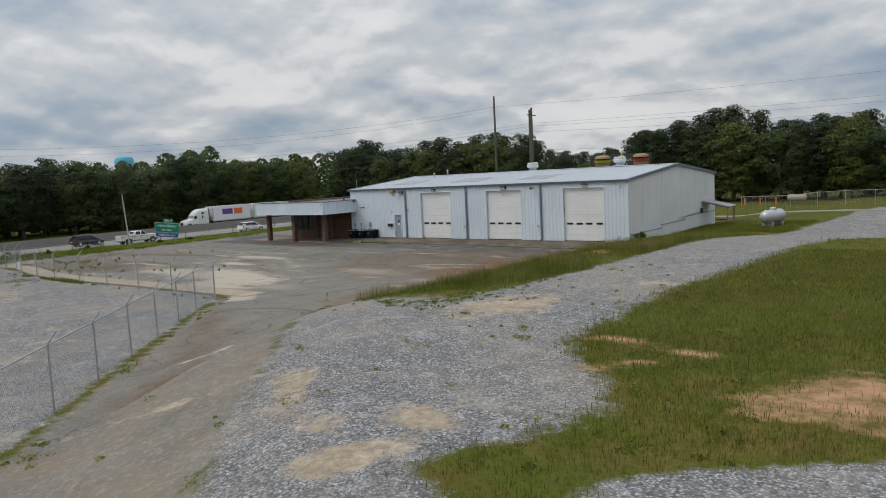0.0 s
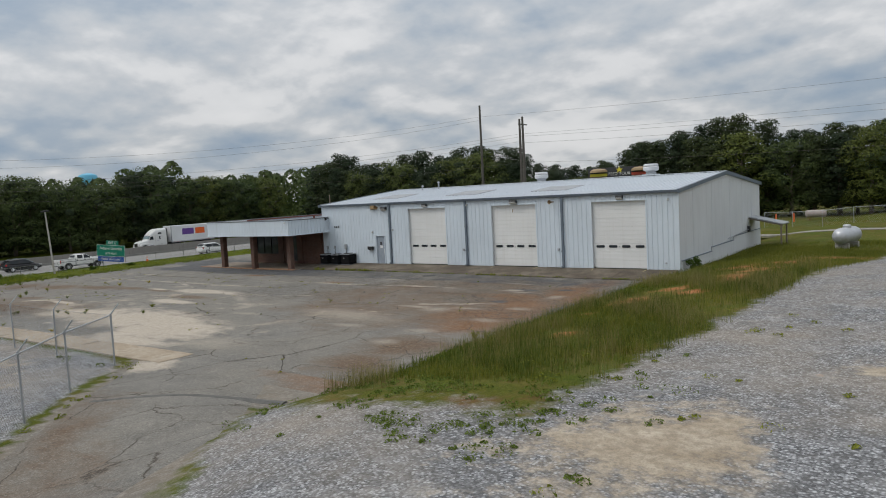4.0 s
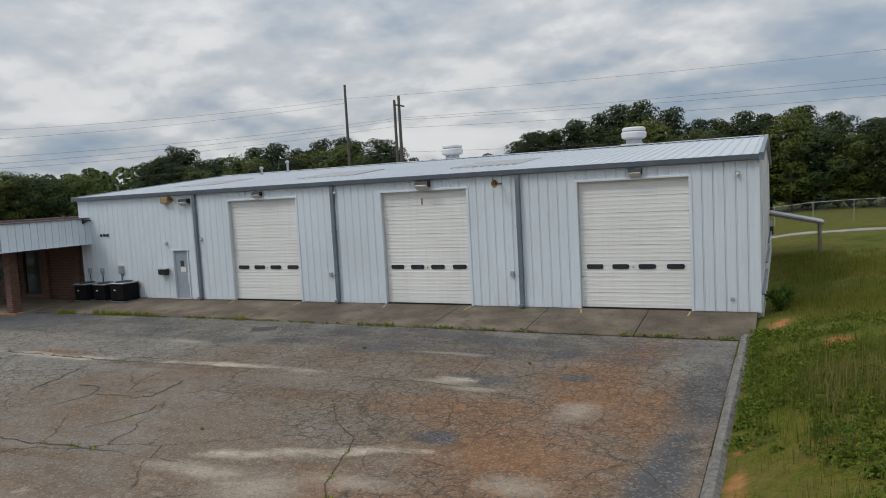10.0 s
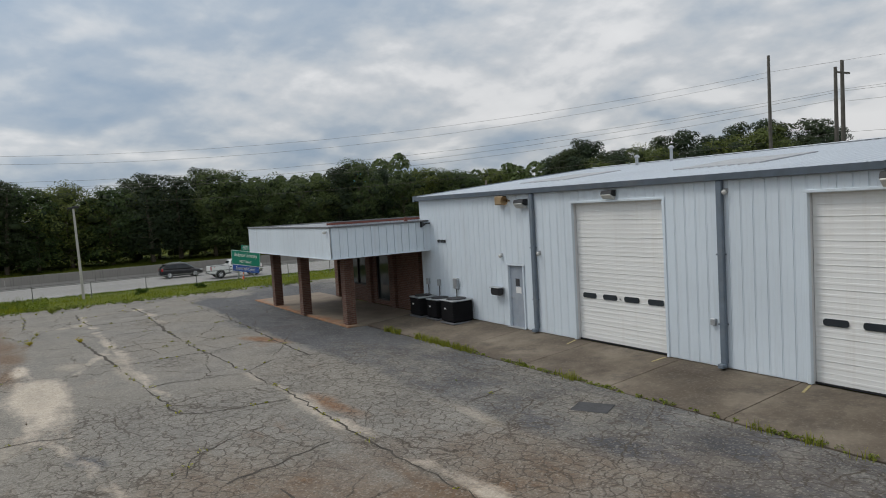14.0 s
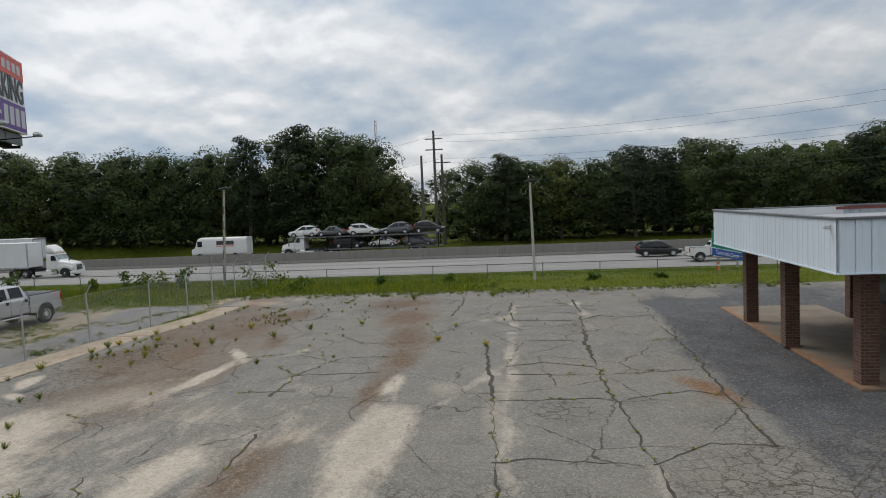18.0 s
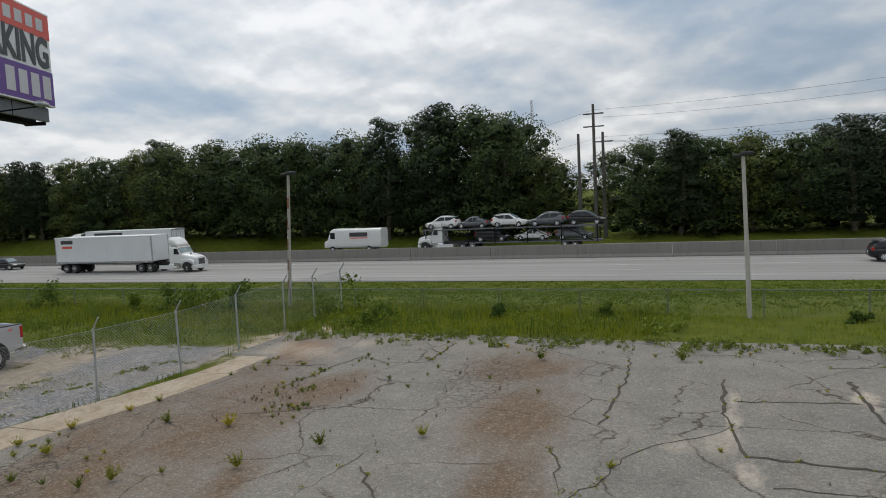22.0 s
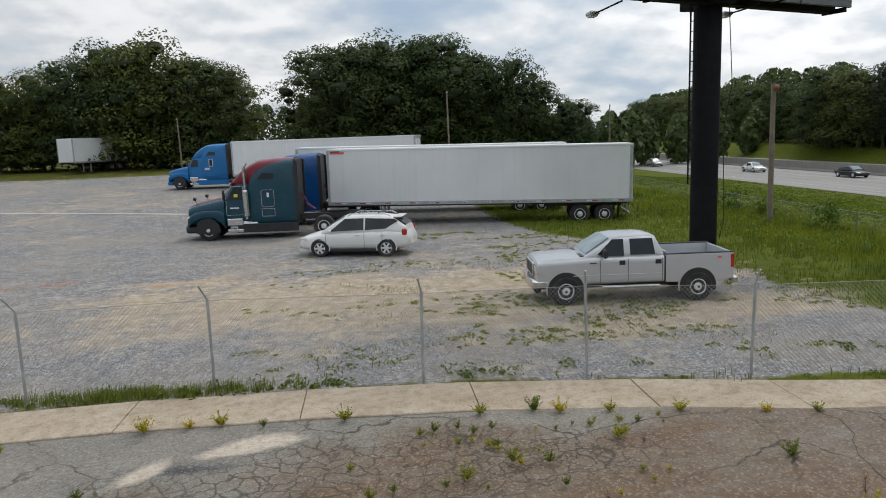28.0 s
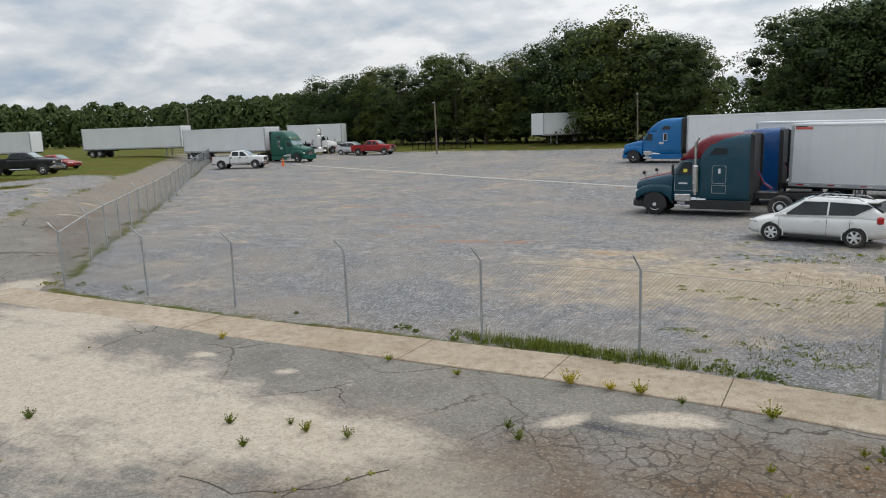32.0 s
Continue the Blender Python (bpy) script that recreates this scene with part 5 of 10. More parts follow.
def small_box(name, x, z, s, mat, label, cat, pipe=0.0):
    t = thing(name, label, cat, pose(x, BY0 - 0.03 - s[1] / 2, z))
    part("body", Mesh().box((0, 0, 0), s, ch=min(s) * 0.12), mat, t)
    part("cover", Mesh().box((0, -s[1] / 2 - 0.006, 0), (s[0] * 0.86, 0.012, s[2] * 0.86), ch=0.004), mat, t)
    if pipe:
        part("conduit", Mesh().path([(0, 0, -s[2] / 2), (0, 0, -s[2] / 2 - pipe * 0.6), (0.06, -0.06, -s[2] / 2 - pipe)], 0.018), "black", t)
    return t


small_box("disconnect_box", -25.35, 1.50, (0.24, 0.12, 0.38), "steel", "grey steel electrical disconnect box on the wall", "electrical box", 0.75)
small_box("disconnect_box", -26.55, 1.45, (0.14, 0.1, 0.24), "steel", "small grey electrical box on the wall", "electrical box", 0.5)
small_box("disconnect_box", -27.35, 1.45, (0.14, 0.1, 0.24), "steel", "small grey electrical box on the wall", "electrical box", 0.5)
for x in (-26.05, -26.25, -26.45):
    small_box("wall_outlet", x, 3.02, (0.1, 0.05, 0.11), "black", "small dark junction box on the wall", "junction box")
small_box("wall_outlet", -14.42, 1.32, (0.13, 0.07, 0.16), "steel", "grey outlet box beside a downspout", "outlet box")
small_box("wall_outlet", -7.35, 1.38, (0.13, 0.07, 0.16), "steel", "grey outlet box beside a downspout", "outlet box")
small_box("wall_outlet", -0.75, 0.66, (0.09, 0.05, 0.09), "steel", "small outlet box low on the wall", "outlet box")
mb = thing("mailbox", "dark bronze box on the wall beside the grey door", "mailbox", pose(-22.75, BY0 - 0.16, 1.42))
part("body", Mesh().box((0, 0, 0), (0.5, 0.22, 0.26), ch=0.05), "black", mb)
part("lid", Mesh().box((0, -0.02, 0.13), (0.52, 0.24, 0.03), ch=0.01), "steel", mb)
for x, z in ((-22.55, 2.62), (-0.55, 4.22), (-14.0, 4.33), (-20.6, 2.75)):
    t = thing("bulb_fixture", "small round wall lamp on a plate", "wall lamp", pose(x, BY0 - 0.06, z), "bulb fixtures")
    part("plate", Mesh().box((0, 0.03, 0), (0.12, 0.04, 0.12), ch=0.01), "steel", t)
    part("globe", Mesh().ball((0, -0.05, -0.03), 0.06), "lens", t)


def condenser(x, y, s):
    t = thing("condenser_unit", "black louvred air-conditioning condenser on the concrete apron", "air conditioner", pose(x, y, BASE - 0.07), "condenser units")
    b = Mesh().box((0, 0, 0.05 + 0.36 * s), (0.78 * s, 0.78 * s, 0.70 * s), ch=0.05)
    part("cabinet", b, "bb_black", t)
    for k in range(8):
        part("louvre", Mesh().box((0, 0, 0.12 + 0.078 * k * s), (0.788 * s, 0.788 * s, 0.014), ch=0.004), "bb_black", t)
    part("base_pan", Mesh().box((0, 0, 0.025), (0.84 * s, 0.84 * s, 0.05), ch=0.012), "bb_grey", t)
    top = part("top", Mesh().box((0, 0, 0.73 * s + 0.03), (0.82 * s, 0.82 * s, 0.05), ch=0.02), "steel", t, "grey top panel")
    part("fan_guard", Mesh().lathe((0, 0, 0.76 * s + 0.03), [(0.34 * s, 0), (0.33 * s, 0.03), (0.1 * s, 0.045), (0.02, 0.05)]), "black", top)
    part("badge", Mesh().box((-0.1, -0.40 * s - 0.006, 0.5 * s), (0.1, 0.01, 0.05)), "white", t)


condenser(-27.0, -0.35, 0.98)
condenser(-25.95, -0.25, 0.96)
condenser(-24.72, -0.32, 1.06)

# concrete apron in slabs, with weeds in the joint
for i in range(9):
    x0, x1 = -27.8 + i * 3.09, -27.8 + (i + 1) * 3.09
    if i == 8:
        x1 = -0.1
    f0, f1 = -2.35, BY0 + 0.02
    solid("apron_slab", Mesh().prism([(f0, -0.2), (f0, 0.03), (f0 + 0.03, 0.055), (f1, BASE), (f1, -0.2)], (x0 + 0.012, x1 - 0.012), "x"), "slab", "stained concrete apron slab sloping from the building", "slab", group="apron slabs", kind="structure")
solid("drain_grate", Mesh().box((-14.5, -3.66, 0.045), (0.78, 0.62, 0.05), rz=0.5, ch=0.01), "patch", "dark steel drain cover in the asphalt", "drain cover")

for a, c in DOORS:
    for x, ang in ((a + 0.06, 14), (c - 0.05, -4)):
        y = BY0 - 0.32
        solid("paint_mark", Mesh().box((0, 0, 0), (0.055, 0.46, 0.004)), "yellow_faded", "faded yellow paint stripe on the apron at a door jamb", "paint mark", pose(x, y, BASE + (y - BY0 - 0.02) * 0.0886 + 0.005, 5.06, 0, ang), kind="structure")

# lean-to awning on the gable side
aw = thing("side_awning", "weathered wooden lean-to awning on posts at the gable wall", "awning", pose(0, 0, 0))
part("canopy", Mesh().prism([(0.05, 2.25), (2.3, 1.75), (2.3, 1.82), (0.05, 2.33)], (15.2, 17.2), "y"), "flat_roof", aw, "sagging sheet canopy")
for y in (15.3, 17.1):
    part("post", Mesh().box((2.15, y, (gz(2.15, y) + 1.75) / 2), (0.1, 0.1, 1.75 - gz(2.15, y)), ch=0.01), "wood_pole", aw)
    part("rafter", Mesh().box((1.15, y, 1.96), (2.3, 0.08, 0.1), m=Matrix.Rotation(0.22, 4, "Y")), "wood_pole", aw)
hs = thing("hose_bib_pipe", "grey conduit run along the gable wall", "conduit", pose(0, 0, 0))
part("pipe", Mesh().path([(0.1, 9.5, 1.25), (0.1, 14.8, 1.45), (0.1, 14.8, 2.0)], 0.03), "steel", hs)
part("meter", Mesh().box((0.12, 14.9, 1.5), (0.16, 0.3, 0.4), ch=0.03), "black", hs)

# ---- brick office with its canopy ----
OX0, OX1, OY0, OY1 = -36.75, -27.8, 0.35, 9.0
office = thing("office", "brown brick office under a white ribbed flat canopy", "building", pose(0, 0, 0), kind="structure")
OB = 0.07
WIN = [(-36.3, -33.45, 0.85, 2.35), (-32.35, -31.15, 0.3, 2.35)]
b = Mesh()
xs = [OX0] + [e for w in WIN for e in w[:2]] + [OX1]
for i in range(0, len(xs), 2):
    b.box(((xs[i] + xs[i + 1]) / 2, OY0 + 0.12, 1.6), (xs[i + 1] - xs[i], 0.24, 3.0))
for x0, x1, z0, z1 in WIN:
    b.box(((x0 + x1) / 2, OY0 + 0.12, (z1 + 3.1) / 2), (x1 - x0, 0.24, 3.1 - z1))
    b.box(((x0 + x1) / 2, OY0 + 0.12, (0.1 + z0) / 2), (x1 - x0, 0.24, z0 - 0.1))
part("wall", b, "brick", office, "brown brick front wall", 0)
part("wall", Mesh().box((OX0 + 0.12, (OY0 + OY1) / 2 + 0.12, 1.6), (0.24, OY1 - OY0 - 0.24, 3.0)), "brick", office, "", 0)
part("wall", Mesh().box(((OX0 + OX1) / 2, OY1 + 0.12, 1.6), (OX1 - OX0, 0.24, 3.0)), "brick", office, "", 0)
for x in (OX0 + 0.2, -32.9, -30.6, -28.4):
    part("pilaster", Mesh().box((x, OY0 - 0.07, 1.45), (0.4, 0.16, 2.7), ch=0.01), "brick", office, "", 0)
for x0, x1, z0, z1 in WIN:
    w = part("window", Mesh().box(((x0 + x1) / 2, OY0 + 0.1, z0 + 0.03), (x1 - x0, 0.12, 0.06)), "black", office, "dark-framed shop window")
    part("frame", Mesh().box(((x0 + x1) / 2, OY0 + 0.1, z1 - 0.03), (x1 - x0, 0.12, 0.06)), "black", w)
    n = max(1, round((x1 - x0) / 0.95))
    for k in range(n + 1):
        part("mullion", Mesh().box((x0 + 0.03 + (x1 - x0 - 0.06) * k / n, OY0 + 0.1, (z0 + z1) / 2), (0.06, 0.12, z1 - z0)), "black", w)
    for k in range(n):
        a, c = x0 + (x1 - x0) * k / n, x0 + (x1 - x0) * (k + 1) / n
        part("pane", Mesh().box(((a + c) / 2, OY0 + 0.11, (z0 + z1) / 2), (c - a - 0.06, 0.015, z1 - z0 - 0.1)), "glass", w)
for x, y in ((-36.24, -2.95), (-32.25, -3.08), (-28.29, -2.85)):
    col = part("column", Mesh().box((x, y, (OB + 2.70) / 2), (0.37, 0.37, 2.70 - OB), ch=0.012), "brick", office, "square brown brick column", 0)
    for k in range(33):
        z = OB + 0.04 + 0.0775 * k
        if z < 2.64:
            part("brick_course", Mesh().box((x, y, z), (0.382, 0.382, 0.062), ch=0.006), "brick", col, "", 0)
CZ0, CZ1 = 2.66, 3.78
part("soffit", Mesh().box(((-36.85 - 27.12) / 2, -1.8, CZ0 + 0.1), (9.7, 4.2, 0.08)), "soffit", office)
part("roof", Mesh().box(((-36.85 - 27.9) / 2, 2.55, CZ1 - 0.30), (8.9, 12.9, 0.1)), "flat_roof", office, "grey flat roof")
part("parapet", Mesh().box(((-36.85 - 27.9) / 2, 9.05, CZ1 - 0.15), (9.0, 0.12, 0.3)), "wall_side", office, "pale parapet of the flat roof")
part("parapet_cap", Mesh().box(((-36.85 - 27.9) / 2, 9.05, CZ1 + 0.03), (9.1, 0.18, 0.07)), "fascia_red", office, "oxide-red roof edge")
part("parapet_cap", Mesh().box((-28.3, -0.2, CZ1 + 0.02), (0.10, 0.12, 0.32)), "fascia_red", office, "oxide-red upright at the roof edge")
part("parapet", Mesh().box((-36.83, 4.5, CZ1 - 0.06), (0.12, 9.1, 0.1)), "fascia_red", office)
part("fascia_backing", Mesh().box(((-36.87 - 27.1) / 2, -3.88, (CZ0 + CZ1) / 2), (9.7, 0.06, CZ1 - CZ0)).box((-27.16, -1.82, (CZ0 + CZ1) / 2), (0.06, 4.0, CZ1 - CZ0)).box((-36.81, -1.82, (CZ0 + CZ1) / 2), (0.06, 4.0, CZ1 - CZ0)), "wall_side", office)
part("fascia", ribbed(-36.87, -27.1, CZ0, CZ1, -3.915), "wall", office, "white ribbed canopy fascia", 0)
part("fascia", ribbed(-3.9, 0.17, CZ0, CZ1, -27.125, 1, axis="y"), "wall", office, "white ribbed canopy fascia", 0)
part("fascia", ribbed(-3.9, 9.0, CZ0, CZ1, -36.845, -1, axis="y"), "wall", office, "white ribbed canopy fascia", 0)
cap = Mesh().box(((-36.87 - 27.1) / 2, -3.91, CZ1 + 0.02), (9.86, 0.14, 0.06), ch=0.012).box((-27.1, -1.87, CZ1 + 0.02), (0.14, 3.94, 0.06), ch=0.012).box((-36.87, 2.5, CZ1 + 0.02), (0.14, 12.7, 0.06), ch=0.012)
part("coping", cap, "bb_grey", office, "grey metal coping")
drip = Mesh().box(((-36.87 - 27.1) / 2, -3.93, CZ0 + 0.01), (9.84, 0.08, 0.035)).box((-27.08, -1.9, CZ0 + 0.01), (0.08, 3.98, 0.035))
part("drip_edge", drip, "wall", office)
solid("office_slab", Mesh().box(((-39.4 - 27.82) / 2, -1.40, -0.015), (11.58, 3.5, 0.2), ch=0.02), "office_floor", "rust-stained concrete floor under the canopy", "slab", kind="structure")
cl = thing("flood_lamp", "small dark flood lamp at the canopy's end", "flood lamp", pose(-27.05, -0.05, 3.70))
part("head", Mesh().lathe((0, -0.1, -0.03), [(0.03, 0.1), (0.1, -0.05), (0.11, -0.1)], "y", 12), "black", cl)
part("arm", Mesh().tube((0, 0.2, 0.0), (0, 0, 0), 0.025), "black", cl)
wl2 = thing("flood_lamp", "small white camera lamp on the canopy corner", "flood lamp", pose(-27.35, -3.98, 3.62))
part("head", Mesh().box((0, -0.05, 0), (0.1, 0.12, 0.09), ch=0.02), "lens", wl2)
part("arm", Mesh().tube((0, 0.06, 0.04), (0, -0.02, 0.02), 0.015), "steel", wl2)

# ---- sidewalk, kerb, highway ----
rng = random.Random(7)
walkway = thing("sidewalk", "sandy concrete sidewalk along the chain-link fence", "sidewalk", pose(0, 0, 0), kind="structure")
WALK_JOINTS = [-9.1 - 2.98 * i for i in range(9)] + [-35.85, -38.2, -40.7, -42.7]
for x0, x1 in zip(WALK_JOINTS, WALK_JOINTS[1:]):
    dz = rng.uniform(-0.008, 0.008)
    a, c = float(walk_edge(x0 - 0.006)), float(walk_edge(x1 + 0.006))
    ring_xy = [(x0 - 0.006, a), (x1 + 0.006, c), (x1 + 0.006, c - (1.38 if x1 > -40 else 1.15)), (x0 - 0.006, a - (1.38 if x0 > -40 else 1.15))]
    b = Mesh().add([(px, py, -0.1) for px, py in ring_xy] + [(px, py, 0.036 + dz) for px, py in ring_xy] + [(px * 0.996 + 0.004 * (x0 + x1) / 2, py + (-0.015 if i < 2 else 0.015), 0.052 + dz) for i, (px, py) in enumerate(ring_xy)],
                   [(0, 1, 5, 4), (1, 2, 6, 5), (2, 3, 7, 6), (3, 0, 4, 7), (4, 5, 9, 8), (5, 6, 10, 9), (6, 7, 11, 10), (7, 4, 8, 11), (8, 9, 10, 11)])
    part("paving_slab", b, "sidewalk", walkway)
kerb = thing("broken_kerb", "broken grey concrete kerb along the lot's grassy edge", "kerb", pose(0, 0, 0), kind="structure")
y = -2.2
while y > -23.2:
    w = rng.uniform(1.6, 3.2)
    kx = -0.32 - 0.03 * max(0, -y - 14) + rng.uniform(-0.02, 0.02)
    b = Mesh().box((kx, y - w / 2, 0.08 + rng.uniform(-0.012, 0.012)), (rng.uniform(0.22, 0.26), w * 0.995, 0.22), rz=rng.uniform(-0.008, 0.008), ch=0.08)
    part("kerb_piece", b, "kerb", kerb)
    y -= w
for i in range(14):
    a = rng.uniform(0, 1)
    px, py = -0.1 - 0.8 * a + rng.uniform(-0.3, 0.3), -22.9 - 1.5 * a + rng.uniform(-0.3, 0.3)
    r = rng.uniform(0.06, 0.16)
    solid("rock", Mesh().ball((0, 0, r * 0.45), r, 5, (1.2, 0.9, 0.7), 0.22, rng), "rock", "rough pale rock at the lot's corner", "rock", pose(px, py, max(0.02, gz(px, py)), 0, 0, rng.uniform(0, 360)), "rocks", smooth=25)

ROAD_Z = -2.3
def strip(name, x0, x1, z, mat, label, y0=-900, y1=900, n=90):
    ys = np.linspace(y0, y1, n)
    v = [(xx, yy, z) for yy in ys for xx in (x0, x1)]
    f = [(2 * i, 2 * i + 1, 2 * i + 3, 2 * i + 2) for i in range(n - 1)]
    b = Mesh().add(v, f)
    return solid(name, b, mat, label, "road", kind="structure", smooth=0)


strip("road", -94.9, -77.6, ROAD_Z + 0.02, "pavement_light", "worn pale concrete highway lanes")
strip("road", -112.6, -96.1, ROAD_Z + 0.02, "pavement_light", "worn pale concrete highway lanes beyond the barrier")
for xx, w in ((-80.6, 0.13), (-92.3, 0.13), (-98.6, 0.13), (-109.6, 0.13)):
    strip("road_line", xx - w / 2, xx + w / 2, ROAD_Z + 0.026, "road_white", "painted white edge line")
for xx in (-84.5, -88.4):
    b = Mesh()
    for k in range(60):
        y0 = -300 + k * 12.2
        b.add([(xx - 0.06, y0, 0), (xx + 0.06, y0, 0), (xx + 0.06, y0 + 3, 0), (xx - 0.06, y0 + 3, 0)], [(0, 1, 2, 3)])
    solid("road_line", b, "road_white", "dashed white lane line", "road", pose(0, 0, ROAD_Z + 0.026), kind="structure", smooth=0)
barrier = thing("median_barrier", "weathered concrete highway median barrier", "barrier", pose(0, 0, 0), kind="structure")
prof = [(-95.85, ROAD_Z - 0.05), (-95.85, ROAD_Z + 0.08), (-95.66, ROAD_Z + 0.34), (-95.60, ROAD_Z + 1.32), (-95.40, ROAD_Z + 1.32), (-95.34, ROAD_Z + 0.34), (-95.15, ROAD_Z + 0.08), (-95.15, ROAD_Z - 0.05)]
y = -330.0
seg = Mesh().prism(prof, (0.02, 9.0), "y").mesh("barrier_segment", 20)
while y < 250:
    o = part("barrier_segment", seg, "barrier", barrier)
    o.location.y = y
    y += 9.02

# ---- chain-link fences ----
def chain_mesh(a, b, h0, h1, pitch=0.075, r=0.0022, z0=None, z1=None):
    """Woven wire as two families of slanting wires between the points a and b."""
    a, b = np.array(a, float), np.array(b, float)
    L = float(np.linalg.norm(b[:2] - a[:2]))
    d = (b[:2] - a[:2]) / L
    H = h1 - h0
    n = np.array([-d[1], d[0]])
    V, F = [], []
    def wire(s0, zz0, s1, zz1, off):
        o = len(V)
        for s, q in ((s0, zz0), (s1, zz1)):
            base = a[2] + (b[2] - a[2]) * s / L + h0 + q
            c = a[:2] + d * s + n * off
            V.append((c[0] - d[0] * r, c[1] - d[1] * r, base + r))
            V.append((c[0] + d[0] * r, c[1] + d[1] * r, base + r))
            V.append((c[0] + n[0] * r, c[1] + n[1] * r, base - r))
        F.extend([(o, o + 1, o + 4, o + 3), (o + 1, o + 2, o + 5, o + 4), (o + 2, o, o + 3, o + 5)])
    s = -H
    while s < L:
        for sg in (1, -1):
            p0, p1, q0, q1 = s, s + H, 0.0, H
            if p0 < 0:
                q0, p0 = -p0, 0.0
            if p1 > L:
                q1, p1 = H - (p1 - L), L
            if p1 - p0 > 0.01:
                wire(p0, q0 if sg > 0 else H - q0, p1, q1 if sg > 0 else H - q1, 0.002 * sg)
        s += pitch
    return flat_mesh("wire_mesh", V, F, "steel")


def fence_line(name, label, pts, posts, h, arm, rail, pitch, group, lean=0.0, arm_dir=(0, 1), r=0.0022, post_r=0.028, mat="steel"):
    t = thing(name, label, "fence", pose(0, 0, 0))
    zs = [gz(*p) for p in posts]
    rg = random.Random(len(posts))
    for (px, py), z in zip(posts, zs):
        lx, ly = rg.uniform(-lean, lean), rg.uniform(-lean, lean)
        post = part("post", Mesh().tube((px, py, z - 0.2), (px + lx, py + ly, z + h + 0.05), post_r, n=8), mat, t)
        if arm:
            ax, ay = px + lx + arm_dir[0] * 0.3, py + ly + arm_dir[1] * 0.3
            part("arm", Mesh().tube((px + lx, py + ly, z + h + 0.02), (ax, ay, z + h + 0.34), 0.018, n=6), "steel", post, "slanted barbed-wire arm")
    for (p, zp), (q, zq) in zip(list(zip(posts, zs)), list(zip(posts, zs))[1:]):
        part("wire_mesh", chain_mesh((*p, zp), (*q, zq), 0.03, h, pitch, r), None, t, "woven wire mesh")
        if rail:
            part("rail", Mesh().tube((*p, zp + h), (*q, zq + h), 0.021, n=6), mat, t)
        else:
            part("tension_wire", Mesh().tube((*p, zp + h), (*q, zq + h), 0.005, n=4), "steel", t)
    return t


fence_line("yard_fence", "galvanised chain-link yard fence with barbed-wire arms", None,
           [(-10.4, -26.3), (-14.1, -26.5), (-17.6, -26.5), (-21.35, -26.5), (-24.9, -26.5), (-28.2, -26.65), (-32.1, -26.2), (-35.2, -26.05), (-38.05, -25.35), (-40.7, -25.1), (-43.7, -25.4), (-46.5, -25.5), (-48.4, -25.4), (-50.4, -25.3)],
           1.72, True, False, 0.085, "", 0.04, (0.25, 0.9))
gate_posts = [(-10.4, -26.3)]
for k in range(26):
    s = 4.0 + k * 2.87
    gate_posts.append((GATE0[0] + GATE_DIR[0] * s, GATE0[1] + GATE_DIR[1] * s))
fence_line("drive_fence", "galvanised chain-link fence climbing along the drive", None, gate_posts, 1.72, True, True, 0.10, "", 0.03, (0.55, 0.6))
hw_posts = [(-50.6 + 0.004 * yy, yy) for yy in np.arange(-95, 34, 3.05)]
fence_line("highway_fence", "low chain-link fence with top rail beside the highway verge", None, hw_posts, 0.92, False, True, 0.12, "", 0.02, r=0.002, post_r=0.024, mat="old_steel")
fx = [(-6 + 3.0 * k, 48 - 0.4 * k) for k in range(12)]
fence_line("field_fence", "distant chain-link fence across the field", None, fx, 1.7, False, True, 0.2, "", 0.02, r=0.003)

# ---- cracks and joints in the asphalt ----
def crack_strip(V, F, pts, w0, w1, rg):
    """A jagged strip of uneven width along a line."""
    line = []
    for (x0, y0), (x1, y1) in zip(pts, pts[1:]):
        n = max(2, int(math.hypot(x1 - x0, y1 - y0) / 0.22))
        for k in range(n):
            line.append((x0 + (x1 - x0) * k / n + rg.gauss(0, 0.035), y0 + (y1 - y0) * k / n + rg.gauss(0, 0.035)))
    line.append(pts[-1])
    w = rg.uniform(w0, w1)
    o = len(V)
    for i, (x, y) in enumerate(line):
        q, p = line[min(i + 1, len(line) - 1)], line[max(i - 1, 0)]
        d = math.hypot(q[0] - p[0], q[1] - p[1]) or 1
        nx, ny = -(q[1] - p[1]) / d, (q[0] - p[0]) / d
        w = min(w1, max(w0 * 0.3, w + rg.uniform(-0.25, 0.25) * w1))
        z = float(lot_z(x, y)) + 0.006
        V += [(x + nx * w / 2, y + ny * w / 2, z), (x - nx * w / 2, y - ny * w / 2, z)]
    F += [(o + 2 * i, o + 2 * i + 1, o + 2 * i + 3, o + 2 * i + 2) for i in range(len(line) - 1)]
    return line


rc = random.Random(21)
CV, CF, CRACK_LINES = [], [], []
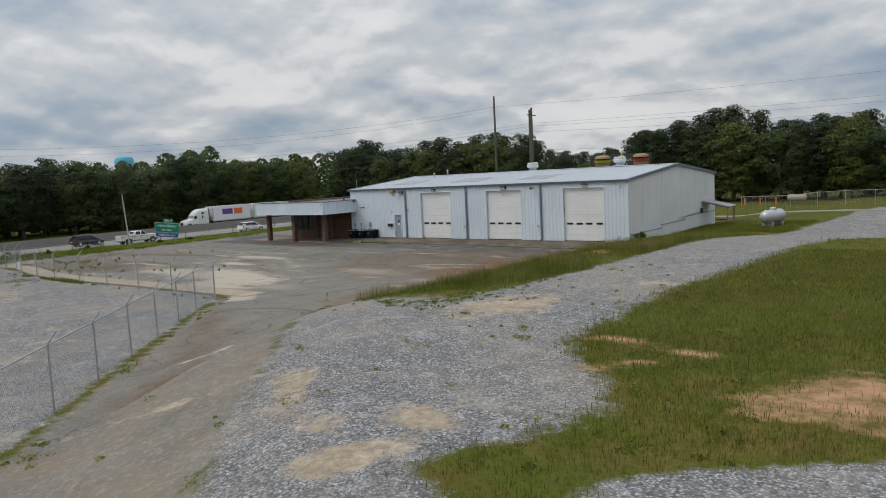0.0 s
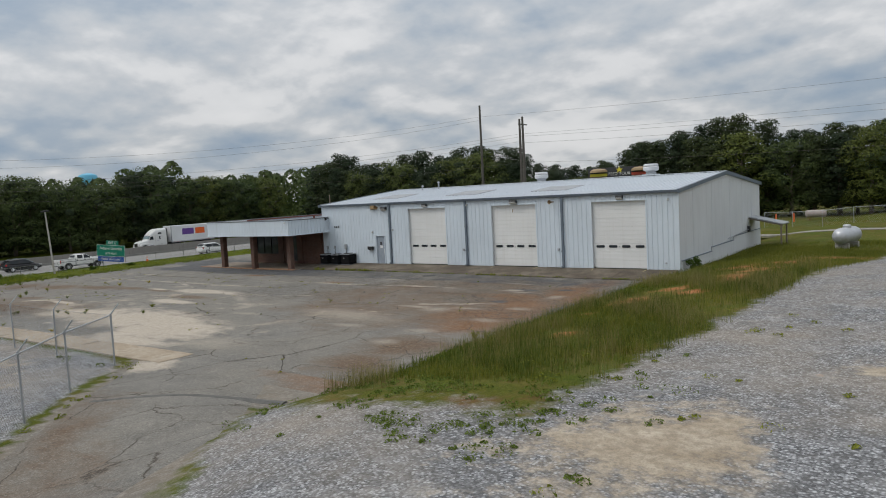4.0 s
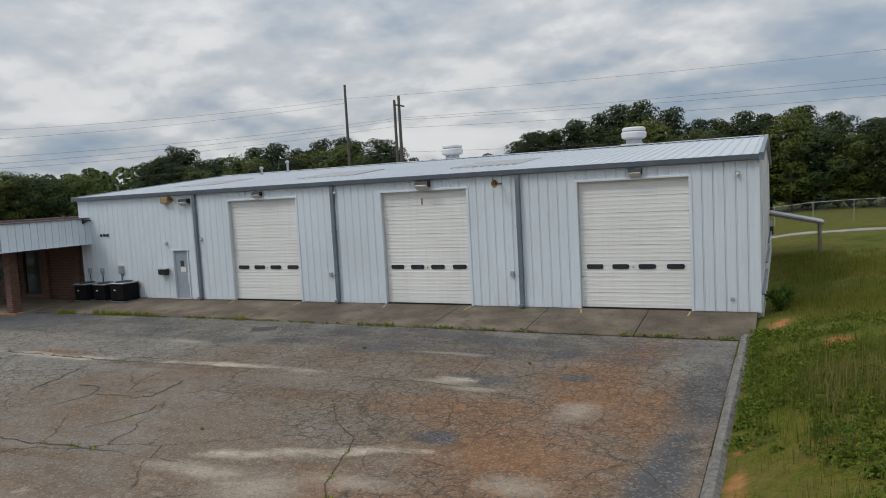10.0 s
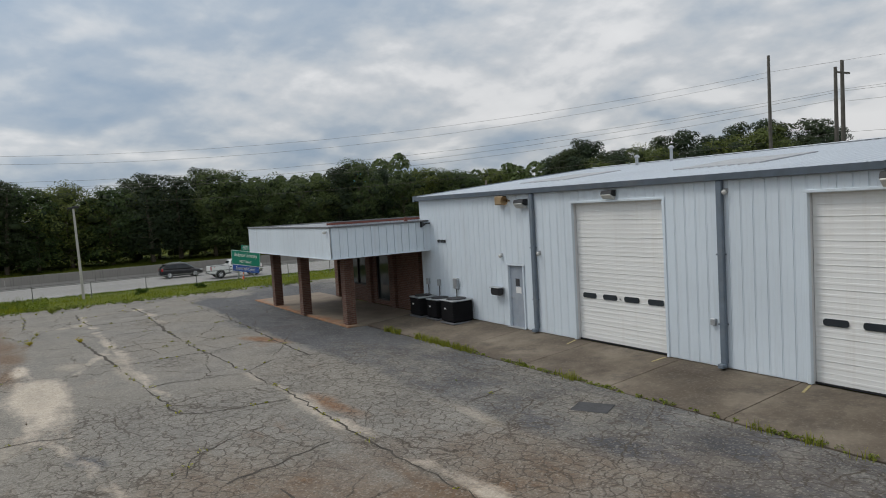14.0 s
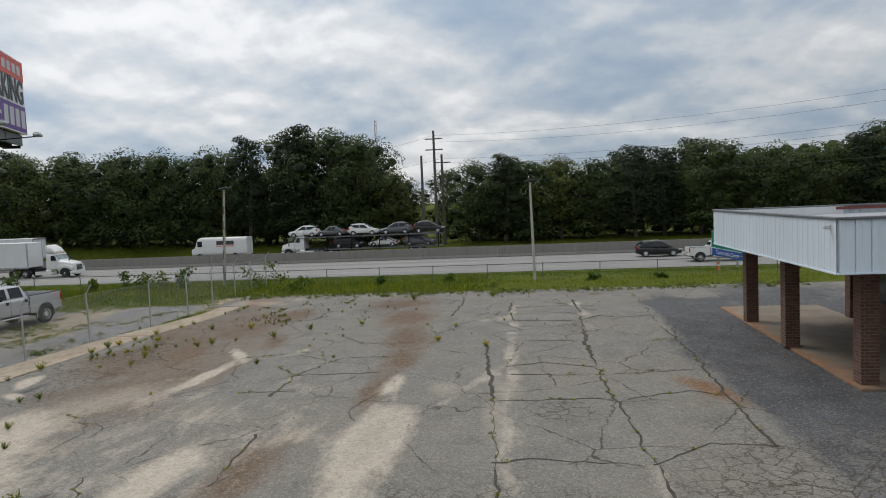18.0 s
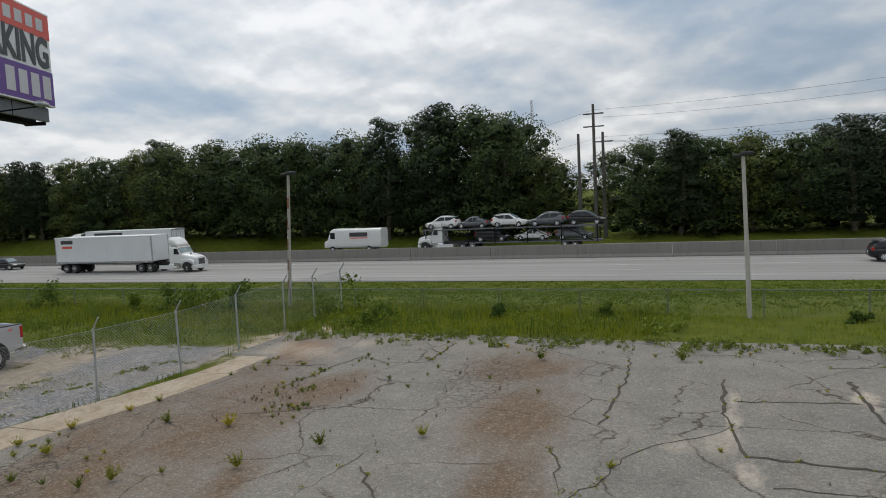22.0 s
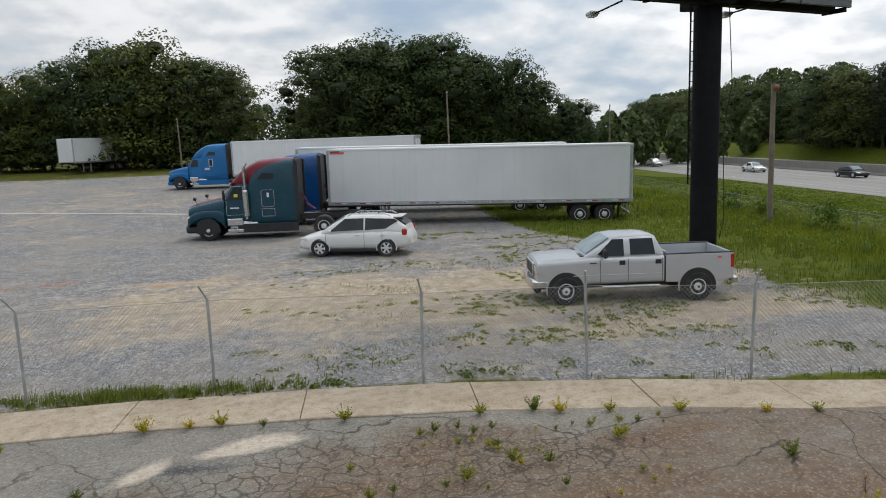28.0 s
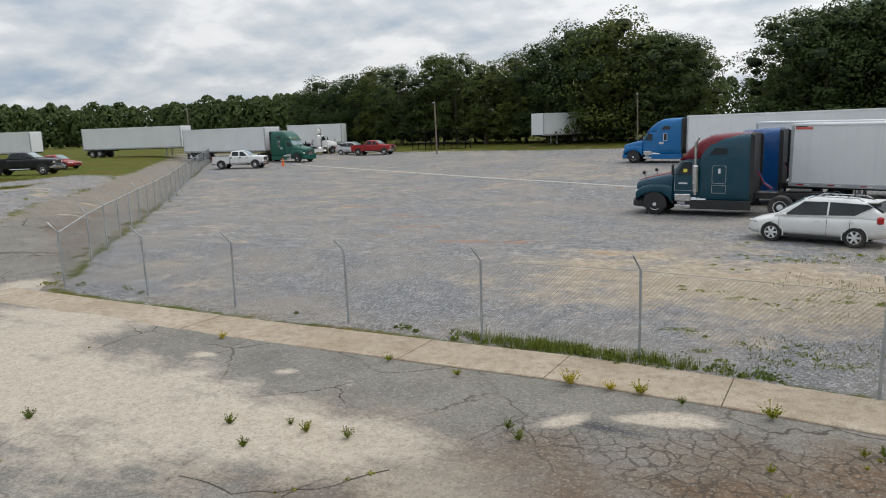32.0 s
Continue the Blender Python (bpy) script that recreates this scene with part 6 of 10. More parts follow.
# the long joints have opened
MAIN = [([(-42.6, -8.5), (-38.8, -8.4), (-35.7, -8.5), (-33.2, -8.6), (-29.0, -8.5), (-24.0, -8.2), (-20.8, -8.05)], 0.03, 0.13), ([(-20.8, -8.05), (-16.0, -8.1), (-12.0, -8.0), (-8.7, -7.9), (-4.8, -8.0)], 0.012, 0.05),
        ([(-33.2, -11.6), (-30.5, -11.4), (-27.9, -11.1), (-25.7, -11.0), (-22.2, -10.7), (-20.5, -10.6)], 0.03, 0.10), ([(-43.9, -5.8), (-39.9, -5.8), (-36.2, -6.0), (-32.6, -5.8), (-27.6, -6.0), (-24.4, -6.0)], 0.02, 0.07),
        ([(-42.4, -11.1), (-39.5, -11.1), (-38.0, -10.9), (-37.5, -10.8), (-37.3, -9.4), (-37.3, -8.5), (-38.2, -7.7)], 0.04, 0.12), ([(-27.6, -16.4), (-29.2, -16.4), (-29.7, -16.5), (-30.6, -17.2)], 0.06, 0.14)]
# narrower ones branch from them
SIDE = [[(-29.6, -16.5), (-30.6, -16.1), (-31.0, -16.0), (-32.3, -16.5)], [(-29.7, -16.4), (-29.8, -14.2)], [(-31.2, -16.0), (-31.8, -15.5), (-31.7, -14.3)], [(-28.0, -17.3), (-28.1, -15.9)], [(-31.9, -19.0), (-32.6, -17.0)], [(-35.7, -17.0), (-33.9, -15.7), (-33.6, -14.5)],
        [(-33.7, -10.4), (-33.6, -8.6), (-33.0, -7.9), (-33.8, -6.0)], [(-30.4, -10.9), (-30.8, -9.9), (-30.3, -8.6)], [(-29.6, -10.8), (-29.5, -9.5), (-29.6, -7.9), (-29.9, -6.2)], [(-33.6, -10.5), (-32.0, -10.7), (-30.4, -10.9)], [(-43.8, -8.7), (-44.3, -5.0), (-44.6, -3.1)]]
SIDE += [[(-40.6, -10.8), (-40.8, -8.6)], [(-36.3, -10.5), (-36.2, -8.6)], [(-38.2, -7.7), (-37.7, -7.1), (-38.4, -3.9)], [(-23.6, -10.9), (-23.8, -10.2), (-23.5, -8.4)], [(-20.5, -10.6), (-20.0, -10.0), (-19.8, -8.3)], [(-27.2, -11.0), (-27.4, -8.6)], [(-27.3, -8.2), (-28.0, -6.7), (-27.6, -6.0)],
         [(-23.5, -8.2), (-24.6, -7.1), (-24.4, -6.0)], [(-16.6, -5.2), (-17.0, -4.1)], [(-13.3, -13.3), (-14.3, -12.6), (-15.8, -12.2)], [(-13.3, -13.3), (-9.9, -13.2), (-8.1, -13.2)], [(-12.7, -14.9), (-13.1, -13.4)]]
SIDE += [[(-13.8, -11.7), (-13.5, -10.7), (-13.9, -10.2), (-14.7, -10.2)], [(-13.5, -10.7), (-12.3, -10.6), (-11.9, -10.5), (-12.2, -9.3)], [(-11.5, -12.4), (-11.1, -11.3), (-11.3, -10.9)], [(-15.5, -10.8), (-16.3, -8.7)], [(-4.1, -24.5), (-5.9, -22.8), (-5.6, -21.0)], [(-7.0, -24.4), (-6.0, -22.7)],
         [(-39.6, -21.3), (-41.9, -21.0), (-43.2, -20.7), (-42.5, -19.7), (-42.9, -18.6), (-45.1, -18.6)], [(-41.7, -23.0), (-42.0, -21.2)], [(-37.2, -14.0), (-34.0, -13.2)], [(-25.0, -15.6), (-22.4, -15.4)], [(-19.0, -17.4), (-16.4, -18.4)], [(-46.0, -13.4), (-42.0, -13.2), (-38.6, -13.4)]]
for pts, w0, w1 in MAIN:
    CRACK_LINES.append(crack_strip(CV, CF, pts, w0, w1, rc))
for pts in SIDE:
    CRACK_LINES.append(crack_strip(CV, CF, pts, 0.015, 0.06, rc))
for k in range(12):
    x0, y0 = rc.uniform(-45, -3), rc.choice((-5.5, -8.3, -10.9, -13.9, -16.6, -19.4))
    pts = [(x0, y0)]
    a = rc.choice((90, 270, 0, 180)) + rc.uniform(-25, 25)
    for q in range(rc.randint(2, 5)):
        a += rc.uniform(-35, 35)
        pts.append((pts[-1][0] + math.cos(radians(a)) * 1.0, pts[-1][1] + math.sin(radians(a)) * 1.0))
    pts = [p for p in pts if LOT_W + 0.3 < p[0] < -1 and LOT_S + 0.3 < p[1] < APRON - 0.2]
    if len(pts) > 1:
        CRACK_LINES.append(crack_strip(CV, CF, pts, 0.006, 0.028, rc))
tagged(new("asphalt_cracks", flat_mesh("asphalt_cracks", CV, CF, "crack")), "dark jagged cracks filled with dirt in the asphalt", "crack", kind="stuff")

# ---- poles, masts, wires ----
def lamp_post(x, y, top, lx, ly, rusty, name="lamp_post"):
    z = gz(x, y)
    t = thing(name, "leaning rusty steel lamp post with a small flood head", "lamp post", pose(x, y, z))
    part("pole", Mesh().tube((0, 0, -0.2), (lx, ly, top - z), 0.085, 0.06, 10), plain("weathered_pale_pole", (0.40, 0.38, 0.34), 0.7, dirt=(0.16, 0.08, 0.04) if rusty else None), t)
    if rusty:
        for k in range(5):
            a = 0.15 + k * 0.15
            part("rust_band", Mesh().tube((lx * a, ly * a, (top - z) * a), (lx * (a + 0.08), ly * (a + 0.08), (top - z) * (a + 0.08)), 0.087 - 0.025 * a, 0.086 - 0.025 * (a + 0.08), 10, False), "rust", t)
    part("head", Mesh().box((lx, ly + 0.12, top - z + 0.05), (0.28, 0.4, 0.14), ch=0.03).box((lx, ly - 0.2, top - z + 0.0), (0.22, 0.25, 0.12), ch=0.03), "black", t, "dark flood head")


lamp_post(-50.9, -28.1, 5.75, 0.0, 0.35, True)
lamp_post(-50.4, -10.05, 5.4, -0.5, -0.1, False)
wp = thing("wooden_pole", "weathered wooden pole with a small dish near the top", "pole", pose(-49.7, -44.6, gz(-49.7, -44.6)))
part("pole", Mesh().tube((0, 0, -0.2), (0.05, 0, 6.4), 0.13, 0.10, 10), "wood_pole", wp)
part("dish", Mesh().lathe((0.0, 0.2, 6.2), [(0.02, 0.06), (0.13, 0.0), (0.16, -0.06)], "y", 12), "rust", wp)
for x, y, top in ((-68, -120, 8.5), (-83, -178, 9), (-40, -92, 9.5), (14.0, -91.2, 7.8), (60, -92, 9), (-36.6, 9.6, 5.6), (26, 60, 8), (-8, -104, 8)):
    z = gz(x, y)
    p = thing("wooden_pole", "tall grey wooden utility pole", "pole", pose(x, y, z), "far poles")
    part("pole", Mesh().tube((0, 0, -0.2), (0.1, 0, top - z), 0.11 if top > 6 else 0.06, 0.08 if top > 6 else 0.05, 8), "wood_pole", p)
    if top > 6:
        part("lamp_head", Mesh().box((0.1, 0.2, top - z - 0.2), (0.15, 0.5, 0.12), ch=0.03), "steel", p)

pylons = []
for x, y, top, arms in ((-56.6, 67.0, 20.2, 0), (-45.5, 61.6, 16.4, 0), (-42.3, 57.0, 16.2, 1), (-116.4, -24.3, 15.1, 2), (-116.6, -26.3, 11.5, 0), (-117.2, -23.3, 11.6, 1)):
    z = gz(x, y)
    p = thing("power_pole", "tall dark transmission pole above the trees", "power pole", pose(x, y, z), "power poles")
    part("pole", Mesh().tube((0, 0, -0.3), (0, 0, top - z), 0.28, 0.17, 10), "pole_dark", p)
    for k in range(arms):
        part("crossarm", Mesh().box((0, 0, top - z - 1.2 - 1.6 * k), (0.14, 2.6, 0.16)), "pole_dark", p)
    pylons.append(p)
mast = thing("radio_mast", "slender lattice radio mast far off", "mast", pose(-230, -58, 0))
for k in range(3):
    a = 2 * math.pi * k / 3
    part("leg", Mesh().tube((0.9 * math.cos(a), 0.9 * math.sin(a), 0), (0.35 * math.cos(a), 0.35 * math.sin(a), 31), 0.07, 0.05, 5), "steel", mast)
b = Mesh()
for i in range(26):
    z0, z1 = i * 1.19, (i + 1) * 1.19
    for k in range(3):
        a, c = 2 * math.pi * k / 3, 2 * math.pi * ((k + 1) % 3) / 3
        r0, r1 = 0.9 - 0.55 * z0 / 31, 0.9 - 0.55 * z1 / 31
        b.tube((r0 * math.cos(a), r0 * math.sin(a), z0), (r1 * math.cos(c), r1 * math.sin(c), z1), 0.035, n=4)
part("lattice", b, "rust", mast)


def cable(a, b, sag, r=0.013, n=14):
    m = Mesh()
    pts = []
    for i in range(n + 1):
        u = i / n
        pts.append((a[0] + (b[0] - a[0]) * u, a[1] + (b[1] - a[1]) * u, a[2] + (b[2] - a[2]) * u - 4 * sag * u * (1 - u)))
    h = Vector((a[1] - b[1], b[0] - a[0], 0)).normalized() * r
    m.loft([[Vector(p) - h, Vector(p) + Vector((0, 0, r)), Vector(p) + h, Vector(p) - Vector((0, 0, r))] for p in pts])
    solid("power_line", m, "pole_dark", "thin dark overhead power line", "power line", group="power lines")


for a, b2, sag in (((-116.4, -24.3, 14.4), (-56.6, 67, 18.2), 3.0), ((-116.4, -23.3, 13.4), (-56.6, 67, 17.6), 3.2), ((-117.2, -23.3, 11.0), (-45.5, 61.6, 14.0), 2.6), ((-117.2, -22.4, 10.4), (-42.3, 57, 13.2), 2.8), ((-117.2, -24.2, 10.4), (-42.3, 57, 12.5), 3.0),
                   ((-56.6, 67, 18.2), (150, 92, 24), 3.0), ((-45.5, 61.6, 14.0), (150, 84, 21), 3.0), ((-42.3, 57, 13.2), (150, 80, 19.5), 3.2), ((-42.3, 57, 12.2), (150, 78, 18.5), 3.4), ((-42.3, 57, 9.2), (26, 60, 8.0), 0.5), ((-42.3, 57, 9.2), (-150, -20, 9), 2.0),
                   ((-116.4, -24.3, 14.4), (-420, -220, 22), 4.0), ((-117.2, -23.3, 11.0), (-420, -215, 15), 4.0)):
    cable(a, b2, sag)

bump = Mesh()
rings = []
for i in range(14):
    u = i / 13
    qx, qy = -5.8 + 4.7 * u, -29.4 + 2.45 * u
    z = gz(qx, qy)
    rings.append([(qx + 0.46 * w, qy - 0.89 * w, z + h) for w, h in ((-0.36, -0.05), (-0.2, 0.025), (0.0, 0.045), (0.2, 0.025), (0.36, -0.05))])
bump.loft(rings)
solid("speed_bump", bump, "seal", "low dark asphalt speed bump across the drive", "speed bump")
# water tower beyond the woods
wt = thing("water_tower", "pale blue water tower rising above the trees", "water tower", pose(-424, 182, -5.5))
part("tank", Mesh().lathe((0, 0, 26.5), [(2, -1.5), (5.6, 0.6), (5.9, 2.0), (5.9, 5.0), (5.0, 6.6), (2.6, 7.6), (0.3, 7.9)], n=24), plain("tower_blue", (0.12, 0.42, 0.60), 0.5), wt)
part("stem", Mesh().tube((0, 0, 0), (0, 0, 26), 2.2, 1.9, 14), "white", wt)

# ---- the big billboard ----
bb = thing("billboard", "tall two-sided billboard on a black steel pole", "billboard", pose(0, 0, 0))
BL, BR, BZ, BH = Vector((-37.0, -33.7, 9.4)), Vector((-49.4, -38.7, 9.4)), 9.4, 3.95
bu = (BR - BL).normalized()
bn = Vector((bu.y, -bu.x, 0))
if bn.y < 0:
    bn = -bn
BW = (BR - BL).length
# local frame: x along the face towards its right-hand end, y into the board, z up
face = Matrix((( bu.x, -bn.x, 0, BL.x), (bu.y, -bn.y, 0, BL.y), (0, 0, 1, BZ), (0, 0, 0, 1)))


def on_face(name, b, mat, label="", parent=None):
    o = part(name, b, mat, parent or bb, label)
    if parent is None:
        o.matrix_basis = face
    return o


panel = on_face("panel", Mesh().box((BW / 2, 0.12, BH / 2), (BW, 0.2, BH), ch=0.02), "vinyl_white", "white vinyl face with a purple and a red band")
on_face("purple_band", Mesh().box((BW * 0.5775, 0.008, BH * 0.185), (BW * 0.845, 0.012, BH * 0.37)), "vinyl_purple", "", panel)
on_face("red_band", Mesh().box((BW * 0.5, 0.008, BH * 0.865), (BW, 0.012, BH * 0.27)), "vinyl_red", "", panel)
arrow = [(BW * 0.010, BH * 0.10), (BW * 0.086, BH * 0.10), (BW * 0.086, BH * 0.04), (BW * 0.148, BH * 0.28), (BW * 0.086, BH * 0.52), (BW * 0.086, BH * 0.46), (BW * 0.010, BH * 0.46)]
on_face("arrow", Mesh().prism(arrow, (-0.012, 0.012), "y"), "vinyl_yellow", "yellow arrow", panel)
letters("HERE", 0.95, "vinyl_dark", panel, pose(BW * 0.070, -0.016, BH * 0.28), squeeze=0.55, bold=0.02)
letters("TRUCK PARKING", 1.78, "vinyl_dark", panel, pose(BW * 0.563, -0.006, BH * 0.55), squeeze=0.82, bold=0.06)
# the number and the web address stand as plain bars
for k in range(12):
    if k not in (3, 7):
        on_face("bar", Mesh().box((BW * (0.196 + 0.0692 * k), -0.004, BH * 0.185), (BW * 0.048, 0.012, BH * 0.25), ch=0.003), "vinyl_grey", "", panel)
    else:
        on_face("bar", Mesh().box((BW * (0.196 + 0.0692 * k), -0.004, BH * 0.185), (BW * 0.03, 0.012, BH * 0.05), ch=0.003), "vinyl_grey", "", panel)
for k in range(14):
    on_face("bar", Mesh().box((BW * (0.16 + 0.06 * k), -0.004, BH * 0.865), (BW * 0.04, 0.012, BH * 0.13), ch=0.003), "vinyl_grey", "", panel)
on_face("edge_trim", Mesh().box((BW / 2, 0.12, -0.03), (BW + 0.1, 0.24, 0.06)).box((BW / 2, 0.12, BH + 0.03), (BW + 0.1, 0.24, 0.06)), "white")
on_face("skirt", Mesh().box((BW * 0.56, 0.3, -0.40), (BW * 0.86, 0.12, 0.62), ch=0.02), "bb_grey", "grey steel skirt")
for k in range(1, 4):
    on_face("skirt_joint", Mesh().box((BW * (0.13 + 0.215 * k), 0.235, -0.40), (0.03, 0.02, 0.62)), "bb_black")
on_face("beam", Mesh().box((BW * 0.5, 0.95, -0.60), (BW * 0.95, 0.45, 0.45), ch=0.03), "bb_black", "black torsion beam")
for k in (0.03, 0.3, 0.62, 0.97):
    on_face("outrigger", Mesh().box((BW * k, 0.75, -0.78), (0.12, 0.9, 0.16)), "bb_black")
for k in range(9):
    on_face("upright", Mesh().box((BW * (0.04 + 0.115 * k), 0.35, BH / 2 - 0.2), (0.16, 0.22, BH), ch=0.02), "bb_black")
nameplate = on_face("nameplate", Mesh().box((BW * 0.60, 0.225, -0.30), (1.55, 0.03, 0.34), ch=0.01), "vinyl_white", "white plate with a plain bar")
on_face("bar", Mesh().box((BW * 0.605, 0.205, -0.30), (1.2, 0.012, 0.16)), "sign_green", "", nameplate)
for k, out in ((0.27, 1.7), (0.67, 1.7)):
    lamp = on_face("floodlight", Mesh().box((BW * k, -out, -0.55), (0.55, 0.36, 0.16), ch=0.05), "steel", "grey floodlight on an arm")
    on_face("arm", Mesh().tube((BW * k, 0.4, -0.78), (BW * k, -out + 0.1, -0.62), 0.03), "bb_black", "", lamp)
    on_face("lens", Mesh().box((BW * k, -out + 0.02, -0.44), (0.4, 0.26, 0.03)), "lens", "", lamp)
for x, y, x1, y1 in ((-39.8, -37.0, -39.6, -39.3), (-45.2, -38.1, -45.0, -40.0)):
    lamp = part("floodlight", Mesh().box((x1, y1 - 0.2, 8.76), (0.36, 0.62, 0.16), ch=0.05), "steel", bb, "grey floodlight on an arm")
    part("arm", Mesh().tube((x, y, 8.74), (x1, y1, 8.72), 0.03), "bb_black", lamp)
    part("lens", Mesh().box((x1, y1 - 0.2, 8.66), (0.26, 0.44, 0.04)), "lens", lamp)
# the second face, seen from behind
QL, QR = Vector((-36.0, -37.4, 9.4)), Vector((-49.6, -39.6, 9.4))
qm = ((QL + QR) / 2)
qa = math.atan2(QR.y - QL.y, QR.x - QL.x)
back = part("rear_panel", Mesh().box((qm.x, qm.y, BZ + BH / 2 - 0.05), ((QR - QL).length, 0.16, BH), rz=qa), "bb_black", bb, "dark back of the second face")
part("edge_trim", Mesh().box((QL.x, QL.y, BZ + BH / 2 - 0.05), (0.08, 0.3, BH + 0.1), rz=qa).box((qm.x, qm.y, BZ - 0.12), ((QR - QL).length, 0.3, 0.1), rz=qa), "white", back)
for k in range(8):
    c = QL.lerp(QR, 0.06 + 0.125 * k)
    part("rib", Mesh().box((c.x, c.y + 0.22, BZ + BH / 2 - 0.2), (0.14, 0.3, BH), rz=qa), "bb_black", back)
for k in range(3):
    part("girt", Mesh().box((qm.x, qm.y + 0.14, BZ + 0.5 + 1.3 * k), ((QR - QL).length, 0.12, 0.14), rz=qa), "bb_black", back)
part("cross_beam", Mesh().box((-43.0, -37.55, 8.78), (0.9, 1.9, 0.4), rz=qa), "bb_black", bb)
px, py = -43.0, -37.5
part("pole", Mesh().lathe((px, py, gz(px, py) - 0.3), [(0.46, 0), (0.46, 9.2), (0.42, 9.3)], n=28), "bb_black", bb, "thick black steel pole")
lad = part("ladder", Mesh().tube((px + 0.72, py + 0.25, 2.6), (px + 0.72, py + 0.25, 8.6), 0.03, n=6).tube((px + 0.55, py + 0.5, 2.6), (px + 0.55, py + 0.5, 8.6), 0.03, n=6), "bb_black", bb)
for k in range(18):
    part("rung", Mesh().tube((px + 0.72, py + 0.25, 2.8 + 0.33 * k), (px + 0.55, py + 0.5, 2.8 + 0.33 * k), 0.014, n=5), "bb_black", lad)
part("cable", Mesh().path([(px - 0.6, py + 0.3, 8.6), (px - 0.75, py + 0.35, 6.0), (px - 0.56, py + 0.2, 4.4), (px - 0.6, py + 0.3, 1.2), (px - 0.55, py + 0.1, 0.6)], 0.016, 5), "black", bb)

# ---- green exit sign by the highway ----
sg = thing("exit_sign", "green and blue highway exit sign on steel posts", "road sign", pose(-69.6, 5.0, gz(-69.6, 5.0), 0, 5, 28) @ Matrix.Diagonal((0.8, 1, 1.11, 1)))
pw = 4.6
base_z = 0.95
p = part("blue_panel", Mesh().box((0, 0, base_z + 0.28), (pw * 0.92, 0.04, 0.52), ch=0.01), "sign_blue", sg)
letters("Tourist Info Center", 0.40, "white", p, pose(0, -0.026, base_z + 0.28), squeeze=0.98)
p = part("green_panel", Mesh().box((0, 0, base_z + 1.17), (pw, 0.04, 1.24), ch=0.01), "sign_green", sg)
letters("Anderson University", 0.47, "white", p, pose(0, -0.026, base_z + 1.42), squeeze=0.92)
letters("NEXT RIGHT", 0.30, "white", p, pose(0, -0.026, base_z + 0.87), squeeze=1.1)
part("border", Mesh().box((0, -0.022, base_z + 1.76), (pw - 0.08, 0.006, 0.03)).box((0, -0.022, base_z + 0.58), (pw - 0.08, 0.006, 0.03)).box((-pw / 2 + 0.05, -0.022, base_z + 1.17), (0.03, 0.006, 1.2)).box((pw / 2 - 0.05, -0.022, base_z + 1.17), (0.03, 0.006, 1.2)), "white", p)
p = part("exit_tab", Mesh().box((0.25, 0, base_z + 2.04), (1.95, 0.04, 0.46), ch=0.01), "sign_green", sg)
letters("EXIT 27", 0.40, "white", p, pose(0.25, -0.026, base_z + 2.04), squeeze=1.0)
for x in (-1.25, 1.25):
    part("post", Mesh().box((x, 0.07, 1.0), (0.16, 0.10, 2.9)), "steel", sg)
cone = thing("traffic_cone", "orange traffic cone in the verge grass", "traffic cone", pose(-53.5, 0.33, gz(-53.5, 0.33)) @ Matrix.Scale(0.65, 4))
part("base", Mesh().box((0, 0, 0.03), (0.4, 0.4, 0.05), ch=0.01), "orange", cone)
part("cone", Mesh().lathe((0, 0, 0.05), [(0.15, 0), (0.03, 0.75)], n=14), "orange", cone)
part("band", Mesh().lathe((0, 0, 0.42), [(0.094, 0), (0.072, 0.14)], n=14), "white", cone)

# ---- distant billboard with food pictures ----
fb = thing("food_billboard", "distant dark billboard with two yellow sandwich shapes", "billboard", pose(-33.6, 73, 0.45, 0, 0, 24) @ Matrix.Diagonal((0.9, 0.88, 0.908, 1)))
fp = part("panel", Mesh().box((0, 0, 6.5), (11.2, 0.2, 3.4), ch=0.02), "vinyl_dark", fb)
part("yellow_band", Mesh().box((0, -0.115, 5.35), (11.2, 0.02, 1.05)), "vinyl_yellow", fp)
for x in (-3.7, 3.7):
    part("bun_top", Mesh().lathe((x, -0.12, 7.4), [(1.6, 0), (1.5, 0.35), (1.0, 0.62), (0.2, 0.7)], n=14), "beige", fp)
    part("filling", Mesh().box((x, -0.14, 6.9), (3.1, 0.05, 0.5), ch=0.02), "vinyl_red" if x > 0 else "vinyl_yellow", fp)
    part("bun_bottom", Mesh().box((x, -0.14, 6.1), (2.9, 0.06, 0.9), ch=0.03), "beige", fp)
part("star", Mesh().prism([(0.0, 8.3), (0.2, 7.9), (0.6, 7.9), (0.3, 7.6), (0.4, 7.2), (0, 7.45), (-0.4, 7.2), (-0.3, 7.6), (-0.6, 7.9), (-0.2, 7.9)], (-0.14, -0.11), "y"), "vinyl_yellow", fp)
letters("FEED YOUR", 0.75, "white", fp, pose(0, -0.13, 7.0))
letters("HAPPY", 0.75, "white", fp, pose(0, -0.13, 6.2))
for x in (-3, 3):
    part("post", Mesh().tube((x, 0.3, -2), (x, 0.3, 5.4), 0.2), "pole_dark", fb)

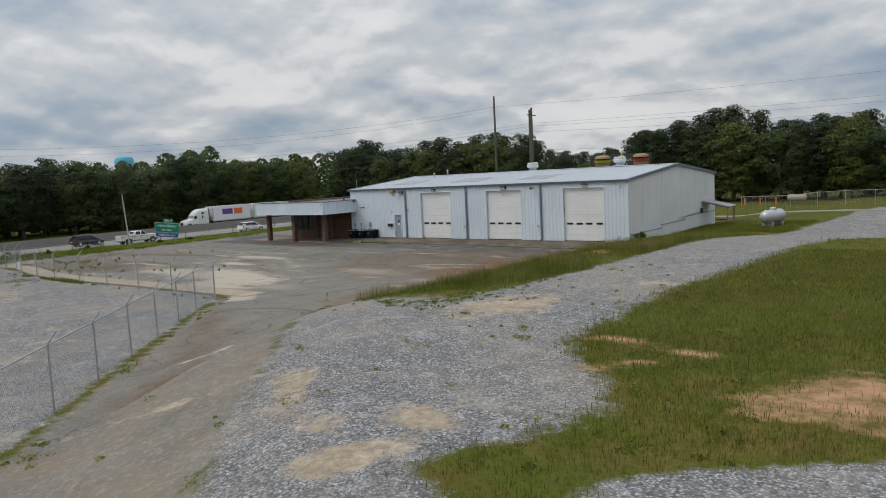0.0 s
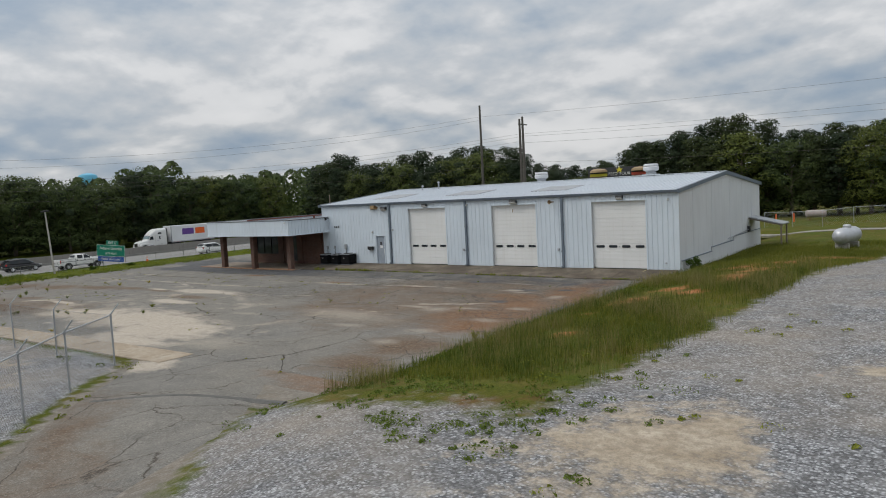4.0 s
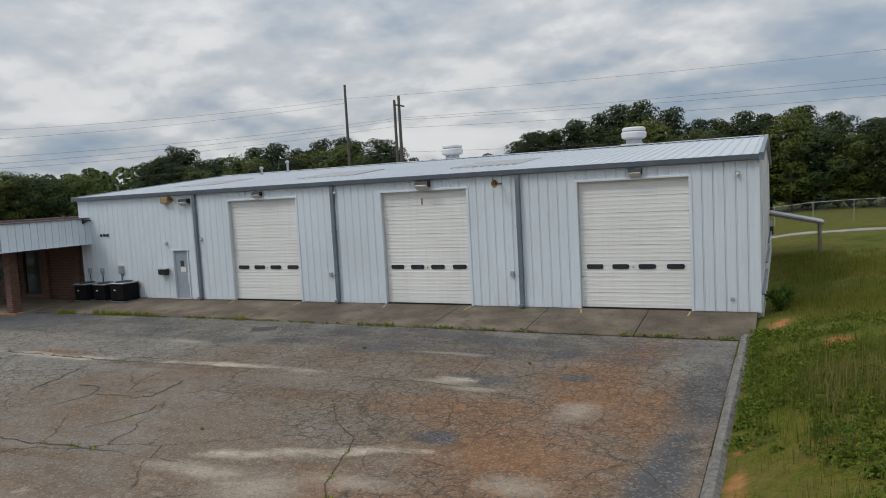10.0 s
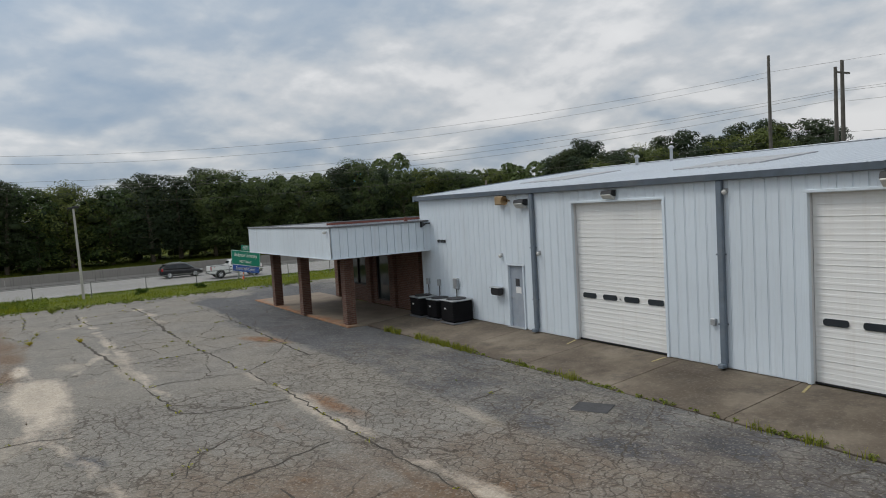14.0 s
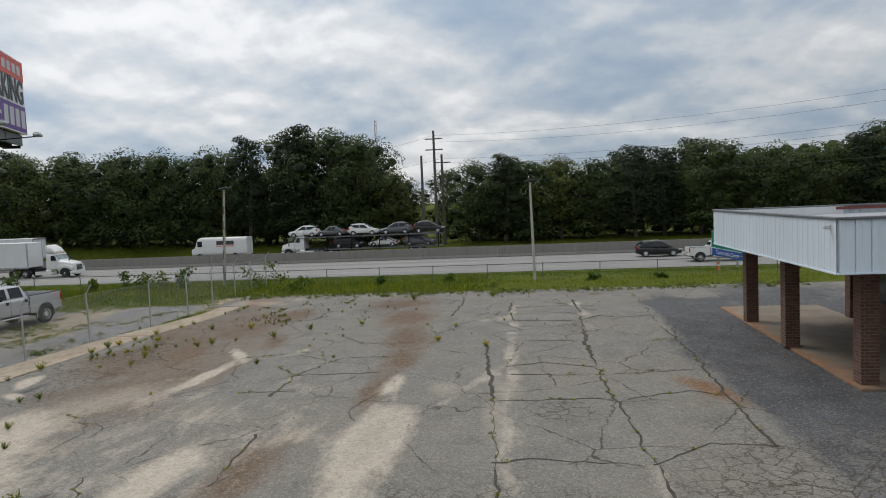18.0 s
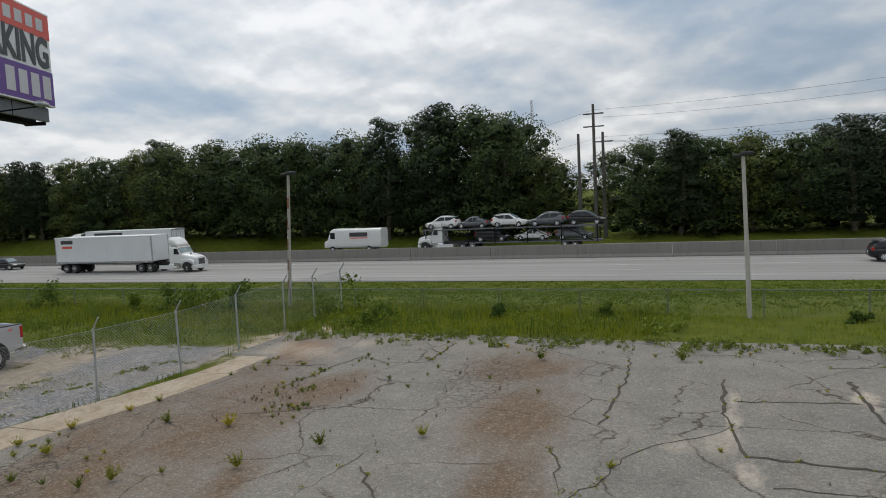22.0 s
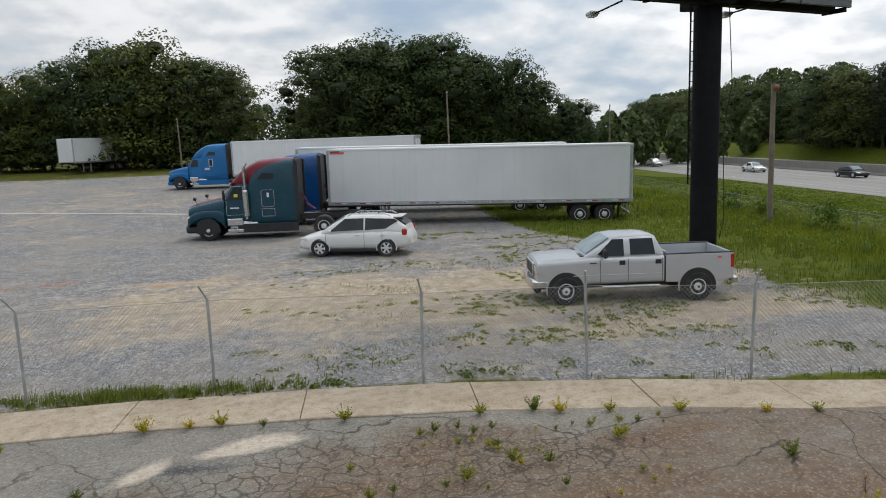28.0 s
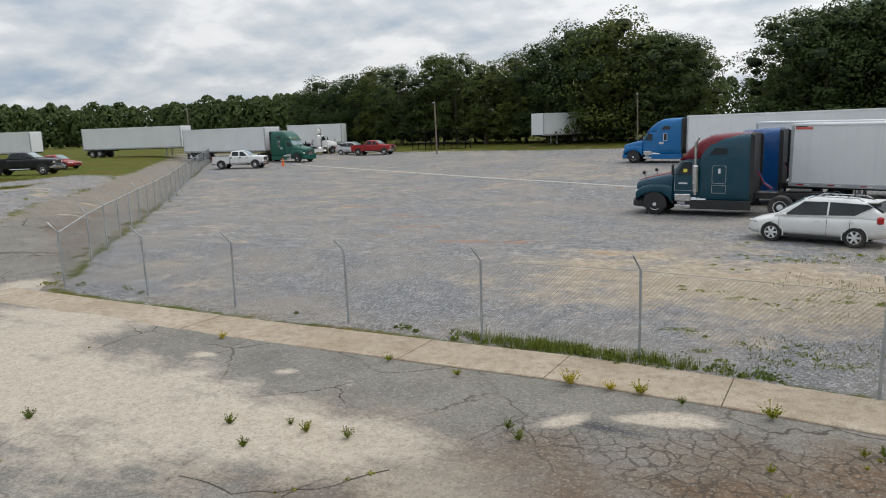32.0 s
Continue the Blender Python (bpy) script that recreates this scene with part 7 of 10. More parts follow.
# ---- propane tank and field things ----
tk = thing("propane_tank", "silver horizontal propane tank on concrete blocks", "propane tank", pose(6.6, 11.8, gz(6.6, 11.8), 0, 0, 78))
part("shell", Mesh().lathe((0, 0, 0.78), [(0.02, -1.5), (0.25, -1.46), (0.42, -1.3), (0.5, -1.05), (0.5, 1.05), (0.42, 1.3), (0.25, 1.46), (0.02, 1.5)], "x", 24), "tank_silver", tk)
part("dome", Mesh().lathe((0, 0, 1.24), [(0.24, 0), (0.24, 0.13), (0.18, 0.2), (0.03, 0.22)], n=16), "tank_silver", tk)
for x in (-0.8, 0.8):
    part("cradle", Mesh().box((x, 0, 0.16), (0.22, 0.8, 0.36), ch=0.02), "concrete", tk)
path_y = 27.5
pm, last = Mesh(), None
for k in range(64):
    px, wob = -3.0 + k, 0.25 * math.sin(k * 1.7) + 0.15 * math.sin(k * 0.6)
    e0, e1 = path_y - 0.75 + wob * 0.5, path_y + 0.75 + wob
    pm_now = [(px, e0, gz(px, e0) - 0.1), (px, e0, gz(px, e0) + 0.05), (px, e1, gz(px, e1) + 0.05), (px, e1, gz(px, e1) - 0.1)]
    if last:
        pm.add(last + pm_now, [(0, 4, 5, 1), (1, 5, 6, 2), (2, 6, 7, 3)])
    last = pm_now
solid("field_path", pm, plain("field_gravel", (0.25, 0.235, 0.20), 0.9, vary=0.25, scale=1.5), "pale gravel path across the field", "path", kind="structure")
wtk = thing("fuel_tank", "faded pinkish-white fuel tank on a rusty frame", "fuel tank", pose(-4.0, 69, gz(-4, 69), 0, 0, 10))
part("shell", Mesh().lathe((0, 0, 0.95), [(0.05, -1.3), (0.35, -1.27), (0.5, -1.12), (0.5, 1.12), (0.35, 1.27), (0.05, 1.3)], "x", 18), plain("faded_tank", (0.36, 0.30, 0.28), 0.6), wtk)
part("frame", Mesh().box((-0.8, 0, 0.25), (0.12, 0.9, 0.5)).box((0.8, 0, 0.25), (0.12, 0.9, 0.5)), "rust", wtk)
for k in range(3):
    q = thing("marker_post", "short orange steel bollard in the field", "bollard", pose(-10.6 + 2.2 * k, 66.0, gz(-10.6 + 2.2 * k, 66.0)), "orange bollards")
    part("post", Mesh().tube((0, 0, -0.1), (0, 0, 1.1), 0.1, n=8), "orange", q)
    part("cap", Mesh().ball((0, 0, 1.1), 0.1, 6), "orange", q)

# ---- trees ----
def quads(c, nrm, size, rg, elong=1.0):
    """Leaf sprays: one slightly folded four-cornered face each, turned at random about its normal."""
    n = len(c)
    t = rg.normal(size=(n, 3))
    u = np.cross(nrm, t)
    u /= np.linalg.norm(u, axis=1, keepdims=True) + 1e-9
    w = np.cross(nrm, u)
    s = size[:, None] * 0.5
    a, b = u * s * elong, w * s * 0.62
    k = nrm * s * 0.35
    V = np.stack([c - a - k, c + b * 1.1, c + a - k, c - b * 0.9], 1).reshape(-1, 3)
    F = np.arange(4 * n).reshape(n, 4)[:, ::-1]
    return V, F


def tree_kind(name, seed, h, spread, pine, sprays):
    """trunk with limbs, and a crown of leaf sprays on uneven lobes."""
    rg = np.random.default_rng(seed)
    r = random.Random(seed)
    tr = Mesh()
    th = h * (0.80 if pine else 0.62)
    bend = (r.uniform(-0.3, 0.3), r.uniform(-0.3, 0.3))
    tr.tube((0, 0, -0.4), (bend[0], bend[1], th * 0.5), h * 0.020, h * 0.014, 8)
    tr.tube((bend[0], bend[1], th * 0.5), (bend[0] * 2, bend[1] * 2, th), h * 0.014, h * 0.005, 7)
    lobes = []
    if pine:
        n = 34
        for i in range(n):
            z = h * (0.12 + 0.80 * i / n)
            rad = spread * (1.12 - 0.72 * i / n) * r.uniform(0.6, 1.08)
            a = i * 2.4 + r.uniform(-0.5, 0.5)
            p = (math.cos(a) * rad * 0.7, math.sin(a) * rad * 0.7, z)
            lobes.append((p, (rad * 0.55 + 0.5, rad * 0.55 + 0.5, 0.55 + 0.25 * rad)))
            tr.tube((bend[0], bend[1], z - 0.4), p, 0.05, 0.02, 4, False)
    else:
        n = 44
        for i in range(n):
            if i < 7:
                u, z = 0.05, h * r.uniform(0.05, 0.16)
                rad, s = spread * r.uniform(0.45, 0.8), spread * r.uniform(0.34, 0.46)
            else:
                u = (i - 6.5) / (n - 7)
                z = h * (0.16 + 0.69 * u)
                prof = math.sin(math.pi * min(1, 0.20 + 0.74 * u)) ** 0.55
                rad = spread * prof * r.uniform(0.45, 0.98) * (0.92 if i % 3 else 0.35)
                s = spread * r.uniform(0.27, 0.42)
            a = i * 2.4 + r.uniform(-0.6, 0.6)
            p = (math.cos(a) * rad, math.sin(a) * rad, z)
            lobes.append((p, (s, s, s * r.uniform(0.65, 0.95))))
            if i % 2 == 0 and i > 5:
                tr.tube((bend[0], bend[1], max(1.5, z - h * 0.16)), (p[0], p[1], z - 0.2), h * 0.006, 0.03, 5, False)
    V, F, N = [], [], []
    o = 0
    per = int(sprays * 2.6) // len(lobes)
    heart = np.array((bend[0], bend[1], h * 0.42))
    core = Mesh()
    for c, s in lobes:
        d = rg.normal(size=(per, 3))
        d /= np.linalg.norm(d, axis=1, keepdims=True)
        d[:, 2] = np.where(rg.random(per) < 0.6, np.abs(d[:, 2]), d[:, 2])
        k = rg.uniform(0.74, 1.08, per)[:, None]
        pts = np.array(c) + d * np.array(s) * k
        nr = d + rg.normal(size=(per, 3)) * 0.5
        nr /= np.linalg.norm(nr, axis=1, keepdims=True)
        v, f = quads(pts, nr, rg.uniform(0.14, 0.33, per) * (0.85 if pine else 1.0), rg, 1.4 if pine else 1.1)
        # each leaf takes the light of the bough that it sits on
        way = pts - heart
        way /= np.linalg.norm(way, axis=1, keepdims=True) + 1e-9
        nn = 0.62 * d + 0.38 * way + 0.30 * nr
        nn /= np.linalg.norm(nn, axis=1, keepdims=True)
        V.append(v), F.append(f + o), N.append(np.repeat(nn, 4, 0))
        o += len(v)
        # a lump inside each lobe, its dark colour painted as the crown's deep shade
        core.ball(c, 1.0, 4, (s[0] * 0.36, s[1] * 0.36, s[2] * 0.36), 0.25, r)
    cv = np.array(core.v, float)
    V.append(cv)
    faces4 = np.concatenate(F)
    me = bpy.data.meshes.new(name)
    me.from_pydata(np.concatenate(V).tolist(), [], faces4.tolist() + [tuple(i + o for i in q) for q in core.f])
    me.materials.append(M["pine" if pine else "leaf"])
    me.materials.append(M["leaf_shade"])
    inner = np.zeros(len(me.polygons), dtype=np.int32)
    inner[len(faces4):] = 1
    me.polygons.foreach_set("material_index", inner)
    me.normals_split_custom_set_from_vertices(np.concatenate(N + [(lambda q: q / (np.linalg.norm(q, axis=1, keepdims=True) + 1e-9))(cv - heart)]).tolist())
    tme = tr.mesh("trunk")
    tme.materials.append(M["bark"])
    return tme, me


KINDS = [tree_kind("crown", 11, 14, 4.2, False, 3600), tree_kind("crown", 12, 13, 3.6, False, 3200), tree_kind("crown", 13, 15, 5.0, False, 4200), tree_kind("crown", 14, 12, 4.6, False, 3600),
         tree_kind("crown", 15, 15, 3.2, True, 3400), tree_kind("crown", 16, 14, 2.9, True, 3100), tree_kind("crown", 17, 14, 3.9, False, 3500)]
BASE_H = (14, 13, 15, 12, 15, 14, 14)
LABELS = {False: "dark green broadleaf tree at the wood's edge", True: "dark green pine tree in the wood"}


def plant(k, x, y, h, wide=1.0, label=""):
    tme, cme = KINDS[k]
    pine = k in (4, 5)
    s = h / BASE_H[k]
    t = thing("tree", label or LABELS[pine], "tree", None, "wood trees")
    t.matrix_world = pose(x, y, gz(x, y), 0, 0, rng.uniform(0, 360)) @ Matrix.Diagonal((s * wide, s * wide, s, 1))
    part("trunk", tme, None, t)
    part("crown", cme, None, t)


FAR = []
# heights of the treetops along each wood's edge
TOP_W = ((-350, 17), (-215, 15.9), (-185, 15.8), (-160, 14.2), (-141, 14.8), (-124, 13.5), (-113, 14.2), (-103, 15.2), (-90, 15.8), (-79, 13.3), (-70, 14.8), (-59, 13.8), (-53, 15.1), (-47, 17.2), (-36.5, 16.6), (-34.5, 15), (-32, 10.3), (-22, 10), (-15, 10), (-12, 12), (-8, 10.3), (0, 10.1), (6, 11), (15, 12.2), (21, 11), (25, 10.3), (32, 10.7), (40, 13), (48, 11), (75, 11.5))
TOP_N = ((-122, 13.3), (-113, 15.7), (-103, 12.9), (-90, 15.3), (-81, 12.9), (-73, 15.1), (-63, 13), (-57, 10), (-49, 8.8), (-42, 9), (-37, 10.7), (-31, 12.6), (-25, 13.6), (-17, 15.2), (-12, 13.5), (-7, 12), (0, 12.7), (4, 12.7), (12, 10.5), (45, 10.8))
TOP_S = ((-80, 9.7), (-70, 10), (-60, 8.2), (-57, 10.2), (-53, 13.3), (-49, 16), (-44, 17.2), (-39, 18.8), (-31, 18.3), (-25, 16), (-20.6, 14.5), (-18, 9.4), (-17, 13), (-13.5, 15.5), (-6, 17.5), (1.5, 18.6), (10, 15.6), (15, 14.7), (21, 14.7), (27, 16.6), (37, 14), (42, 15.3), (50, 14.3), (58, 12.3))


def wood(p0, p1, step_m, rows, gap, tops, pines=0.3, axis=1, far=False, lift=1.0):
    """Rows of trees whose tops follow a line of heights, or lie between two heights."""
    a, b = Vector(p0), Vector(p1)
    L = (b - a).length
    d = (b - a) / L
    n = Vector((-d.y, d.x))
    for r in range(rows):
        s = rng.uniform(0, step_m)
        while s < L:
            q = a + d * s + n * (r * gap + rng.uniform(-0.3, 0.3) * gap)
            if -29.0 < q.y < -20.5 and -128 < q.x < -112:
                s += step_m      # the poles' clearing
                continue
            if isinstance(tops[0], tuple):
                top = float(np.interp(q[axis], [p[0] for p in tops], [p[1] for p in tops])) * lift
                h = (top - gz(q.x, q.y)) * (rng.uniform(0.78, 1.04) if r == 0 and rows > 1 else rng.uniform(1.0, 1.13))
            else:
                h = rng.uniform(*tops)
            k = rng.choice((4, 5)) if rng.random() < pines * (0.4 + 0.5 * r) else rng.choice((0, 1, 2, 3, 6))
            if far:
                FAR.append((k, q.x, q.y, h, rng.uniform(1.0, 1.4)))
            else:
                plant(k, q.x, q.y, h, rng.uniform(1.02, 1.4) * (14.0 / h) ** 0.3)
            s += step_m * rng.uniform(0.75, 1.25)


# west of the highway, the rows going back from it
wood((-124.8, 70), (-124.8, -150), 4.5, 2, 6.0, TOP_W, 0.22)
wood((-134, 70), (-134, -30), 9.5, 1, 6, TOP_W, 0.6, lift=1.04)
wood((-124.5, -150), (-152, -330), 7.5, 1, 7, TOP_W, 0.3, lift=1.0)
wood((-130, -150), (-158, -330), 7.0, 1, 7, TOP_W, 0.4, lift=1.08, far=True)
# north of the building
wood((45, 80), (-42, 80), 3.4, 2, -5, TOP_N, 1.6, 0)
wood((-42, 86), (-119, 84), 3.6, 2, -5, TOP_N, 1.6, 0)
# south of the truck yard
wood((58, -122), (-16.5, -116), 5.0, 2, -6, TOP_S, 0.03, 0)
wood((-22, -112), (-60, -113), 4.6, 2, -5, TOP_S, 0.0, 0)
for x, y, h, k, w in ((-30, -114, 16.2, 2, 1.35), (-37, -113, 16.5, 0, 1.4), (-44, -114, 15.0, 3, 1.4), (2, -118, 16.6, 2, 1.3), (-7, -117, 15.6, 0, 1.3), (52, -44, 12, 6, 1.0), (58, -38, 12, 2, 1.0)):
    plant(k, x, y, h, w, "tall spreading broadleaf tree at the truck yard's edge")
# farther ridges stand joined, too far off to tell apart
wood((250, -30), (170, -170), 4.2, 2, 8, (11.5, 14.5), 0.1, far=True)
wood((170, -170), (60, -190), 4.2, 2, 8, (12, 15.5), 0.1, far=True)
wood((60, -215), (-110, -330), 9, 2, 8, (13, 17), 0.3, far=True)
wood((-60, -128), (-122, -170), 7, 1, 8, (8, 11), 0.2, far=True)
wood((-150, 120), (-330, 150), 8, 2, -8, (15, 19), 0.4, far=True)
wood((-150, 66), (-420, 20), 10, 1, -8, (16, 19), 0.4, far=True)
V, F, o = [], [], 0
rgf = np.random.default_rng(77)
for k, x, y, h, w in FAR:
    m = 620
    u = rgf.random(m) ** 0.8
    a = rgf.uniform(0, 6.283, m)
    lob = 0.75 + 0.25 * np.sin(a * 3 + k) * np.cos(u * 9 + k)
    rad = (h * 0.34 * w) * np.sin(np.pi * (0.12 + 0.86 * u)) ** 0.6 * lob * rgf.uniform(0.7, 1.0, m)
    c = np.stack([x + rad * np.cos(a), y + rad * np.sin(a), gz(x, y) + h * (0.03 + 0.95 * u)], 1)
    nr = np.stack([np.cos(a), np.sin(a), u - 0.2], 1) + rgf.normal(size=(m, 3)) * 0.4
    nr /= np.linalg.norm(nr, axis=1, keepdims=True)
    v, f = quads(c, nr, rgf.uniform(0.7, 1.6, m), rgf, 1.1)
    V.append(v), F.append(f + o)
    o += len(v)
tagged(new("far_woods", flat_mesh("far_woods", np.concatenate(V), np.concatenate(F), "leaf")), "dark green woods on the distant rises", "woods", kind="stuff")

# ---- grass, weeds and bushes ----
def blades(name, pts, hmin, hmax, width, per, material, label, seed, spread=0.10, kind="stuff"):
    """Tufts of bent tapering blades, standing at the given points."""
    rg = np.random.default_rng(seed)
    pts = np.asarray(pts, float)
    n = len(pts) * per
    base = np.repeat(pts, per, 0) + np.c_[rg.normal(size=(n, 2)) * spread, np.zeros(n)]
    hh = rg.uniform(hmin, hmax, n)
    a = rg.uniform(0, 2 * math.pi, n)
    lean = rg.uniform(0.05, 0.55, n) * hh
    dx, dy = np.cos(a), np.sin(a)
    wx, wy = -dy * width * 0.5, dx * width * 0.5
    z0 = base[:, 2]
    b0 = np.stack([base[:, 0] - wx, base[:, 1] - wy, z0 - 0.02], 1)
    b1 = np.stack([base[:, 0] + wx, base[:, 1] + wy, z0 - 0.02], 1)
    mx, my, mz = base[:, 0] + dx * lean * 0.3, base[:, 1] + dy * lean * 0.3, z0 + hh * 0.6
    m0 = np.stack([mx - wx * 0.75, my - wy * 0.75, mz], 1)
    m1 = np.stack([mx + wx * 0.75, my + wy * 0.75, mz], 1)
    tp = np.stack([base[:, 0] + dx * lean, base[:, 1] + dy * lean, z0 + hh], 1)
    V = np.stack([b0, b1, m1, m0, tp], 1).reshape(-1, 3)
    i = np.arange(n)[:, None] * 5
    F = np.concatenate([i + np.array([[0, 1, 2]]), i + np.array([[0, 2, 3]]), i + np.array([[3, 2, 4]])], 1).reshape(-1, 3)
    me = flat_mesh(name, V, F, material)
    return tagged(new(name, me), label, "grass", kind=kind)


def tufts(name, pts, rad, high, leaf, per, material, label, seed):
    """Low bushy weeds: a flat dome of small leaves at each point."""
    rg = np.random.default_rng(seed)
    pts = np.asarray(pts, float)
    size = rg.uniform(0.35, 1.0, len(pts)) ** 1.5
    sz = np.repeat(size, per)
    n = len(sz)
    a, q = rg.uniform(0, 2 * math.pi, n), np.sqrt(rg.random(n))
    c = np.repeat(pts, per, 0)
    c[:, 0] += np.cos(a) * q * rad * sz
    c[:, 1] += np.sin(a) * q * rad * sz
    c[:, 2] += 0.01 + high * sz * np.sqrt(np.maximum(0, 1 - q * q * 0.9)) * rg.uniform(0.2, 1.0, n)
    nr = np.stack([np.cos(a) * q * 0.8, np.sin(a) * q * 0.8, np.full(n, 0.7)], 1) + rg.normal(size=(n, 3)) * 0.45
    nr /= np.linalg.norm(nr, axis=1, keepdims=True)
    v, f = quads(c, nr, leaf * (0.5 + 0.8 * rg.random(n)), rg, 1.3)
    return tagged(new(name, flat_mesh(name, v, f, material)), label, "weeds", kind="stuff")


def scatter(n, x0, x1, y0, y1, keep, seed):
    rg = np.random.default_rng(seed)
    x, y = rg.uniform(x0, x1, n), rg.uniform(y0, y1, n)
    ok = rg.random(n) < keep(x, y)
    x, y = x[ok], y[ok]
    return np.stack([x, y, ground_z(x, y)], 1)


def patchy(x, y, f=0.35, s=0.0):
    return 0.5 + 0.25 * np.sin(x * f * 2.1 + s) * np.cos(y * f * 1.7 + 1.3 * s) + 0.25 * np.sin(x * f * 0.9 + y * f * 1.3 + 2 * s)


def green(x, y, p=1.0):
    g, s, c, d = cover(x, y)
    return np.clip(1 - 1.25 * np.maximum(np.maximum(g, s), np.maximum(c, d)), 0, 1) ** p


def bank(x, y):
    return green(x, y) * step(-0.2, 0.9, x) * np.clip(1.25 * patchy(x, y, 0.5), 0.15, 1)


P = scatter(30000, -0.3, 9.0, -27, 16, lambda x, y: bank(x, y) * np.clip(0.25 + 1.6 * (fbm(x, y, 0.45, 77) - 0.3) + 0.25 * x, 0.08, 1), 1)
blades("tall_grass", P, 0.05, 0.26, 0.008, 8, "bank_blade", "tall green grass on the bank beside the lot", 1)
P = scatter(3600, 0.8, 9.0, -27, 14, lambda x, y: green(x, y) * (fbm(x, y, 0.7, 71) > 0.54) * step(2, -7, y), 72)
blades("rank_grass", P, 0.16, 0.46, 0.008, 11, "bank_blade", "rank grass clumps on the bank", 72, 0.12)
P = scatter(5200, 1.0, 9.0, -28, -6, lambda x, y: bank(x, y) * (patchy(x, y, 0.8, 2) > 0.5), 2)
blades("dry_grass", P, 0.28, 0.60, 0.007, 6, "blade_dry", "seeding dry yellow grass on the bank", 2)
P = scatter(30000, 12, 25, -44, -14, lambda x, y: green(x, y) * np.clip(0.2 + 1.1 * fbm(x, y, 0.5, 61), 0, 1), 3)
blades("meadow_grass", P, 0.04, 0.13, 0.013, 5, "blade", "short patchy meadow grass on the rise", 3, 0.16)
P = scatter(16000, 12, 25, -44, -14, lambda x, y: green(x, y) * (fbm(x, y, 0.6, 62) > 0.50), 4)
blades("meadow_grass", P, 0.03, 0.12, 0.011, 5, "blade_dry", "dry straw-coloured meadow grass", 4, 0.16)
P = scatter(9000, 13, 40, -40, 30, lambda x, y: green(x, y) * patchy(x, y, 0.3, 1), 44)
blades("meadow_grass", P, 0.06, 0.16, 0.022, 5, "blade", "meadow grass farther up the rise", 44, 0.25)
P = scatter(3600, -52.5, -46.3, -13, 34, lambda x, y: np.clip(0.35 + patchy(x, y, 0.4, 1), 0, 1) * step(-46.0, -47.5, x), 50)
blades("verge_grass", P, 0.06, 0.18, 0.02, 5, "mown", "shorter green grass along the highway fence", 50, 0.16)
P = scatter(12500, -52.5, -45.6, -64, -13, lambda x, y: np.clip(0.35 + patchy(x, y, 0.4, 1), 0, 1) * step(-46.0, -47.5, x), 5)
blades("verge_grass", P, 0.08, 0.27, 0.020, 7, "mown", "rank green grass along the highway fence", 5, 0.16)
P = scatter(2400, -51.5, -45.6, -62, -13, lambda x, y: patchy(x, y, 0.7, 4), 6)
blades("verge_weeds", P, 0.2, 0.6, 0.025, 5, "weed", "tall verge weeds beside the fence", 6, 0.12)
P = scatter(13000, -46.3, -31, -60, -25, lambda x, y: green(x, y) * np.clip(patchy(x, y, 0.5, 5), 0.3, 1) * ((y < walk_edge(x) - 1.45) | (x < -43.2)), 7)
blades("yard_grass", P, 0.06, 0.22, 0.02, 6, "mown", "grass round the billboard's foot", 7, 0.14)
P = scatter(4200, -46, -24, -47, -26.8, lambda x, y: (fbm(x * 0.4 + y * 0.15, y * 1.2, 0.8, 6) > 0.60 - 0.05 * step(-31, -42, x)) * step(-27, -33, x), 8)
tufts("yard_weeds", P, 0.24, 0.06, 0.042, 30, "mown", "low weeds in the sandy yard", 8)
P = scatter(900, 4, 16, -44, -18, lambda x, y: (fbm(x, y, 1.1, 2) > 0.66) * 0.8, 9)
tufts("gravel_weeds", P, 0.24, 0.10, 0.05, 26, "weed", "small weed tufts in the gravel", 9)
P = scatter(3000, -12, 16, -70, -26, lambda x, y: np.exp(-((gate_side(x, y) - 0.5) / 0.5) ** 2) * (fbm(x, y, 0.8, 4) > 0.5), 10)
tufts("fence_weeds", P, 0.28, 0.16, 0.06, 26, "weed", "weeds along the drive fence", 10)
P = scatter(420, -44, -9, -26.75, -26.25, lambda x, y: 0.02 + 0.5 * (fbm(x, y, 0.5, 1) > 0.60) * step(-22, -28, x) + 0.9 * np.exp(-((x + 27.5) / 2.6) ** 2), 11)
tufts("fence_weeds", P, 0.26, 0.22, 0.06, 34, "weed", "weeds along the yard fence", 11)
P = scatter(5200, -0.15, 3.2, -24, -1.5, lambda x, y: green(x, y) * np.clip(1.3 - x * 0.42, 0.1, 1) * (fbm(x, y, 0.8, 12) > 0.42), 14)
tufts("bank_herbs", P, 0.24, 0.16, 0.06, 26, "bank_herb", "low broad-leaved herbs along the kerb", 14)
P = scatter(3000, -52.5, -45.6, -64, -12, lambda x, y: (fbm(x, y, 0.5, 21) > 0.46) * step(-45.6, -47.0, x), 15)
tufts("verge_herbs", P, 0.34, 0.38, 0.10, 22, "herb", "rank broad-leaved herbs in the verge", 15)
P = scatter(2600, 13, 40, -48, 20, lambda x, y: green(x, y) * (fbm(x, y, 0.7, 31) > 0.52), 16)
tufts("meadow_herbs", P, 0.26, 0.08, 0.06, 22, "weed", "low clover-like herbs in the meadow", 16)
P = scatter(1100, 0.5, 9, -31, -22, lambda x, y: (fbm(x, y, 1.3, 41) > 0.54) * np.exp(-((gate_side(x, y) - 9.5) / 3.0) ** 2), 17)
tufts("gravel_herbs", P, 0.24, 0.10, 0.045, 26, "weed", "herbs spreading from the bank over the gravel", 17)
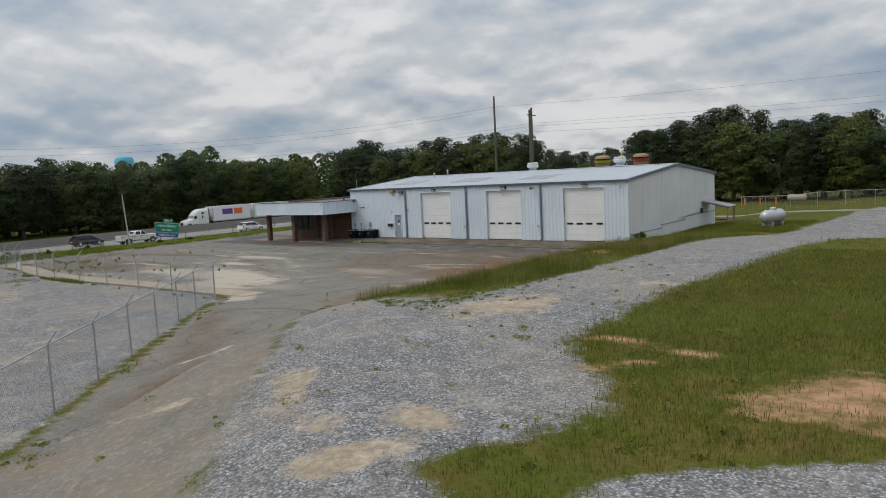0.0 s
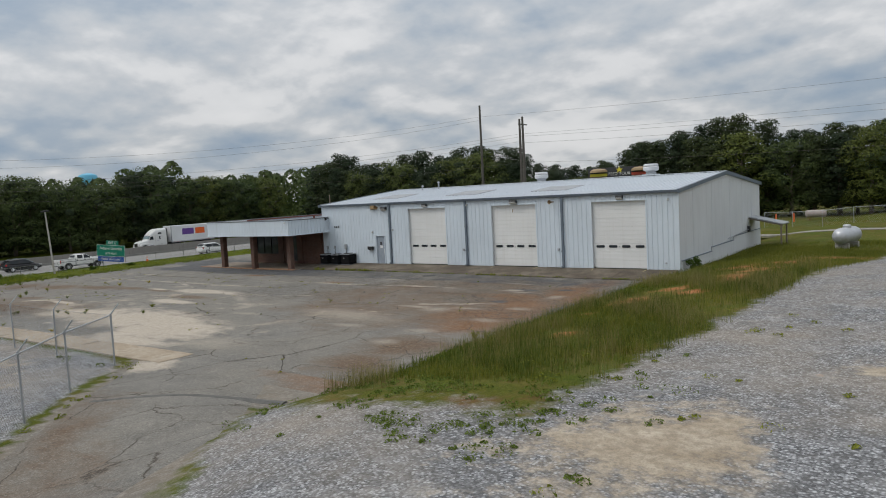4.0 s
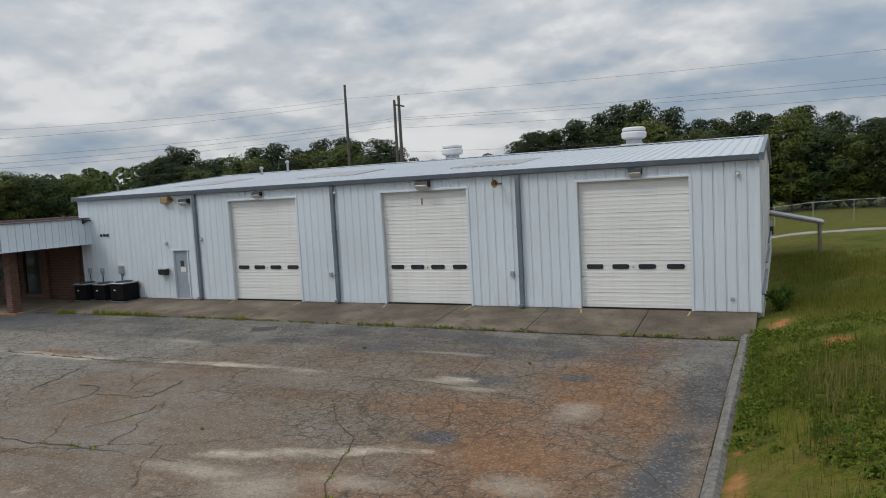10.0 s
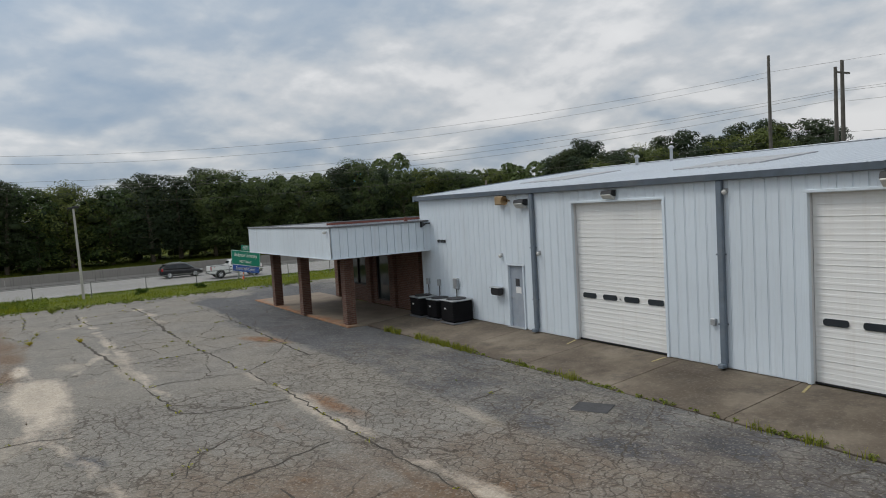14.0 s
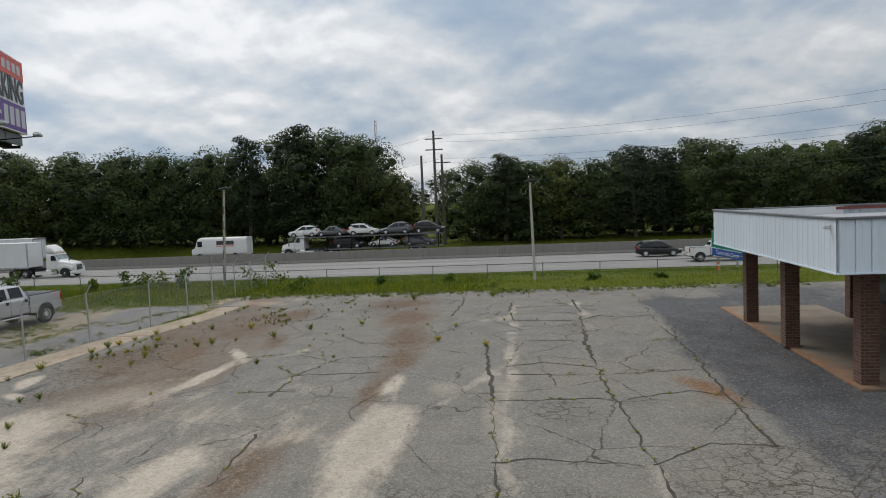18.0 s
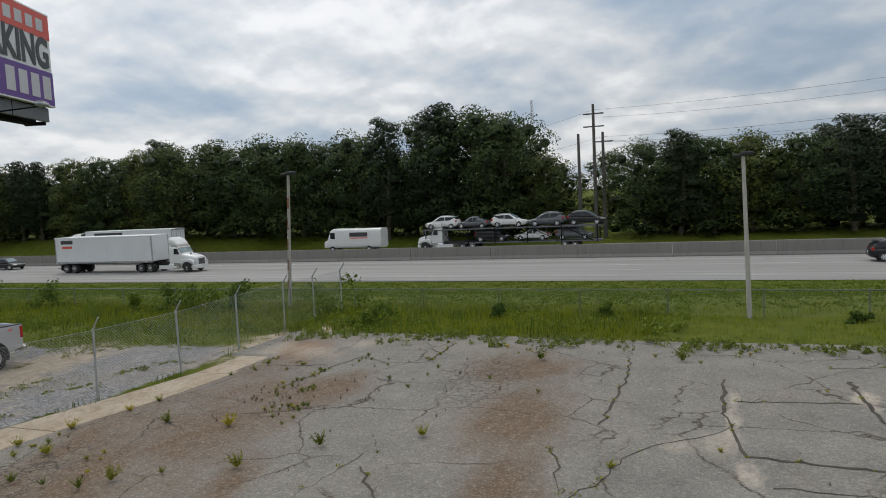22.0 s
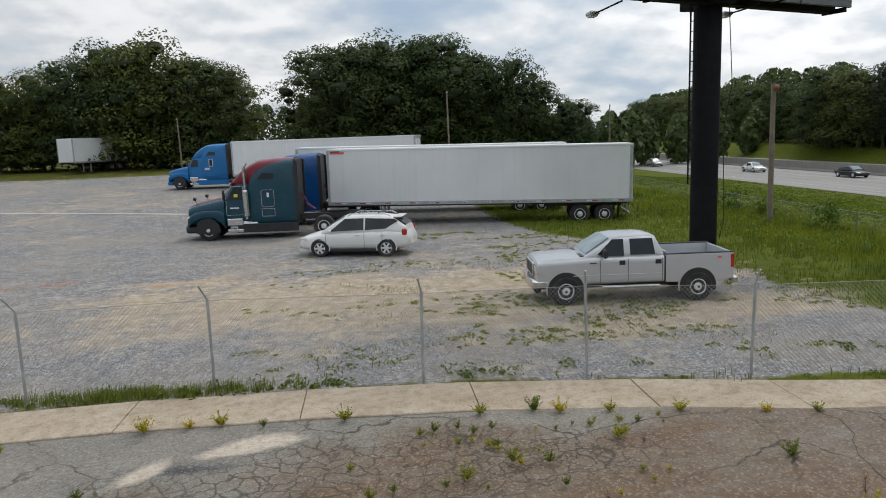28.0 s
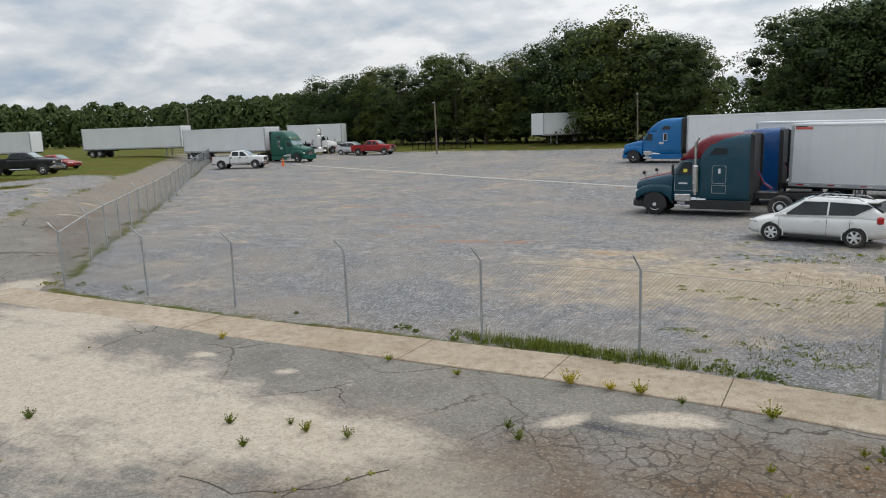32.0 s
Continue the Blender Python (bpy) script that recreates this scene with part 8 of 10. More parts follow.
P = scatter(700, -32, -22, -26.7, -26.3, lambda x, y: np.exp(-((x + 27.0) / 1.7) ** 2), 18)
blades("fence_grass", P, 0.06, 0.26, 0.011, 14, "weed", "grassy clump rooted along the yard fence", 18, 0.07)
P = scatter(900, -44, -30, -26.9, -24.2, lambda x, y: (fbm(x, y, 0.8, 51) > 0.60) * step(-28, -34, x) * (y < walk_edge(x) - 1.42), 19)
tufts("fence_grass", P, 0.15, 0.07, 0.035, 26, "mown", "grass tufts along the sidewalk's edge", 19)
P = scatter(1500, -45, -30, -40, -26.8, lambda x, y: (fbm(x, y, 0.6, 52) > 0.60), 20)
blades("yard_grass", P, 0.02, 0.08, 0.014, 12, "blade", "thin grass patches in the sandy yard", 20, 0.16)
# weeds in the apron joint and lot edge
P = scatter(900, -26, -0.5, -2.45, -2.28, lambda x, y: np.clip(fbm(x, y, 0.5, 1) * 2.0 - 0.75, 0.04, 1), 12)
P[:, 2] = 0.04
tufts("joint_weeds", P, 0.09, 0.09, 0.04, 20, "weed", "weeds in the apron joint", 12)
P = scatter(330, -27.5, -8, -2.5, -2.3, lambda x, y: (fbm(x, y, 0.9, 57) > 0.55) * (0.12 + 0.88 * step(-19, -23, x)), 58)
P[:, 2] = 0.04
blades("joint_grass", P, 0.06, 0.24, 0.014, 16, "weed", "bright grass clumps in the apron joint", 58, 0.06)
P = scatter(1500, -46.4, -44.6, -24.5, 3, lambda x, y: patchy(x, y, 1.2, 3) * step(-44.4, -46.2, x), 13)
P[:, 2] = 0.03
tufts("edge_weeds", P, 0.22, 0.26, 0.07, 24, "weed", "weeds creeping over the lot's edge", 13)

# tufts rooted in the cracks
rk2 = random.Random(5)
P = [(x, y, 0.03) for line in CRACK_LINES for x, y in line if rk2.random() < 0.16]
tufts("crack_weeds", P, 0.12, 0.07, 0.04, 16, "weed", "small weed tufts rooted in the cracks", 31)
P = scatter(15000, -77, -52.6, -110, 40, lambda x, y: 0.5 + 0.5 * patchy(x, y, 0.3, 2), 32)
tufts("mown_grass", P, 0.85, 0.03, 0.12, 18, "mown", "mown green verge beside the highway", 32)

# single weeds on the asphalt
def weed_plant(kind):
    """A low bushy weed of small leaves on thin stems; the dead kind is stems alone."""
    rg = np.random.default_rng(40 + kind)
    me = Mesh()
    for i in range(30 if kind != 2 else 24):
        a, l, t = rg.uniform(0, 6.28), rg.uniform(0.10, 0.30), rg.uniform(0.15, 1.3)
        d = Vector((math.cos(a) * t, math.sin(a) * t, 1.0)).normalized() * l
        w = 0.004
        s = Vector((-math.sin(a) * w, math.cos(a) * w, 0))
        me.add([-s, s, d + s * 0.5, d - s * 0.5], [(0, 1, 2, 3)])
        for q in range(17 if kind != 2 else 3):
            c = d * rg.uniform(0.3, 1.05)
            r = rg.uniform(0.014, 0.034) * (1.0 if kind != 2 else 0.5)
            u = Vector(rg.normal(size=3)).normalized() * r
            v = u.cross(Vector(rg.normal(size=3))).normalized() * r * 0.45
            me.add([c, c + u * 0.5 + v, c + u, c + u * 0.5 - v], [(0, 1, 2, 3)])
    data = bpy.data.meshes.new("weed")
    data.from_pydata(me.v, [], me.f)
    data.materials.append(M[("weed", "weed_yellow", "weed_dead")[kind]])
    return data


WEEDS = [weed_plant(0), weed_plant(1), weed_plant(2)]
WL = ("small green weed growing from a crack", "yellow-flowering weed on the asphalt", "dead brown weed stalks on the asphalt")
def weed(kind, x, y, s, z=0.035):
    o = new("weed", WEEDS[kind])
    s *= 0.78
    o.matrix_world = pose(x, y, z, 0, 0, rng.uniform(0, 360)) @ Matrix.Diagonal((s, s, s, 1))
    tagged(o, WL[kind], "weed", "lot weeds")


for x, y, size in ((-27.5, -24.72, 1.3), (-28.2, -24.75, 0.9), (-28.7, -24.78, 1.2), (-30.7, -24.6, 1.3), (-23.9, -24.45, 0.9), (-25.5, -24.3, 0.8), (-19.6, -24.2, 0.9), (-33.8, -24.45, 1.3), (-34.2, -24.3, 1.2), (-32.9, -24.45, 1.1), (-35.0, -24.2, 1.0), (-36.1, -24.0, 1.1), (-37.4, -23.7, 0.9), (-38.2, -23.6, 0.8)):
    weed(1 if rng.random() < 0.7 else 0, x, y, size)
for x, y, size in ((-25.3, -21.3, 0.9), (-24.2, -21.3, 0.6), (-27.6, -22.3, 0.9), (-32.4, -22.3, 1.1), (-33.1, -22.7, 1.2), (-32.1, -23.9, 0.8), (-33.6, -22.6, 0.9), (-24.1, -20.4, 0.8), (-29.4, -24.6, 0.7), (-31.1, -22.0, 0.8), (-34.8, -23.2, 1.1), (-34.1, -20.9, 1.3), (-35.1, -19.1, 1.3), (-36.4, -18.2, 1.3), (-37.0, -20.7, 1.3), (-37.3, -16.5, 1.1), (-36.5, -12.9, 0.8), (-33.1, -11.6, 1.1), (-34.0, -13.2, 1.2), (-31.1, -18.1, 0.9), (-36.9, -22.2, 1.2), (-33.7, -21.2, 1.0)):
    weed(rng.choice((0, 0, 1)), x, y, size)
for cx, cy, n, sx, sy, kinds in ((-39.1, -20.9, 52, 0.7, 0.5, (2, 2, 2, 2, 0)), (-38.1, -19.9, 16, 0.5, 0.4, (0, 0, 0, 1)), (-34.2, -22.6, 22, 1.4, 0.7, (0, 1, 2)), (-41.5, -19.4, 14, 1.6, 0.7, (2, 2, 0)), (-33.5, -23.7, 18, 1.6, 0.25, (0, 1, 1)), (-44.6, -13.5, 14, 0.5, 2.6, (2, 2, 1)), (-40.0, -17.6, 16, 2.0, 0.8, (2, 0))):
    for i in range(n):
        x, y = rng.gauss(cx, sx), rng.gauss(cy, sy)
        if -45.5 < x < -30 and -24.3 < y < -6:
            weed(rng.choice(kinds), x, y, rng.uniform(0.25, 0.7))
for i in range(20):
    weed(rng.choice((0, 1, 2, 2)), rng.uniform(-45, -24), rng.uniform(-24, -9), rng.uniform(0.25, 0.6))
for i in range(12):
    weed(rng.choice((0, 2)), rng.uniform(-24, -3), rng.uniform(-23, -4), rng.uniform(0.25, 0.55))
for x, y, sx, n in ((-42.0, -23.2, 0.35, 16), (-42.0, -22.1, 0.3, 10), (-41.4, -21.05, 0.25, 9), (-40.3, -21.15, 0.3, 9), (-42.8, -20.5, 0.2, 5), (-43.2, -18.6, 0.3, 8), (-44.7, -16.1, 0.3, 10), (-39.6, -20.4, 0.2, 8)):
    for i in range(n):
        weed(rng.choice((0, 0, 1)), x + rng.gauss(0, sx * 1.3), y + rng.gauss(0, sx * 0.5), rng.uniform(0.25, 0.6))
for x, y, s in ((-21.6, -18.2, 1.2), (-20.1, -19.6, 1.0), (-23.3, -20.9, 0.9), (-24.6, -21.2, 0.9), (-27.3, -22.6, 0.8), (-44.0, -12.0, 1.6), (-43.6, -15.6, 1.5), (-1.3, -18.1, 1.5), (-1.0, -17.8, 1.2)):
    weed(0, x, y, s)


def bush(x, y, h, w, label, seed, material="bush"):
    rg = np.random.default_rng(seed)
    n = 420
    d = rg.normal(size=(n, 3))
    d /= np.linalg.norm(d, axis=1, keepdims=True)
    heart = np.stack([rg.normal(0, 0.28, 7) * w, rg.normal(0, 0.28, 7) * w, np.linspace(0.1, 0.75, 7) * h], 1)
    c = heart[rg.integers(0, 7, n)] + d * np.array([w * 0.26, w * 0.26, h * 0.24]) * rg.uniform(0.3, 1.15, (n, 1))
    c[:, 2] = np.maximum(c[:, 2], 0.03)
    nr = d + rg.normal(size=(n, 3)) * 0.6
    nr /= np.linalg.norm(nr, axis=1, keepdims=True)
    v, f = quads(c, nr, rg.uniform(0.08, 0.2, n), rg)
    o = new("bush", flat_mesh("bush", v, f, material))
    o.location = (x, y, gz(x, y))
    tagged(o, label, "bush", "fence bushes")


for i, (x, y, h, w) in enumerate(((-50.3, -41.5, 1.5, 1.6), (-50.4, -33.5, 1.4, 1.5), (-50.4, -31.9, 1.3, 1.9), (-50.5, -30.3, 1.5, 1.6), (-50.2, -25.2, 1.6, 2.2), (-50.6, -46.5, 1.3, 1.8), (-50.6, -50, 1.2, 2), (-50.3, -35.8, 0.9, 0.9), (-49.6, -18.5, 0.6, 0.5), (-49.9, -14.6, 0.6, 0.5), (-50, -7, 0.35, 0.6), (-50.0, -3.5, 0.3, 0.5),
                                        (0.55, 1.0, 0.8, 0.7), (-45.0, -52, 1.1, 1.6), (-47, -56, 1.2, 1.8), (-47.8, -22.6, 0.9, 1.6))):
    bush(x, y, h, w, "vine-grown leafy bush on the fence" if x < -40 else "small leafy bush at the building's corner", 100 + i)

# ---- vehicles: every one points along its own +x, its origin on the ground ----
def ring(x, w, z0, z1, p=5.0, n=22, tum=0.0, crown=0.0):
    """A rounded cross-section; tum narrows it towards the top, crown lifts its middle."""
    out = []
    for i in range(n):
        t = 2 * math.pi * (i + 0.5) / n
        c, s = math.cos(t), math.sin(t)
        y = w * math.copysign(abs(c) ** (2 / p), c)
        u = 0.5 + 0.5 * math.copysign(abs(s) ** (2 / p), s)
        y *= 1 - tum * u
        out.append((x, y, z0 + (z1 - z0) * u + (crown * (1 - (y / w) ** 2) if s > 0 else 0)))
    return out


def wheel(parent, x, y, r, w, style, side, double=False):
    """tyre > rim with spokes or hand holes; side is +1 or -1 for its outer face."""
    q = {"truck": 0.56, "steel": 0.55, "spoke": 0.64}[style]
    t = part("wheel", Mesh().lathe((x, y, r), [(r * q, -w / 2 + 0.02), (r * (q + 0.05), -w / 2), (r * 0.90, -w / 2), (r * 0.97, -w * 0.42), (r, -w * 0.30), (r, w * 0.30), (r * 0.97, w * 0.42), (r * 0.90, w / 2), (r * (q + 0.05), w / 2), (r * q, w / 2 - 0.02)], "y", 28), "rubber", parent, "black tyre")
    o = y + side * w * 0.46
    b, d, h = Mesh(), Mesh(), Mesh()
    ang = [2 * math.pi * k / 10 for k in range(10)]
    if style == "truck":
        b.lathe((x, o, r), [(r * q, side * 0.03), (r * q * 0.92, side * 0.03), (r * q * 0.86, -side * 0.05), (r * q * 0.62, -side * 0.07), (r * q * 0.55, 0.0), (r * q * 0.32, side * 0.01), (r * q * 0.29, side * 0.10), (0.01, side * 0.11)], "y", 26, False)
        part("rim", b, "alloy", t, "bright steel rim")
        for a in ang:
            h.lathe((x + math.cos(a) * r * q * 0.74, o - side * 0.06, r + math.sin(a) * r * q * 0.74), [(r * 0.062, -side * 0.01), (r * 0.058, side * 0.012)], "y", 9)
            h.lathe((x + math.cos(a + 0.3) * r * q * 0.43, o, r + math.sin(a + 0.3) * r * q * 0.43), [(0.014, -side * 0.01), (0.012, side * 0.03)], "y", 6)
        part("hand_holes", h, "black", t)
    elif style == "steel":
        b.lathe((x, o, r), [(r * q, side * 0.02), (r * q * 0.93, side * 0.025), (r * q * 0.86, -side * 0.03), (r * q * 0.78, -side * 0.035), (r * q * 0.45, -side * 0.005), (r * q * 0.33, 0.0), (r * q * 0.30, side * 0.05), (0.01, side * 0.055)], "y", 26, False)
        part("rim", b, "alloy", t, "polished alloy rim")
        for a in ang[::1][:8]:
            a = a * 10 / 8
            h.lathe((x + math.cos(a) * r * q * 0.66, o - side * 0.022, r + math.sin(a) * r * q * 0.66), [(r * 0.068, -side * 0.01), (r * 0.064, side * 0.012)], "y", 9)
        h.lathe((x, o + side * 0.05, r), [(r * q * 0.2, 0), (0.01, side * 0.012)], "y", 12)
        part("hand_holes", h, "black", t)
    else:
        d.lathe((x, o, r), [(r * q, side * 0.0), (r * q * 0.94, -side * 0.04), (0.01, -side * 0.05)], "y", 24, False)
        part("rim", d, "black", t, "dark rim barrel")
        for k in range(6):
            a = 2 * math.pi * k / 6
            b.box((x + math.cos(a) * r * q * 0.54, o - side * 0.012, r + math.sin(a) * r * q * 0.54), (r * q * 0.94, 0.05, r * q * 0.33), ch=0.012, m=Matrix.Rotation(-a, 4, "Y"))
        b.lathe((x, o, r), [(r * q * 0.26, -side * 0.02), (r * q * 0.22, side * 0.022), (0.01, side * 0.026)], "y", 14)
        b.lathe((x, o, r), [(r * q * 1.0, side * 0.012), (r * q * 0.94, side * 0.016), (r * q * 0.91, -side * 0.03)], "y", 26, False)
        part("spokes", b, "alloy", t)
    return t


def pane(parent, pts, half, name="window", mat="car_glass", thick=0.012, label=""):
    """A pair of side panes; pts are (x, z), half(z) is the body's half-width there."""
    for s in (-1, 1):
        b = Mesh()
        n = len(pts)
        v = [(x, s * (half(z) + thick), z) for x, z in pts] + [(x, s * (half(z) - 0.03), z) for x, z in pts]
        b.add(v, [tuple(range(n)), tuple(range(n, 2 * n))[::-1]] + [(i, i + n, (i + 1) % n + n, (i + 1) % n) for i in range(n)])
        part(name, b, mat, parent, label, 20)


def outline(parent, pts, half, mat, r=0.008, name="pinstripe"):
    """A closed thin line on both flanks."""
    for s in (-1, 1):
        q = [(x, s * (half(z) + 0.012), z) for x, z in pts]
        part(name, Mesh().path(q + q[:1], r, 4), mat, parent)


def slab4(parent, pts, name, mat, t=0.014, label=""):
    """A thin four-cornered panel standing proud of a slope."""
    p = [Vector(q) for q in pts]
    n = (p[1] - p[0]).cross(p[3] - p[0]).normalized() * t
    return part(name, Mesh().add([q + n for q in p] + [q - n for q in p], [(0, 1, 2, 3), (7, 6, 5, 4), (0, 4, 5, 1), (1, 5, 6, 2), (2, 6, 7, 3), (3, 7, 4, 0)]), mat, parent, label, 20)


def arches(parent, xs, r, half, mat, flare=True, gap=0.07, lip=1.0):
    for x in xs:
        for s in (-1, 1):
            a0, a1 = radians(-14), radians(194)
            n = 18
            arc = [a0 + (a1 - a0) * k / n for k in range(n + 1)]
            v = [(x + math.cos(a) * (r + gap), s * (half + 0.006), r + math.sin(a) * (r + gap)) for a in arc] + [(x, s * (half + 0.006), r * 0.6)]
            part("wheel_well", Mesh().add(v, [(k, k + 1, n + 1) for k in range(n)]), "black", parent, "", 0)
            if flare:
                b = Mesh()
                b.loft([[(x + math.cos(a) * (r + gap + dr), s * (half + dy), r + math.sin(a) * (r + gap + dr)) for dr, dy in ((-0.012, -0.02), (-0.012, 0.022 * lip), (0.02 * lip, 0.026 * lip), (0.075 * lip, 0.006), (0.08 * lip, -0.02))] for a in arc])
                part("arch_lip", b, mat, parent)


def sedan_like(name, label, cat, m, mat, suv=True, L=4.77, W=0.94, H=1.69, wb=2.82, R=0.36, group=""):
    t = thing(name, label, cat, m, group)
    f, r = L / 2, -L / 2
    low, k = 0.23, H / 1.69
    b0, b1 = 0.98 * k, (1.10 if suv else 1.02) * k
    st = [(f, W * 0.50, low + 0.22, 0.66 * k), (f - 0.05, W * 0.70, low + 0.10, 0.74 * k), (f - 0.18, W * 0.86, low + 0.03, 0.82 * k), (f - 0.45, W * 0.96, low, 0.90 * k), (f - 0.85, W * 0.995, low, 0.98 * k), (f - 1.2, W, low, b0 + 0.05),
          (0, W, low, (b0 + b1) / 2 + 0.02), (r + 0.9, W, low, b1 + 0.02), (r + 0.35, W * 0.97, low + 0.04, b1), (r + 0.12, W * 0.90, low + 0.12, b1 - 0.06), (r, W * 0.72, low + 0.22, b1 - 0.26)]
    part("body", Mesh().loft([ring(x, w, a, b, 3.6, 30) for x, w, a, b in st]), mat, t)
    wsb, wst = f - (1.02 if suv else 1.25), f - (2.02 if suv else 2.05)
    rt, rb = r + (0.72 if suv else 1.45), r + (0.14 if suv else 0.55)
    zb, tum = b0 - 0.08, 0.27
    cs = [(wsb, W * 0.86, zb, b0 + 0.06), ((wsb + wst) / 2, W * 0.92, zb, (b0 + 0.06 + H - 0.04) / 2 + 0.03), (wst, W * 0.945, zb, H - 0.035), (wst - 0.4, W * 0.945, zb, H), ((wst + rt) / 2 - 0.3, W * 0.945, zb, H - 0.01), (rt, W * 0.94, zb, H - 0.10), (rb + 0.05, W * 0.88, zb, b1 + 0.12), (rb, W * 0.80, zb, b1 - 0.02)]
    part("cabin", Mesh().loft([ring(x, w, a, b, 4.6, 30, tum=tum * min(1, (b - a) / (H - zb))) for x, w, a, b in cs]), mat, t)
    half = lambda z: W * 0.945 * (1 - tum * np.clip((z - zb) / (H - zb), 0, 1)) * 0.985
    slab4(t, [(wsb - 0.10, W * 0.70, b0 + 0.14), (wsb - 0.10, -W * 0.70, b0 + 0.14), (wst + 0.05, -W * 0.58, H - 0.05), (wst + 0.05, W * 0.58, H - 0.05)], "windscreen", "shield", 0.03)
    slab4(t, [(rb + 0.06, -W * 0.64, b1 + 0.16), (rb + 0.06, W * 0.64, b1 + 0.16), (rt - 0.04, W * 0.56, H - 0.13), (rt - 0.04, -W * 0.56, H - 0.13)], "rear_window", "car_glass", 0.03)
    mid = (wst + rt) / 2 + 0.16
    z1 = H - 0.13
    belt = lambda x: b0 + 0.05 + (b1 - b0) * (wsb - x) / (wsb - rb)
    pane(t, [(wsb - 0.38, belt(wsb - 0.4)), (mid + 0.04, belt(mid)), (mid + 0.04, z1), (wst - 0.02, z1 - 0.01)], half, thick=0.02)
    pane(t, [(mid - 0.03, belt(mid)), (rt + 0.30, belt(rt)), (rt + (-0.22 if suv else 0.02), z1 - 0.13), (rt + (-0.05 if suv else 0.1), z1 - 0.04), (mid - 0.03, z1)], half, thick=0.02)
    if suv:
        for s in (-1, 1):
            part("roof_rail", Mesh().path([(wst - 0.1, s * W * 0.60, H - 0.05), (wst - 0.3, s * W * 0.60, H + 0.045), (rt + 0.3, s * W * 0.60, H + 0.02), (rt + 0.1, s * W * 0.60, H - 0.08)], 0.02), "steel", t)
        for x in (mid + 0.3, mid - 0.55):
            part("cross_bar", Mesh().tube((x, -W * 0.60, H + 0.055), (x, W * 0.60, H + 0.055), 0.018, n=6), "black", t)
        part("spoiler", Mesh().box((rt - 0.16, 0, H - 0.11), (0.34, W * 1.22, 0.05), ch=0.02), mat, t)
    arches(t, (wb / 2, -wb / 2), R, W - 0.012, mat, True, 0.045, 0.35)
    for x in (wb / 2, -wb / 2):
        for s in (-1, 1):
            wheel(t, x, s * (W - 0.08), R, 0.22, "spoke", s)
    for s in (-1, 1):
        part("headlight", Mesh().box((f - 0.26, s * W * 0.76, 0.73 * k), (0.46, 0.20, 0.13), rz=s * -0.55, ch=0.05), "lens", t)
        part("tail_light", Mesh().box((r + 0.22, s * W * 0.90, b1 - 0.10), (0.22, 0.12, 0.26), rz=s * 0.30, ch=0.05), "red_lens", t)
        part("mirror", Mesh().box((wsb - 0.42, s * (W + 0.06), b0 + 0.09), (0.13, 0.20, 0.14), ch=0.045), mat, t)
        for x in (mid + 0.30, mid - 0.78):
            part("door_handle", Mesh().box((x, s * (W + 0.006), b0 - 0.08), (0.2, 0.03, 0.04), ch=0.012), mat, t)
        for x in (wsb - 0.22, mid, rt + 0.42):
            part("door_seam", Mesh().box((x, s * (W - 0.006), (low + b0) / 2 + 0.08), (0.012, 0.014, b0 - low - 0.16)), "black", t)
        part("sill", Mesh().box((0, s * (W - 0.035), low + 0.05), (wb - 0.85, 0.06, 0.12), ch=0.02), "black", t)
    part("grille", Mesh().box((f - 0.03, 0, 0.63 * k), (0.08, W * 0.8, 0.13), ch=0.03), "black", t)
    part("lower_grille", Mesh().box((f - 0.05, 0, low + 0.15), (0.12, W * 1.1, 0.12), ch=0.03), "black", t)
    part("number_plate", Mesh().box((r - 0.005, 0, b1 - 0.36), (0.02, 0.32, 0.16)), "white", t)
    return t


